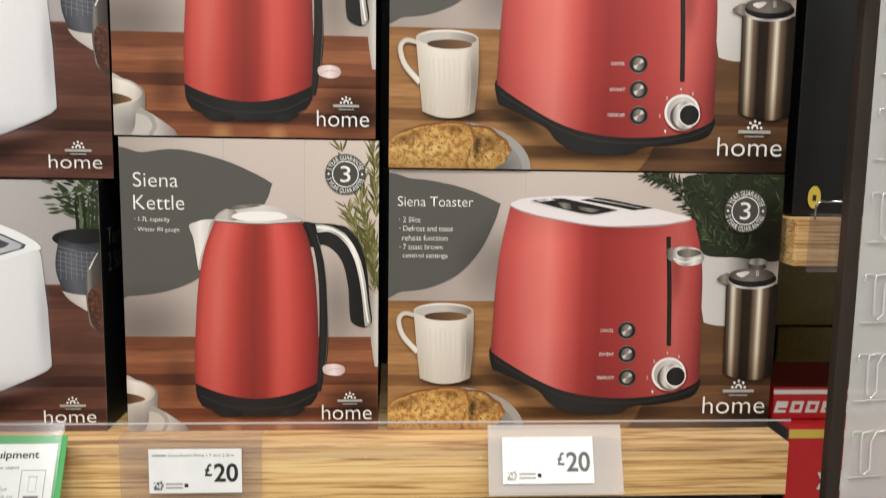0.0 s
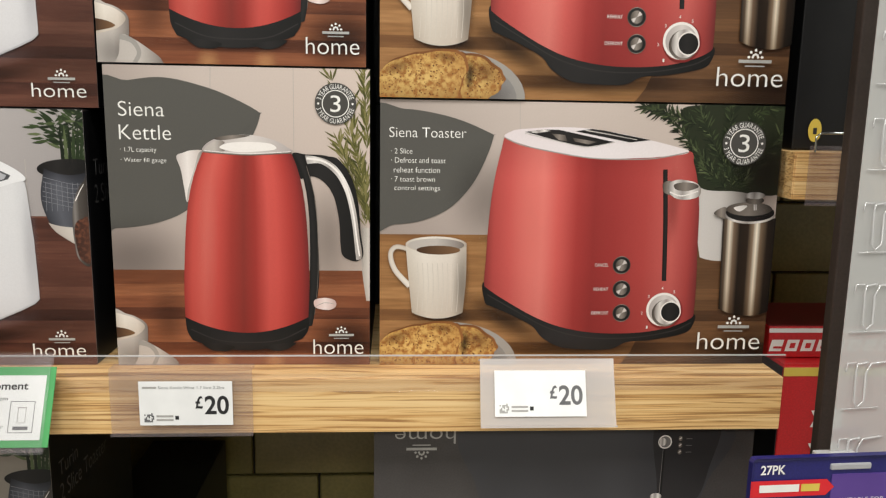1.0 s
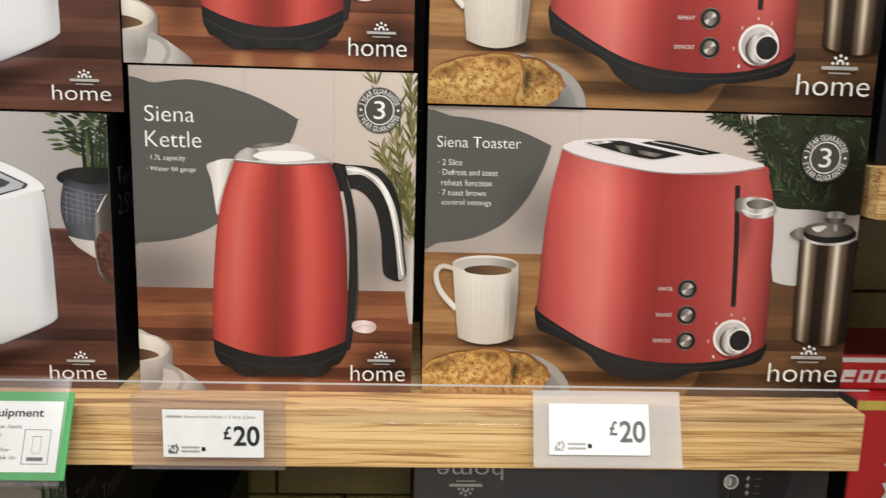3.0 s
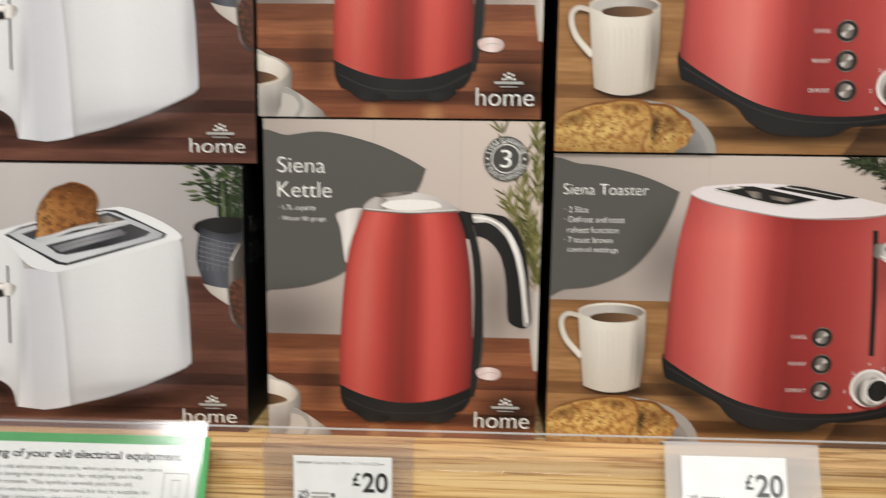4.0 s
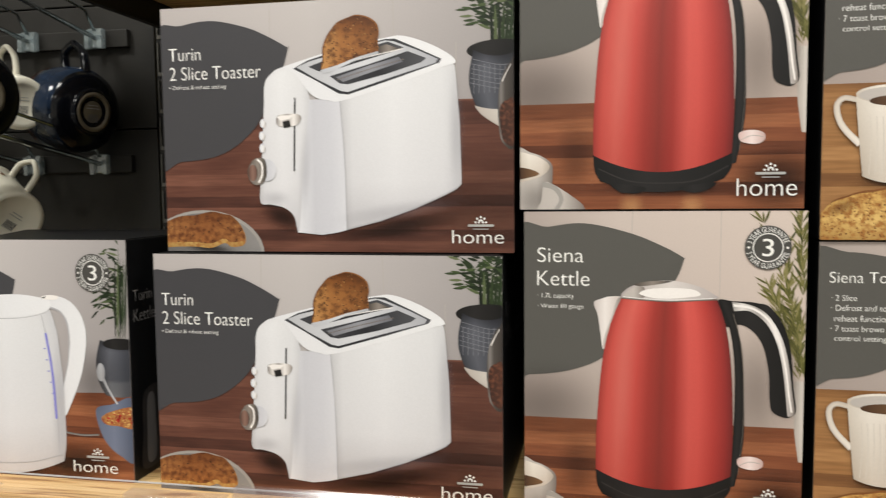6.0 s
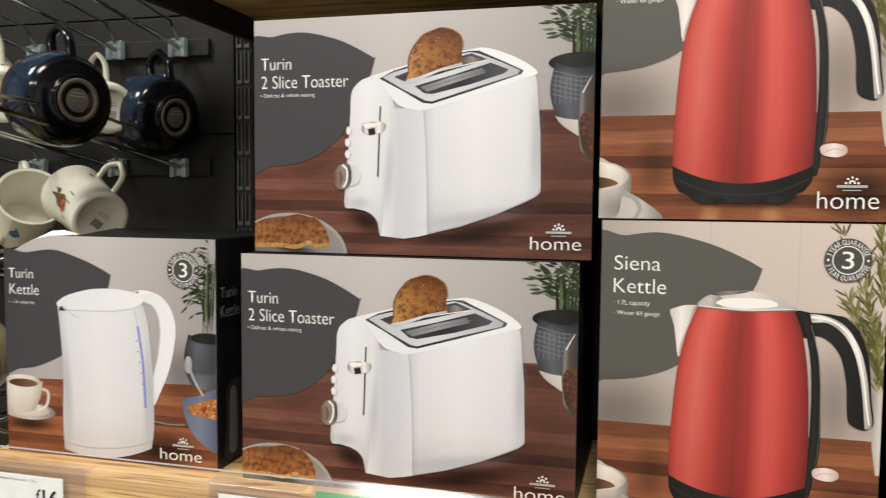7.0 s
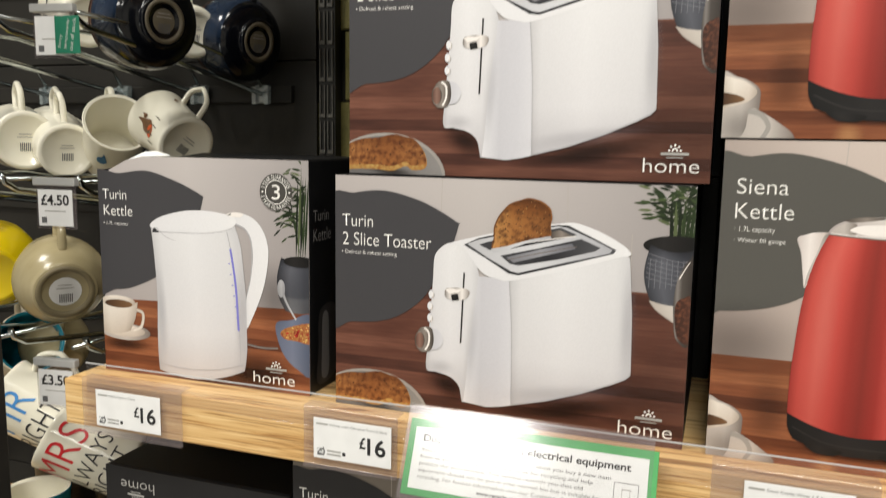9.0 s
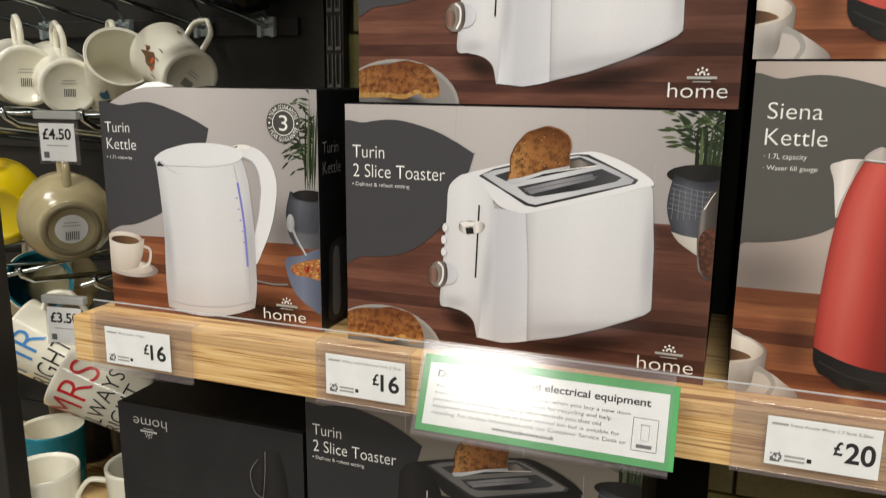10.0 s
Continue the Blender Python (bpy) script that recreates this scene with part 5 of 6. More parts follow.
# ---- white kettle box ----
def white_kettle_box(m):
    w, h = 230, 212
    t = carton("kettle_box", "printed carton with a white jug kettle picture and a crushed corner", w, h, 165, m, "kettle boxes", dent=0.014)
    cut = [(0, 0), (w, 0), (w, h), (54, h), (34, h - 4), (7, h - 17)]
    a = Artwork(front(t, w, h, INK_WALL_COOL, cut), w, h - 0.4)
    e0, e1 = 72.2, 79.6
    a.shape("table_picture", [(0, 0), (w, 0), (w, e1), (0, e0)], INK_WOOD_RED, False)
    items = []
    rnd = random.Random(23)
    for tx, tz in ((209.1, 190.1), (223.2, 207.8), (214.9, 166.5), (228.6, 190.6)):
        c0 = (221.5, 125.5)
        items.append((c0, (tx, tz), 1.3))
        for k in range(10):
            s = 0.5 + 0.5 * k / 9
            b0 = (c0[0] + (tx - c0[0]) * s, c0[1] + (tz - c0[1]) * s)
            aa, ln = radians(rnd.uniform(95, 215)), rnd.uniform(9, 15)
            mid = (b0[0] + ln * math.cos(aa), b0[1] + ln * math.sin(aa))
            items.append((b0, mid, 2.2))
            items.append((mid, (mid[0] + ln * 0.6 * math.cos(aa), mid[1] + ln * 0.6 * math.sin(aa) - 4), 1.9))
    a.blades("palm_picture", items, INK_GREEN_PALM)
    a.blades("palm_stem_picture", [((217.0 + i * 2.2, 121.3), (219.7 + i * 2.6, 197.5), 2.2) for i in range(5)], INK_GREEN_PALM)
    a.band("pot_picture", [(202.0, 125.4), (197.4, 106.7), (199.1, 89.2), (205.6, 77.0)], [(245.5, 127.9), (246.3, 109.9), (244.9, 92.6), (239.1, 79.8)], INK_POT_GREY, (5, 3))
    a.disc("pot_soil_picture", (221.4, 122.1), 17, 5, INK_BLACK)
    a.shape("bowl_picture", [(196.0, 64.5), (211.0, 68.8), (233.5, 72.8), (232.3, 20.6), (218.2, 23.2), (205.4, 33.3), (197.8, 48.1)], INK_BOWL)
    a.shape("granola_picture", [(200.4, 56.6), (210.8, 62.7), (233.3, 66.7), (232.9, 48.9), (216.1, 49.9), (204.8, 50.9)], INK_GRANOLA)
    a.crumb("granola_grain_picture", [(201, 56), (211, 62), (230, 66), (230, 49), (216, 50), (205, 51)], INK_TOAST_GOLD, 60, 2.6, 31)
    a.crumb("granola_fruit_picture", [(203, 55), (212, 60), (230, 63), (230, 50), (216, 51), (206, 52)], INK_FRUIT, 16, 4.0, 33)
    a.stroke("spoon_picture", [(200.6, 100.4), (206.9, 84.7), (216.6, 69.3)], 3.0, INK_SLOT_METAL, 1.5)
    a.disc("spoon_picture", (201.7, 97.0), 4, 8, INK_SLOT_METAL)
    a.shape("leaf_panel", [(-10, 189.3), (27.2, 195.5), (57.6, 198.7), (87.0, 191.2), (107.9, 183.2), (120.2, 177.0), (120.7, 176.0), (115.5, 159.3), (101.7, 134.2), (74.6, 103.9), (40.9, 87.1), (17.1, 82.2), (-10, 83.1)], INK_LEAF_DARK)
    a.words("Turin", (5.3, 179.9), (33.4, 170.4), TEXT_WHITE)
    a.words("Kettle", (5.9, 164.7), (39.9, 154.6), TEXT_WHITE)
    a.words("\u2022 1.7L capacity", (5.0, 148.7), (34.5, 144.9), TEXT_WHITE)
    a.soft("table_shade_picture", (174.3, 14.1), 50, 28, SOFT_SHADOW)
    a.soft("saucer_shadow_picture", (26.0, 28.3), 40, 9, SOFT_SHADOW)
    a.soft("wall_shade_picture", (194.6, 88.9), 30, 40, SOFT_SHADE)
    a.soft("kettle_shadow_picture", (118.9, 4.7), 62, 9, SOFT_SHADOW)
    a.disc("saucer_picture", (25.0, 40.6), 31, 8.5, INK_CUP_GREY)
    a.disc("saucer_well_picture", (23.7, 41.6), 26, 6.2, INK_CUP)
    a.stroke("cup_handle_picture", [(39.0, 63.5), (48.0, 60.4), (45.7, 47.5), (35.9, 42.7)], 3.2, INK_CUP)
    a.band("cup_picture", [(-5.3, 68.3), (-4.1, 51.5), (0.3, 39.5)], [(42.2, 70.9), (39.0, 55.2), (32.6, 42.4)], INK_CUP, (3, 3))
    a.disc("cup_rim_picture", (18.8, 70.1), 20.5, 6, INK_CUP)
    a.disc("coffee_picture", (19.3, 68.0), 16.5, 4, INK_COFFEE)
    a.stroke("cable_picture", [(163.5, 42.2), (181.2, 40.3), (197.6, 41.4)], 1.6, INK_PLATE)
    a.shape("kettle_handle_picture", [(149.0, 160.8), (162.0, 162.8), (174.0, 158.8), (183.0, 149.8), (188.0, 137.8), (189.0, 124.8), (186.0, 105.8), (181.0, 88.8), (172.0, 68.8), (165.0, 56.8), (163.0, 70.8), (165.0, 84.8), (170.0, 104.8), (173.0, 123.8), (171.0, 139.8), (165.0, 149.8), (154.0, 152.8)], INK_WHITE_C)
    a.stroke("handle_edge_picture", [(155.0, 152.8), (165.0, 148.8), (171.0, 138.8), (172.0, 123.8), (170.0, 103.8), (165.0, 84.8), (164.0, 71.8)], 1.6, INK_GREY_LINE, 0.6)
    a.band("kettle_picture", [(61.0, 145.8), (63.0, 128.8), (65.0, 102.8), (66.0, 74.8), (65.0, 44.8), (65.0, 23.8), (66.0, 6.8)], [(154.0, 151.8), (160.0, 133.8), (163.0, 106.8), (165.0, 81.8), (165.0, 56.8), (165.0, 33.8), (162.0, 15.8)], INK_WHITE_A, (0, 9))
    a.soft("kettle_shade_picture", (160.0, 70.8), 10, 62, SOFT_GREY)
    a.soft("kettle_shade_picture", (71.0, 62.8), 8, 62, SOFT_GREY, 3)
    a.shape("kettle_lid_picture", [(60.0, 146.8), (68.0, 153.8), (82.0, 158.8), (101.0, 162.8), (124.0, 163.8), (143.0, 161.8), (154.0, 158.8), (155.0, 152.8), (146.0, 147.8), (123.0, 143.8), (93.0, 142.8), (70.0, 142.8)], INK_WHITE_C)
    a.stroke("lid_edge_picture", [(61.0, 144.8), (73.0, 141.8), (93.0, 141.8), (123.0, 142.8), (146.0, 146.8), (155.0, 151.8)], 0.7, INK_GREY_LINE, 0.4)
    a.shape("spout_mark_picture", [(62.0, 140.8), (65.0, 145.8), (71.0, 140.8)], INK_SLOT, False)
    a.stroke("spout_fold_picture", [(67.0, 145.8), (77.0, 137.8), (89.0, 133.8)], 0.8, INK_GREY_LINE, 0.3)
    a.shape("kettle_button_picture", [(146.0, 161.8), (154.0, 163.8), (163.0, 162.8), (161.0, 159.8), (150.0, 159.8)], INK_HILITE)
    a.shape("kettle_button_side_picture", [(146.0, 160.8), (151.0, 162.8), (150.0, 160.8)], INK_SLOT, False)
    a.stroke("gauge_picture", [(145.8, 145.5), (152.1, 116.5), (156.7, 75.7), (157.9, 23.0)], 0.7, INK_GREY_LINE)
    a.stroke("gauge_picture", [(149.2, 130.0), (154.1, 96.1), (156.3, 53.7)], 2.2, INK_GAUGE)
    for k in range(6):
        q = (146.7, 116.2)
        a.stroke("gauge_tick_picture", [(q[0] + k * 1.5, q[1] - k * 10), (q[0] + 2 + k * 1.5, q[1] - k * 10)], 1.0, INK_GAUGE)
    a.stroke("seam_picture", [(66.8, 13.4), (93.9, 10.7), (131.8, 13.7), (160.3, 21.7)], 0.6, INK_GREY_LINE)
    a.badge((197.8, 183.6), 16.5)
    a.logo((171.5, 17.5), (214.8, 7.3), TEXT_WHITE)
    side = pose(w / 1000 + 0.0008, 0, 0, 0, 0, 90)
    words_on("Turin", t, side, 0.007, 0.036, 0.158, 0.168, INK_PLATE)
    words_on("Kettle", t, side, 0.007, 0.040, 0.140, 0.151, INK_PLATE)
    bm = bmesh.new()
    bm.faces.new([bm.verts.new(side @ Vector((0.034 + q[0], 0, q[1]))) for q in spline([(-0.016, 0.075), (0.012, 0.078), (0.016, 0.05), (0.016, 0.012), (-0.02, 0.008), (-0.019, 0.04)], 6, True)])
    part("side_kettle_picture", bm, INK_BLACK_SHEEN, t)
    bm = bmesh.new()
    bm.faces.new([bm.verts.new(side @ Vector((0.036 + q[0], -0.0003, q[1]))) for q in spline([(-0.013, 0.070), (-0.003, 0.071), (-0.001, 0.045), (-0.002, 0.014), (-0.015, 0.013), (-0.015, 0.04)], 6, True)])
    part("side_kettle_light_picture", bm, INK_PLATE, t)
    bm = bmesh.new()
    H = h / 1000
    low = [bm.verts.new((x, 0.0004, z)) for x, z in ((0.028, H - 0.007), (0.040, H - 0.003), (0.054, H), (0.070, H + 0.0005))]
    top = [bm.verts.new((x, y, z)) for x, y, z in ((0.035, 0.010, H - 0.001), (0.046, 0.012, H + 0.004), (0.058, 0.014, H + 0.005), (0.074, 0.016, H + 0.001))]
    for i in range(3):
        bm.faces.new((low[i], low[i + 1], top[i + 1], top[i]))
    part("torn_flap", bm, PAPER, t, "bent pale card flap")
    return t


def dark_box(name, label, w, h, m, mark, face=None):
    """Charcoal back of a carton, standing on its head."""
    t = carton(name, label, w, h, 170, m, mat=BLACK_CARD)
    a = Artwork(front(t, w, h, face or DARK_CARD), w, h)
    (x0, z0), size = mark
    a.logo((x0, z0), (x0 + size, z0 - size * 0.26), TEXT_SILVER, True)
    return t, a


BLACK_GLOSS = surface("black_gloss_card", (29, 28, 30), (38, 37, 39), 20, 0.32, spec=0.4, grain=700)
lower = red_kettle_box(pose(0.0, 0.0, 1.0902))
copy_thing(lower, pose(-0.003, 0.001, 1.0902 + 0.2366, 0, 0, -0.3))
lower = red_toaster_box(pose(0.208, 0.0, 1.0902))
copy_thing(lower, pose(0.2075, -0.001, 1.0902 + 0.2146, 0, 0, 0.2))
lower = slice_toaster_box(pose(-0.311, 0.001, 1.0902))
copy_thing(lower, pose(-0.303, 0.012, 1.0902 + 0.2026, 0, 0, 0.2))
white_kettle_box(pose(-0.570, 0.006, 1.0902))
below = slice_toaster_box(pose(-0.349, -0.01, 0.8426), True)
copy_thing(below, pose(-0.349, -0.008, 0.6402))
t, a = dark_box("kettle_box", "charcoal kettle carton standing upside down under the shelf", 208, 212, pose(-0.561, -0.01, 0.786), ((18, 199), 40), BLACK_GLOSS)
a.band("dark_kettle_picture", [(166, 190), (164, 165), (160, 136)], [(184, 189), (190, 165), (192, 136)], INK_BLACK, (0, 3))
a.stroke("dark_handle_picture", [(166, 142), (157, 146), (153, 164), (162, 178)], 3.0, INK_BLACK)
a.stroke("dark_handle_sheen_picture", [(164, 140), (155, 145), (151, 164), (160, 179)], 0.7, INK_PLATE)
a.stroke("dark_kettle_sheen_picture", [(168, 188), (167, 165), (164, 138)], 0.9, INK_PLATE, 0.4)
a.stroke("dark_kettle_sheen_picture", [(164, 137), (176, 133), (191, 137)], 0.8, INK_PLATE)
a.stroke("carton_fold", [(0, 124), (150, 124.5), (206, 124)], 0.6, INK_BLACK)
carton("kettle_box", "plain black carton lying under the charcoal kettle carton", 206, 144, 200, pose(-0.557, -0.008, 0.6402))
t, a = dark_box("toaster_box", "charcoal toaster carton standing upside down under the shelf", 319, 205, pose(0.204, -0.01, 0.8402), ((17, 198), 50))
a.shape("dark_toaster_picture", [(84, 205), (84, 150), (104, 128), (190, 118), (262, 124), (282, 150), (290, 205)], INK_LEAF_DARK)
a.shape("dark_toaster_corner_picture", [(236, 205), (238, 150), (244, 122), (272, 132), (282, 160), (288, 205)], INK_DARK_PANEL)
a.stroke("dark_slot_picture", [(243, 184), (242.5, 160), (242, 132)], 1.5, INK_BLACK)
a.stroke("dark_slot_edge_picture", [(241.8, 180), (241.3, 160), (240.8, 134)], 0.4, INK_PLATE)
a.disc("dark_knob_picture", (243, 185), 5.8, 6.0, INK_PLATE)
a.disc("dark_knob_rim_picture", (243, 185), 5.8, 6.0, INK_HILITE, 0.82)
a.disc("dark_knob_face_picture", (241, 185), 3.2, 3.6, INK_CHROME)
a.disc("dark_lever_picture", (238, 136), 5, 3, INK_CHROME)
for k in range(3):
    a.disc("dark_button_picture", (256, 176 + 6 * k), 2.0, 2.2, INK_CHROME_DARK)
    a.stroke("dark_button_glint_picture", [(255, 175.4 + 6 * k), (257, 176.8 + 6 * k)], 0.8, INK_HILITE)
    a.stroke("dark_button_mark", [(261, 175.8 + 6 * k), (266, 175.8 + 6 * k)], 0.6, INK_PLATE)
carton("toaster_box", "plain black carton under the charcoal toaster carton", 319, 199, 190, pose(0.204, -0.008, 0.6402))
# Black cartons added to darken the gaps; the last fills a dark patch.
for bx, by, bz, bw, bh in ((-0.262, 0.20, 1.0902, 260, 200), (0.0, 0.20, 1.0902, 300, 210), (-0.262, 0.20, 1.2912, 260, 200), (0.0, 0.20, 1.3014, 300, 210), (-0.10, 0.22, 0.6402, 95, 215)):
    carton("gap_filler_box", "plain black carton added behind the front row to fill a dark gap", bw, bh, 170, pose(bx, by, bz), "stock boxes")


# ---- tickets, sign and clear strips on the shelf edge ----
def ticket(x0, x1, px0, px1, price, title, tilt=0.0, z=1.098, glare=False, title_w=0.8):
    """Clear ticket pocket clipped over the shelf edge with a printed price ticket."""
    t = thing("price_ticket", "white paper price ticket in a clear plastic holder", "price tag", pose((x0 + x1) / 2, -0.0362, z, -tilt, 0, 0), "price tickets")
    w = (x1 - x0) / 2
    bm = box_bm(-w, w, -0.0016, -0.0008, -0.050, 0.0, 0.0003, 1)
    add_box(bm, -w, w, -0.0045, -0.0008, -0.0515, -0.0498)
    add_box(bm, -w, w, -0.0012, 0.012, 0.0, 0.0010)
    part("holder", bm, HOLDER_GLARE if glare else HOLDER, t, "clear plastic holder with hazy or glare-white tint")
    q0, q1 = px0 - (x0 + x1) / 2, px1 - (x0 + x1) / 2
    part("paper", box_bm(q0, q1, -0.0026, -0.0020, -0.0432, -0.0082, 0.0001, 1), PAPER, t, "white printed paper")
    face = pose(0, -0.0028, 0)
    W = q1 - q0
    # Glare on the tilted ticket is put in as greyer ink.
    ink = TEXT_GREY if glare else TEXT_BLACK
    words_on(price[0], t, face, q0 + 0.60 * W, q0 + 0.68 * W, -0.0298, -0.0198, ink, "price")
    words_on(price[1:], t, face, q0 + 0.70 * W, q0 + (0.96 if price[1] == "2" else 0.93) * W, -0.0345, -0.0195, ink, "price")
    if title:
        bar_on(t, face, q0 + 0.04 * W, q0 + 0.19 * W, -0.0137, -0.0122, TEXT_SILVER)
        words_on(title, t, face, q0 + 0.21 * W, q0 + title_w * W, -0.0140, -0.0118, TEXT_GREY, "title")
    rnd = random.Random(5)
    for cell in range(49):
        if rnd.random() > 0.45:
            cx, cz = q0 + 0.05 * W + 0.00105 * (cell % 7), -0.0405 + 0.00105 * (cell // 7)
            bar_on(t, face, cx, cx + 0.0010, cz, cz + 0.0010, TEXT_SILVER if glare else TEXT_GREY)
    for k in range(2):
        bar_on(t, face, q0 + 0.18 * W, q0 + 0.36 * W, -0.0365 - 0.003 * k, -0.0350 - 0.003 * k, TEXT_SILVER)
    bar_on(t, face, q0 + 0.38 * W, q0 + 0.42 * W, -0.0385, -0.0355, TEXT_BLACK)
    return t


ticket(0.005, 0.112, 0.027, 0.097, "\u00a320", "Siena Kettle Wine 1.7 litre 2.2kw", title_w=0.92)
ticket(0.286, 0.391, 0.297, 0.368, "\u00a320", "", 21, 1.1055, True)
ticket(-0.559, -0.446, -0.542, -0.469, "\u00a316", "White kettle 1.7 litre", z=1.094, title_w=0.62)
ticket(-0.322, -0.236, -0.312, -0.241, "\u00a316", "White with Chrome Trim 2 Slice", z=1.098, title_w=0.95)

lip = thing("shelf_lip", "thin clear plastic lip standing along the shelf edge", "shelf lip")
part("lip_sheet", box_bm(-0.555, 0.530, -0.0356, -0.0350, 1.080, 1.1085, 0.0002, 1), CLEAR, lip)
part("lip_edge", box_bm(-0.555, 0.530, -0.0360, -0.0348, 1.1085, 1.1095), MOULDED_EDGE, lip)

sign = thing("recycling_sign", "white sign with green border in a clear tilted holder", "sign", pose(-0.2223, -0.0392, 1.1018, -25, 0, 0) @ Matrix.Scale(0.976, 4))
part("sign_card", box_bm(0.0, 0.196, -0.0012, -0.0004, -0.060, 0.0, 0.0003, 1), SIGN_GREEN, sign, "bright green border card")
part("sign_face", box_bm(0.0055, 0.1895, -0.0015, -0.0013, -0.0545, -0.0065), SIGN_PAPER, sign, "white printed sign paper")
GLOSS_SLEEVE = clear_plastic("glossy_sleeve", 0.01, (225, 225, 225), 0.08, 0.13)
bm = box_bm(-0.003, 0.1925, -0.0032, -0.0026, -0.064, 0.010, 0.0002, 1)
add_box(bm, -0.003, 0.1925, -0.0032, 0.004, 0.010, 0.0112)
add_box(bm, -0.003, 0.1925, -0.0032, 0.0, -0.0652, -0.064)
part("sleeve", bm, GLOSS_SLEEVE, sign, "clear glossy plastic sleeve")
part("sleeve_back", box_bm(-0.003, 0.1925, 0.0002, 0.0008, -0.0635, 0.0098), HOLDER, sign)
face = pose(0, -0.0017, 0)
words_on("Disposing of your old electrical equipment", sign, face, 0.013, 0.177, -0.0190, -0.0115, TEXT_BLACK, "heading")
for k, (line, x1) in enumerate((("You can return old electrical items here, when you buy a new item", 0.163), ("from us you can bring the old one to us for recycling and help", 0.150), ("protect the environment. This symbol reminds you that old", 0.143), ("equipment should not be put in your normal bin but is suitable for", 0.157), ("recycling. For further information visit our Customer Service Desk or", 0.162))):
    words_on(line, sign, face, 0.0125, x1, -0.0262 - 0.0052 * k, -0.0224 - 0.0052 * k, TEXT_BLACK)
words_on("www.recycle-more.co.uk", sign, face, 0.062, 0.110, -0.0525, -0.0487, TEXT_BLACK)
for x0, x1, z0, z1 in ((0.1655, 0.1835, -0.0262, -0.0258), (0.1655, 0.1835, -0.0492, -0.0488), (0.1655, 0.1659, -0.0492, -0.0258), (0.1831, 0.1835, -0.0492, -0.0258), (0.169, 0.180, -0.0470, -0.0445)):
    bar_on(sign, face, x0, x1, z0, z1, TEXT_GREY, "symbol_frame")
for x0, x1, z0, z1 in ((0.171, 0.178, -0.0310, -0.0303), (0.1715, 0.1719, -0.0415, -0.0305), (0.1772, 0.1776, -0.0415, -0.0305), (0.1722, 0.177, -0.0420, -0.0416)):
    bar_on(sign, face, x0, x1, z0, z1, TEXT_SILVER, "symbol_bin")


# ---- mugs ----
def lathe(profile, seg=40):
    bm = bmesh.new()
    rings = []
    for r, z in profile:
        rings.append([bm.verts.new((r * math.cos(a), r * math.sin(a), z)) for a in np.linspace(0, 2 * math.pi, seg, endpoint=False)] if r > 1e-6 else [bm.verts.new((0, 0, z))])
    for p, q in zip(rings, rings[1:]):
        for i in range(seg):
            j = (i + 1) % seg
            if len(p) == 1:
                bm.faces.new((p[0], q[j], q[i]))
            elif len(q) == 1:
                bm.faces.new((p[i], p[j], q[0]))
            else:
                bm.faces.new((p[i], p[j], q[j], q[i]))
    bmesh.ops.recalc_face_normals(bm, faces=bm.faces[:])
    for f in bm.faces:
        f.smooth = True
    return bm


def tube(path, radius, seg=10, flat=1.0, bm=None):
    """A bent rod along the path; flat squashes it across."""
    own = bm is None
    bm = bm or bmesh.new()
    pts = [Vector(p) for p in path]
    rings, side = [], None
    for i, p in enumerate(pts):
        d = (pts[min(i + 1, len(pts) - 1)] - pts[max(i - 1, 0)]).normalized()
        if side is None:
            side = d.orthogonal().normalized() if abs(d.y) > 0.9 else d.cross(Vector((0, 1, 0))).normalized()
        side = (side - d * side.dot(d)).normalized()
        up = d.cross(side)
        rings.append([bm.verts.new(p + side * radius * flat * math.cos(a) + up * radius * math.sin(a)) for a in np.linspace(0, 2 * math.pi, seg, endpoint=False)])
    for p, q in zip(rings, rings[1:]):
        for i in range(seg):
            f = bm.faces.new((p[i], p[(i + 1) % seg], q[(i + 1) % seg], q[i]))
            f.smooth = True
    for r in (rings[0], rings[-1]):
        bm.faces.new(r)
    bmesh.ops.recalc_face_normals(bm, faces=bm.faces[:])
    return bm


def hang(base, normal, roll=0.0):
    """Pose of a mug whose foot centre is at base and whose foot faces along normal, handle upward."""
    a = -Vector(normal).normalized()
    h = Vector((0, 0, 1)) - a * a.z
    h.normalize()
    m = Matrix((h, a.cross(h), a)).transposed().to_4x4()
    return Matrix.Translation(base) @ m @ pose(0, 0, 0, 0, 0, roll)


SHAPES = {
    "straight": [(0.030, 0.0), (0.034, 0.001), (0.0375, 0.006), (0.039, 0.03), (0.041, 0.07), (0.0425, 0.094)],
    "flared": [(0.035, 0.0), (0.0385, 0.001), (0.040, 0.006), (0.040, 0.03), (0.0412, 0.062), (0.0445, 0.090), (0.0455, 0.095)],
    "belly": [(0.033, 0.0), (0.0365, 0.0015), (0.039, 0.006), (0.048, 0.018), (0.0545, 0.036), (0.0545, 0.055), (0.049, 0.075), (0.0465, 0.088)],
    "bowl": [(0.026, 0.0), (0.030, 0.001), (0.031, 0.006), (0.046, 0.010), (0.055, 0.018), (0.0585, 0.030), (0.0585, 0.050), (0.056, 0.066), (0.0545, 0.074)],
}


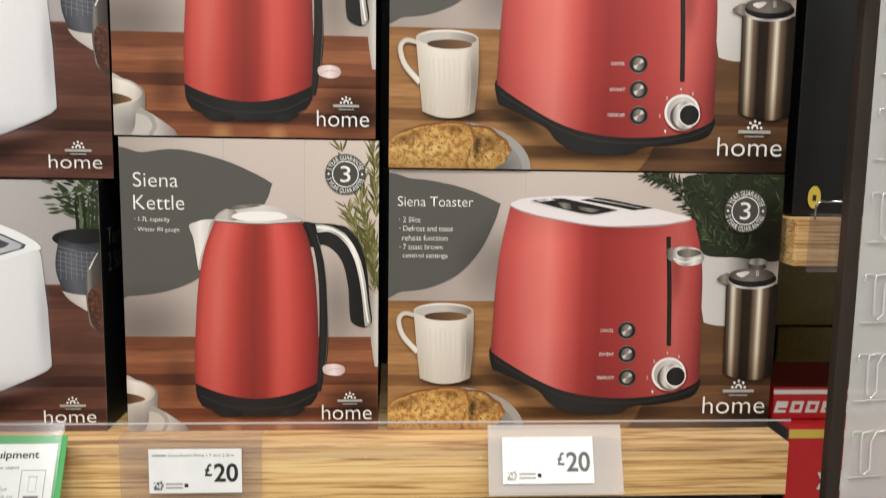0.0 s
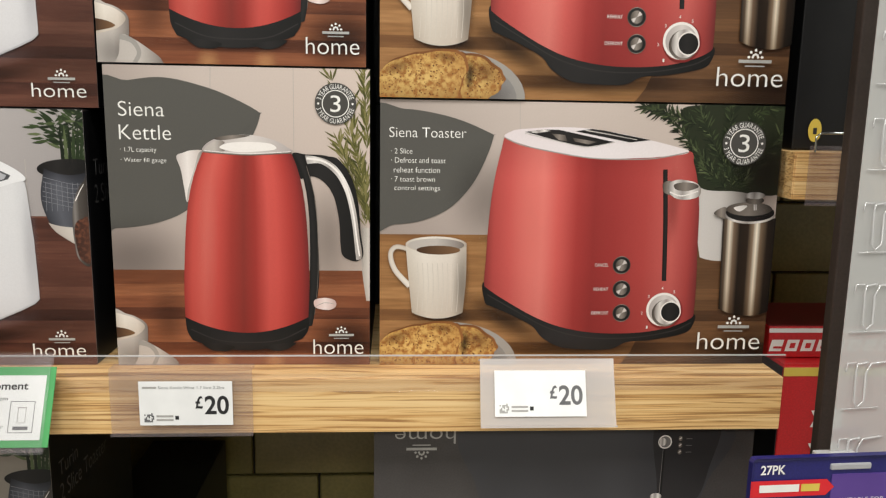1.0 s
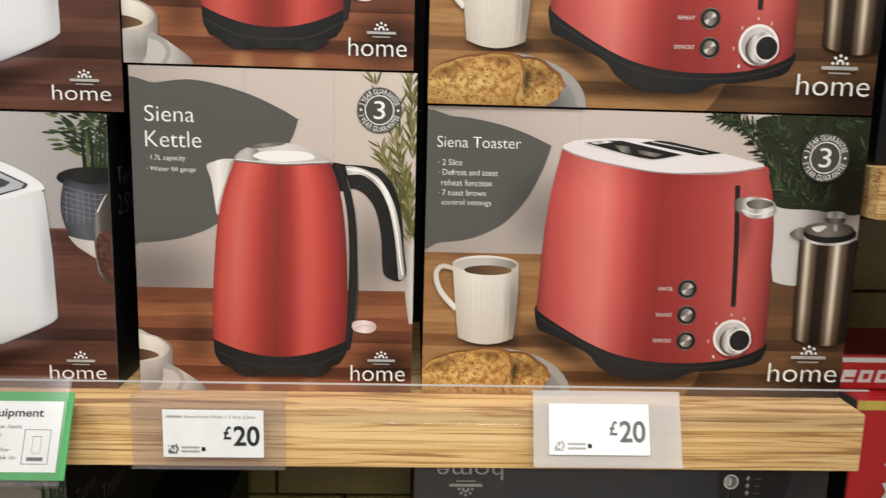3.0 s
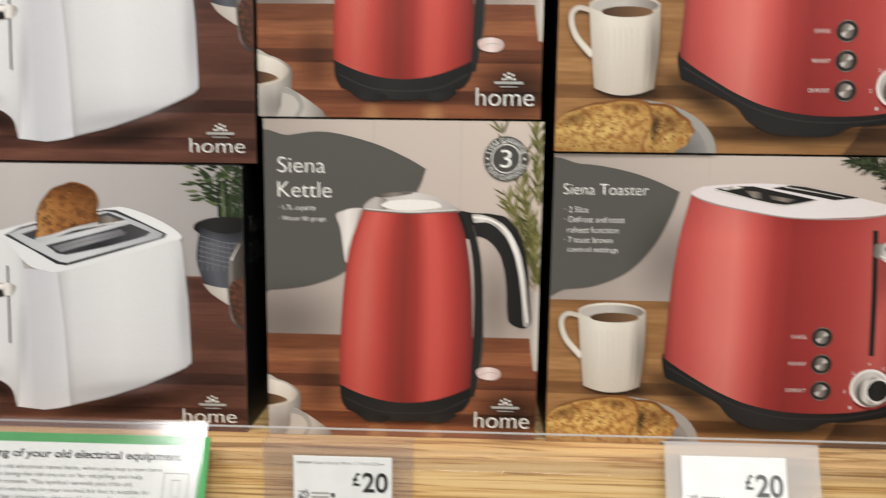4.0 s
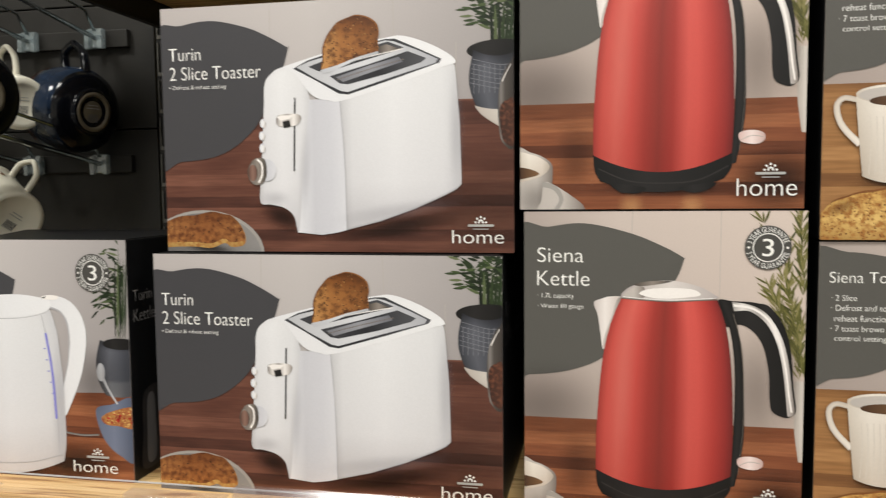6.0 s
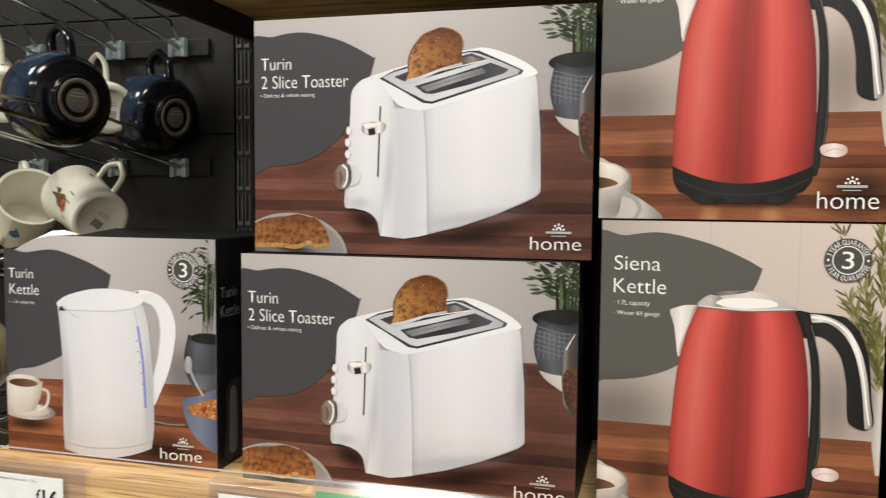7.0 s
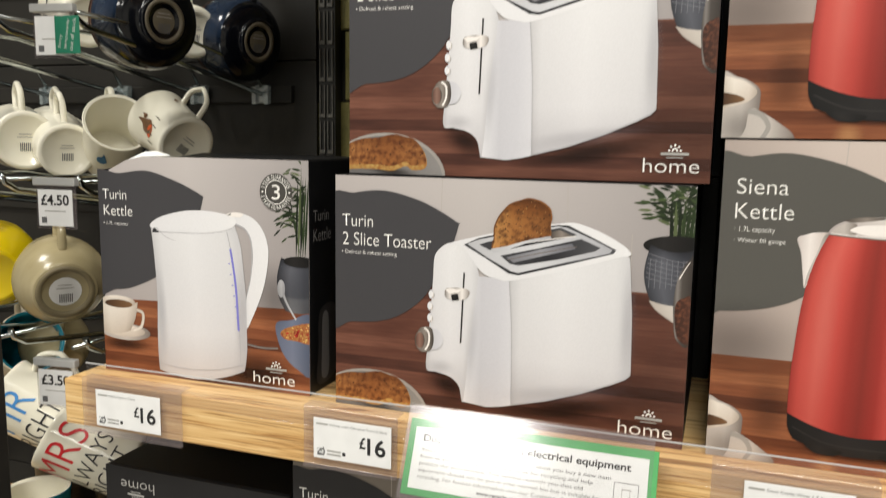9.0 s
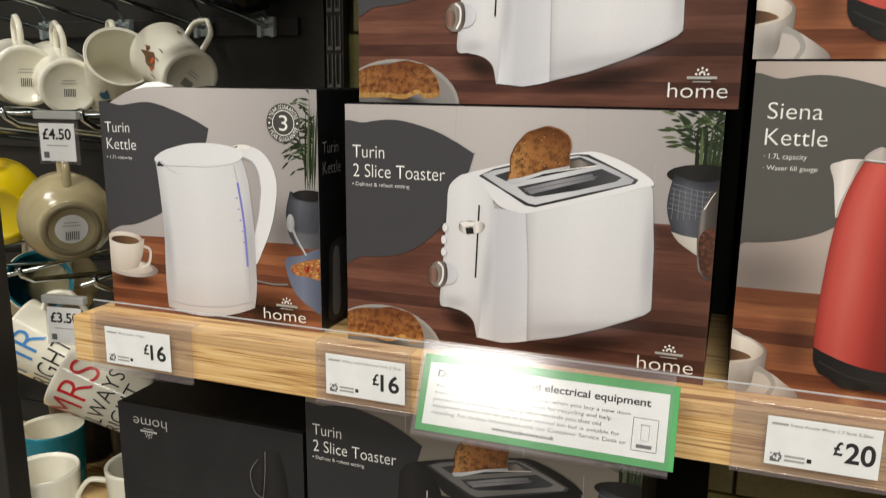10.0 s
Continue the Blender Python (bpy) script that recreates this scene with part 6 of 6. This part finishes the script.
def mug(m, shape, glaze, label, inner=None, foot=None, sticker=True, group="hanging mugs", grip=0.034):
    """Thrown cup: body with a real wall and hollow, recessed foot, loop handle, barcode sticker under it."""
    t = thing("mug", label, "mug", m, group)
    outer = SHAPES[shape]
    r0, top, rim = outer[0][0], outer[-1][1], outer[-1][0]
    s = [tuple(p) for p in spline(outer, 4)]
    part("mug_body", lathe([(0.0, 0.003), (r0 - 0.004, 0.003), (r0 - 0.002, 0.0)] + s + [(rim - 0.0012, top + 0.0012)]), glaze, t)
    inside = [(max(r - 0.0042, 0.004), max(z, 0.009)) for r, z in s if z > 0.004]
    part("mug_lining", lathe([(rim - 0.0012, top + 0.0012), (rim - 0.003, top - 0.0005)] + inside[::-1] + [(0.0, 0.009)]), inner or glaze, t)
    zt, zb = top * 0.80, top * 0.24

    def radius_at(z):
        return float(np.interp(z, [p[1] for p in s], [p[0] for p in s]))
    a, b = radius_at(zt) - 0.003, radius_at(zb) - 0.003
    path = spline([(a, 0, zt), (a + grip * 0.62, 0, zt + 0.004), (a + grip, 0, zt - 0.012), (a + grip, 0, (zt + zb) / 2 + 0.004), (a + grip * 0.66, 0, zb + 0.008), (b, 0, zb)], 6)
    thick = 0.0066 if shape == "bowl" else 0.0052 if shape == "belly" else 0.0044
    part("mug_handle", tube([tuple(p) for p in path], thick, 10, 0.72), inner if shape == "bowl" else glaze, t)
    if shape == "bowl":
        part("dark_base", lathe([(0.0, 0.0027), (r0 - 0.004, 0.0027), (r0 - 0.0022, -0.0004)] + [(p[0] + 0.0005, p[1] - 0.0003) for p in s if p[1] < 0.0165]), inner, t, "near-black glazed underside")
        part("brown_rim", lathe([(rim + 0.0014, top - 0.010), (rim + 0.0011, top - 0.004), (rim + 0.0008, top + 0.001), (rim - 0.001, top + 0.0016)]), RIM_BROWN, t, "rusty brown glazed rim")
    if foot:
        bm = lathe([(r0 * 1.02, 0.0022), (r0 * 1.02, -0.0006), (r0 * 0.82, -0.0006), (r0 * 0.80, 0.0022)])
        part("foot_ring", bm, foot, t, "paler unglazed foot ring")
        bm = bmesh.new()
        bmesh.ops.create_circle(bm, cap_ends=True, segments=28, radius=r0 * 0.56, matrix=Matrix.Translation((0, 0, 0.0024)))
        part("sticker", bm, PAPER if shape == "belly" else STONE_FOOT, t, "round sticker under the foot")
    if sticker:
        face = pose(0, 0, 0.0020) @ Matrix(((0, -1, 0, 0), (-1, 0, 0, 0), (0, 0, -1, 0), (0, 0, 0, 1))) @ pose(0, 0, 0, 90, 0, 0)
        for k in range(7):
            bar_on(t, face, -0.008 + k * 0.0023, -0.0068 + k * 0.0023, -0.014, -0.003, TEXT_GREY, "barcode_bar")
        for k in range(2):
            bar_on(t, face, -0.010 + k * 0.002, 0.010 - k * 0.002, 0.004 + 0.004 * k, 0.005 + 0.004 * k, TEXT_SILVER, "print_bar")
    return t


def wrap_words(t, text, shape, z0, z1, start, span, mat):
    """Hand-lettered words fired round the wall of a mug: letters stand towards the rim."""
    s = spline(SHAPES[shape], 4)
    bm = type_bm(text)
    bmesh.ops.subdivide_edges(bm, edges=[e for e in bm.edges if e.calc_length() > 0.15], cuts=2)
    lo = [min(v.co[k] for v in bm.verts) for k in (0, 1)]
    hi = [max(v.co[k] for v in bm.verts) for k in (0, 1)]
    for v in bm.verts:
        a = radians(start) + (v.co.x - lo[0]) / (hi[0] - lo[0]) * radians(span)
        z = z0 + (v.co.y - lo[1]) / (hi[1] - lo[1]) * (z1 - z0)
        r = float(np.interp(z, [p[1] for p in s], [p[0] for p in s])) + 0.0006
        v.co = (r * math.cos(a), r * math.sin(a), z)
    return part("painted_lettering", bm, mat, t)


def blot(t, shape, angle, z, size, mat, pts):
    """A small painted motif on the wall of a mug."""
    s = spline(SHAPES[shape], 4)
    bm = bmesh.new()
    vs = []
    for x, y in spline(pts, 4, True):
        zz = z + y * size
        r = float(np.interp(zz, [p[1] for p in s], [p[0] for p in s])) + 0.0007
        a = radians(angle) + x * size / r
        vs.append(bm.verts.new((r * math.cos(a), r * math.sin(a), zz)))
    bm.faces.new(vs)
    return part("painted_bird", bm, mat, t)


DARK_STONE = surface("dark_speckled_stoneware", (22, 21, 20), (58, 54, 48), 420, 0.4)
ROBIN_BROWN = surface("painted_brown", (96, 66, 44), (130, 96, 66), 200, 0.3)
ROBIN_RED = surface("painted_orange", (206, 84, 36), (222, 104, 50), 200, 0.3)
BIRD_BLUE = surface("painted_blue", (40, 96, 140), (90, 140, 170), 200, 0.3)
WING = [(-0.5, -0.6), (0.1, -0.9), (0.6, -0.3), (0.45, 0.4), (0.15, 1.5), (-0.05, 0.7), (-0.5, 0.2)]
BREAST = [(-0.6, -1.0), (0.1, -1.3), (0.7, -0.9), (0.4, -0.4), (-0.3, -0.45)]

# top row: large blue bowls, pale mugs behind
mug(hang((-0.605, 0.156, 1.450), (0.93, -0.32, -0.08)) @ Matrix.Scale(0.95, 4), "bowl", BLUE_GLAZE, "large glossy dark blue soup mug hanging by its handle", BLUE_DARK, STONE_FOOT, grip=0.034)
mug(hang((-0.596, 0.335, 1.448), (0.94, -0.27, -0.12)) @ Matrix.Scale(0.97, 4), "bowl", BLUE_GLAZE, "large glossy dark blue soup mug hanging by its handle", BLUE_DARK, STONE_FOOT, grip=0.034)
mug(hang((-0.657, 0.28, 1.455), (0.86, -0.45, -0.20)) @ Matrix.Scale(0.9, 4), "straight", CREAM_GLAZE, "cream china mug hanging behind the blue mugs")
t = mug(hang((-0.8, 0.25, 1.471), (0.80, -0.50, -0.32)), "straight", CREAM_GLAZE, "white china mug with black and red brush marks, hanging")
for k in range(44):
    blot(t, "straight", (k * 47) % 360, 0.020 + (k * 0.0171) % 0.062, 0.0045 + 0.002 * random_of(k), RED_INK if k % 6 == 2 else TEXT_BLACK, WING if k % 2 else BREAST)
t = mug(hang((-0.612, 0.200, 1.622), (0.85, -0.40, -0.10)), "straight", CREAM_GLAZE, "cream mug with orange flowers hanging high up", sticker=False)
for k, ang in enumerate((200, 225, 250)):
    blot(t, "straight", ang, 0.035 + 0.012 * k, 0.010, ROBIN_RED, BREAST)
mug(hang((-0.745, 0.200, 1.625), (0.85, -0.40, -0.10)), "straight", CREAM_GLAZE, "cream mug hanging high up", sticker=False)
# second row: cream china
mug(hang((-0.905, 0.235, 1.312), (0.80, -0.56, -0.06)) @ Matrix.Scale(1.02, 4), "flared", CREAM_GLAZE, "cream china mug hanging with its foot outward")
mug(hang((-0.850, 0.252, 1.298), (0.80, -0.55, -0.18)) @ Matrix.Scale(0.95, 4), "flared", CREAM_GLAZE, "cream china mug hanging with its foot outward")
mug(hang((-0.93, 0.330, 1.310), (0.80, -0.50, -0.10)), "flared", CREAM_GLAZE, "cream china mug hanging behind the others")
t = mug(hang((-0.846, 0.325, 1.290), (-0.66, 0.52, -0.50)), "flared", CREAM_GLAZE, "cream china mug with a blue bird, mouth turned outward")
for ang in (150, 210, 240):
    blot(t, "flared", ang, 0.055, 0.012, BIRD_BLUE, WING)
t = mug(hang((-0.642, 0.237, 1.310), (0.80, -0.42, -0.35), 35) @ Matrix.Scale(0.92, 4), "flared", CREAM_GLAZE, "cream china mug painted with a robin, hanging aslant")
for ang in (250, ):
    blot(t, "flared", ang, 0.046, 0.017, ROBIN_BROWN, WING)
    blot(t, "flared", ang - 6, 0.046, 0.014, ROBIN_RED, BREAST)
    blot(t, "flared", ang + 14, 0.060, 0.006, ROBIN_BROWN, WING)
    for k in range(4):
        blot(t, "flared", ang - 26 + 17 * k, 0.028 + 0.004 * (k % 2), 0.007, STONE_FOOT, [(-0.1, -1), (0.1, -1), (0.25, 0.2), (0.1, 1.2), (0.0, 0.2)])
blot(t, "flared", 335, 0.066, 0.005, ROBIN_BROWN, WING)
# third row: tan stoneware, yellow
mug(hang((-0.703, 0.091, 1.142), (0.76, -0.60, -0.20)) @ Matrix.Scale(0.94, 4), "belly", TAN_GLAZE, "glossy tan stoneware mug hanging under a price tag", None, TAN_DARK)
mug(hang((-0.660, 0.220, 1.150), (0.78, -0.56, -0.20)), "belly", TAN_GLAZE, "glossy tan stoneware mug hanging behind another", None, TAN_DARK)
mug(hang((-0.872, 0.140, 1.140), (0.60, -0.60, -0.20)), "belly", YELLOW_GLAZE, "bright yellow stoneware mug hanging by its handle", sticker=False)
# fourth row: lettered pair and mixed mugs
mug(hang((-0.923, 0.22, 1.012), (-0.70, 0.45, -0.35)), "straight", CREAM_GLAZE, "cream mug with a teal lining, mouth outward", TEAL_GLAZE, sticker=False)
mug(hang((-0.849, 0.22, 1.006), (0.62, -0.40, -0.55)) @ Matrix.Scale(0.85, 4), "belly", TAN_GLAZE, "tan stoneware mug hanging in a row", sticker=False)
mug(hang((-0.690, 0.270, 1.015), (0.75, -0.50, -0.20)), "belly", CREAM_GLAZE, "cream stoneware mug hanging in a row", sticker=False)
t = mug(hang((-0.728, 0.120, 0.965), (0.68, 0.31, -0.45)), "straight", CREAM_GLAZE, "white mug lettered in blue and black, hanging", sticker=False)
wrap_words(t, "MR", "straight", 0.052, 0.084, 232, 78, BLUE_INK)
wrap_words(t, "RIGHT", "straight", 0.020, 0.044, 220, 100, TEXT_BLACK)
t = mug(hang((-0.618, 0.090, 0.945), (0.68, 0.31, -0.40)), "straight", CREAM_GLAZE, "white mug lettered in red and black, hanging", sticker=False)
wrap_words(t, "MRS", "straight", 0.054, 0.086, 218, 100, RED_INK)
wrap_words(t, "ALWAYS", "straight", 0.030, 0.048, 208, 120, TEXT_BLACK)
wrap_words(t, "RIGHT", "straight", 0.008, 0.024, 222, 96, TEXT_BLACK)
# standing mugs on the low board
board = shelf("oak_shelf", -1.3, -0.585, -0.03, 0.225, 0.775, 0.812, "oak board on black brackets under the standing mugs")
for bx in (-1.2, -0.62):
    part("bracket", box_bm(bx - 0.006, bx + 0.006, 0.02, 0.407, 0.735, 0.775, 0.001), BLACK_STEEL, board, "black steel bracket")
mug(pose(-0.682, 0.000, 0.8125, 0, 0, 110) @ Matrix.Scale(0.9, 4), "straight", CREAM_GLAZE, "plain cream mug standing on the oak board", sticker=False, group="standing mugs")
mug(pose(-0.757, 0.085, 0.8125, 0, 0, 120) @ Matrix.Scale(0.9, 4), "straight", TEAL_GLAZE, "teal mug with a cream lining, standing", CREAM_GLAZE, sticker=False, group="standing mugs")
mug(pose(-0.592, 0.050, 0.8125, 0, 0, 215) @ Matrix.Scale(0.9, 4), "straight", CREAM_GLAZE, "cream mug standing with its handle outward", sticker=False, group="standing mugs")
mug(pose(-0.630, 0.150, 0.8125, 0, 0, 170) @ Matrix.Scale(0.9, 4), "straight", CREAM_GLAZE, "cream mug standing at the back", sticker=False, group="standing mugs")
for dx, dy, turn in ((-0.800, 0.178, 40), (-0.706, 0.182, 150)):
    mug(pose(dx, dy, 0.8125, 0, 0, turn), "straight", DARK_STONE, "dark speckled stoneware mug standing at the back", sticker=False, group="standing mugs")


# ---- wire hooks ----
def prong(x, z, tag=False):
    """Double wire prong on a clip: the lower wire carries mugs, the upper one a ticket."""
    t = thing("mug_hook", "chrome double wire hook carrying mugs on the dark panel", "hook", group="mug hooks")
    bm = box_bm(x - 0.011, x + 0.011, 0.389, 0.3975, z - 0.013, z + 0.013, 0.001)
    add_box(bm, x - 0.013, x - 0.007, 0.384, 0.390, z - 0.015, z + 0.010)
    add_box(bm, x + 0.007, x + 0.013, 0.384, 0.390, z - 0.015, z + 0.010)
    part("hook_clip", bm, CLIP_PLASTIC, t, "pale clear plastic clip")
    part("lower_wire", tube([(x, 0.388, z), (x, 0.2, z + 0.028), (x, 0.060, z + 0.049), (x, 0.045, z + 0.058), (x, 0.040, z + 0.068)], 0.0033, 8), CHROME, t)
    part("upper_wire", tube([(x, 0.388, z + 0.010), (x, 0.37, z + 0.034), (x, 0.20, z + 0.060), (x, 0.022, z + 0.062)], 0.0023, 8), CHROME, t)
    return t


for hz in (1.039, 1.211, 1.383, 1.555, 1.727):
    for hx in (-1.02, -0.873, -0.733, -0.628):
        prong(hx, hz)


def hook_tag(x, y, z, price, stock=False):
    """Ticket pocket at the end of a wire."""
    t = thing("hook_ticket", "small white price ticket on the end of a wire hook", "price tag", pose(x, y, z, 0, 0, 8), "hook tickets")
    bm = box_bm(-0.024, 0.024, -0.004, 0.004, -0.006, 0.002, 0.001)
    part("ticket_bar", bm, GREY_PLASTIC, t, "pale grey plastic top bar")
    part("holder", box_bm(-0.0225, 0.0225, -0.0012, 0.0012, -0.050, -0.006, 0.0003, 1), HOLDER, t)
    part("paper", box_bm(-0.0195, 0.0195, -0.0022, -0.0014, -0.047, -0.010), PAPER, t)
    face = pose(0, -0.0025, 0)
    if price:
        words_on(price, t, face, -0.016, 0.016, -0.026, -0.015, TEXT_BLACK, "price")
    bar_on(t, face, -0.016, -0.010, -0.044, -0.038, TEXT_GREY)
    bar_on(t, face, -0.012, 0.012, -0.032, -0.0312, TEXT_SILVER)
    if stock:
        part("stock_flag", box_bm(0.004, 0.031, -0.0042, -0.0034, -0.046, -0.010, 0.0002, 1), FLAG_GREEN, t, "dark green out-of-stock flag")
        f2 = pose(0.0175, -0.0045, -0.028, 0, -80, 0)
        for k, line in enumerate(("Sorry", "temporarily", "out of stock")):
            words_on(line, t, f2, -0.014, -0.014 + 0.0026 * len(line), 0.0045 - 0.0062 * k, 0.0085 - 0.0062 * k, TEXT_WHITE)
    return t


GREY_PLASTIC = surface("grey_plastic", (168, 168, 166), (184, 184, 182), 30, 0.3)
FLAG_GREEN = surface("flag_green", (26, 112, 86), (34, 124, 96), 40, 0.5)
hook_tag(-0.636, 0.019, 1.276, "\u00a34.50")
hook_tag(-0.628, 0.0, 1.094, "\u00a33.50")
hook_tag(-0.629, 0.02, 1.446, "", True)

# ---- the neighbouring bay ----
t = carton("boxed_appliance", "black carton with a small yellow sticker on the next shelf", 200, 260, 180, pose(0.545, 0.015, 1.2685))
bm = bmesh.new()
bmesh.ops.create_circle(bm, cap_ends=True, segments=28, radius=0.0075, matrix=pose(0.018, -0.0004, 0.016, 90, 0, 0) @ Matrix.Diagonal((0.75, 1.25, 1, 1)))
part("sticker", bm, YELLOW_CARD, t, "round yellow sticker")
bar_on(t, pose(0, -0.0008, 0), 0.0164, 0.0196, 0.013, 0.018, TEXT_BLACK)

tag = thing("price_ticket", "empty clear plastic ticket holder on the oak shelf end", "price tag", group="price tickets")
bm = box_bm(0.545, 0.60, -0.0145, -0.0135, 1.226, 1.273, 0.0003, 1)
add_box(bm, 0.545, 0.60, -0.0175, -0.0135, 1.226, 1.2275)
part("holder", bm, HOLDER, tag)
part("wire_loop", tube([(0.549, -0.0145, 1.268), (0.549, -0.0145, 1.280), (0.553, -0.0145, 1.283), (0.60, -0.0145, 1.283)], 0.0009, 6), CHROME, tag)

t = thing("grill_box", "bright red printed appliance carton on a low shelf", "box", pose(0.572, 0.045, 0.9002))
part("carton_body", box_bm(0, 0.34, 0, 0.20, 0, 0.172, 0.0012), RED_CARD, t)
part("lid_flap", box_bm(0.002, 0.338, 0.003, 0.198, 0.172, 0.1728), RED_CARD, t)
# Black panel added so the red side stays as dark as the gap.
part("side_panel", box_bm(-0.0007, 0.0, 0.001, 0.199, 0.001, 0.171), BLACK_GLOSS, t, "black panel added to darken the carton side")
face = pose(0, -0.0006, 0)
part("yellow_band", box_bm(0.0006, 0.339, -0.0006, 0.0, 0.163, 0.171), YELLOW_CARD, t)
for z0 in (0.012, 0.046, 0.080, 0.112):
    bm = bmesh.new()
    bm.faces.new([bm.verts.new(face @ Vector((x, 0, z))) for x, z in ((0.030, z0 + 0.002), (0.060, z0), (0.060, z0 + 0.020), (0.030, z0 + 0.018), (0.034, z0 + 0.010))])
    part("mark_shape", bm, TEXT_WHITE, t)
t = thing("grill_box", "red printed appliance carton lying on another red carton", "box", pose(0.566, 0.066, 1.0738))
part("carton_body", box_bm(0, 0.34, 0, 0.09, 0, 0.030, 0.0012), RED_CARD, t)
# Maroon print, deepened in colour because the top lies in shade.
part("top_panel", box_bm(0.001, 0.339, 0.002, 0.089, 0.030, 0.0306), MAROON_CARD, t, "maroon carton top, darkened for the shade there")
part("front_panel", box_bm(0.0006, 0.339, -0.0004, 0.0, 0.0045, 0.0235), RED_CARD, t, "red printed band")
part("white_band", box_bm(0.0004, 0.339, -0.0004, 0.0, 0.0242, 0.0282), PAPER, t)
for k in range(8):
    bm = bmesh.new()
    x0 = 0.001 + 0.0150 * k
    outer = [(x0, 0.0065), (x0 + 0.0115, 0.0065), (x0 + 0.0140, 0.0175), (x0 + 0.0025, 0.0175)]
    bm.faces.new([bm.verts.new((x, -0.0008, z)) for x, z in outer])
    mark = part("mark_shape", bm, TEXT_WHITE, t)
    bm = bmesh.new()
    cut = [(x0 + 0.0042, 0.0095), (x0 + 0.0092, 0.0095), (x0 + 0.0103, 0.0145), (x0 + 0.0053, 0.0145)] if k % 3 else [(x0 + 0.0038, 0.0092), (x0 + 0.0130, 0.0092), (x0 + 0.0134, 0.0112), (x0 + 0.0042, 0.0112)]
    bm.faces.new([bm.verts.new((x, -0.0010, z)) for x, z in cut])
    part("mark_gap", bm, RED_CARD, t)

# hanging strip of clear loops in front of the post, with blister cards on it
strip = thing("hanging_strip", "smoky clear plastic merchandising strip with punched loops", "display strip", pose(0.5325, -0.106, 0.0, 0, 0, 8))
part("strip_sheet", box_bm(0.0, 0.075, 0.0, 0.0008, 0.90, 1.50, 0.0002, 1), STRIP, strip)
part("strip_clip", box_bm(0.02, 0.05, 0.0008, 0.075, 1.47, 1.49, 0.001), BLACK_STEEL, strip)
for k in range(10):
    z = 1.035 + 0.0565 * k
    bm = tube([(0.012, -0.001, z + 0.034), (0.005, -0.0015, z + 0.034), (0.004, -0.002, z + 0.028)], 0.0005, 6)
    tube([(0.022, -0.001, z + 0.034), (0.013, -0.0016, z + 0.033), (0.012, -0.002, z + 0.028), (0.012, -0.003, z + 0.006), (0.015, -0.003, z + 0.002), (0.020, -0.003, z + 0.006), (0.020, -0.002, z + 0.026), (0.024, -0.0016, z + 0.033), (0.040, -0.001, z + 0.034)], 0.0007, 6, bm=bm)
    tube([(0.004, -0.001, z), (0.034, -0.001, z)], 0.0004, 6, bm=bm)
    part("loop", bm, MOULDED_EDGE, strip)

card = thing("blister_pack", "navy blister card of felt pads hanging on the clear strip", "blister pack", pose(0.4640, -0.128, 0.9095, 0, 0, 3))
part("backing_card", box_bm(0.0, 0.115, 0.0, 0.0008, 0.0, 0.156, 0.003, 2), NAVY_CARD, card)
part("purple_corner", box_bm(0.060, 0.114, -0.0006, 0.0, 0.100, 0.142), PURPLE_CARD, card)
bm = bmesh.new()
bm.faces.new([bm.verts.new((x, -0.0008, z)) for x, z in ((0.0005, 0.127), (0.056, 0.127), (0.062, 0.133), (0.056, 0.139), (0.0005, 0.139))])
part("red_arrow", bm, RED_INK, card)
face = pose(0, -0.0011, 0)
words_on("27PK", card, face, 0.007, 0.025, 0.1435, 0.1505, TEXT_WHITE)
bar_on(card, face, 0.007, 0.036, 0.1305, 0.1360, TEXT_WHITE)
bar_on(card, face, 0.0375, 0.051, 0.1305, 0.1360, YELLOW_CARD)
words_on("FELT PADS", card, face, 0.007, 0.060, 0.113, 0.124, TEXT_WHITE)
words_on("SUITABLE FOR", card, face, 0.066, 0.100, 0.121, 0.1245, TEXT_WHITE)
part("hang_tab", box_bm(0.058, 0.088, -0.0016, 0.0225, 0.1455, 0.1500, 0.001), MOULDED_EDGE, card)

# ---- wall tiles, last ----
tile_mesh = None
rows, cols = 16, 8
for r in range(rows):
    for c in range(cols):
        x = -0.510 + (c - (0.5 if r % 2 else 0.0)) * 0.179
        if x + 0.176 < -0.50 or x > 0.75:
            continue
        if tile_mesh is None:
            ob = part("tile", box_bm(0.0015, 0.1775, 0.0, 0.010, 0.0015, 0.0955, 0.0015, 1), TILE, wall_north)
            tile_mesh = ob.data
        else:
            ob = new("tile", tile_mesh)
            ob.parent = wall_north
        ob.location = (x, 0.4145, 0.404 + r * 0.097)
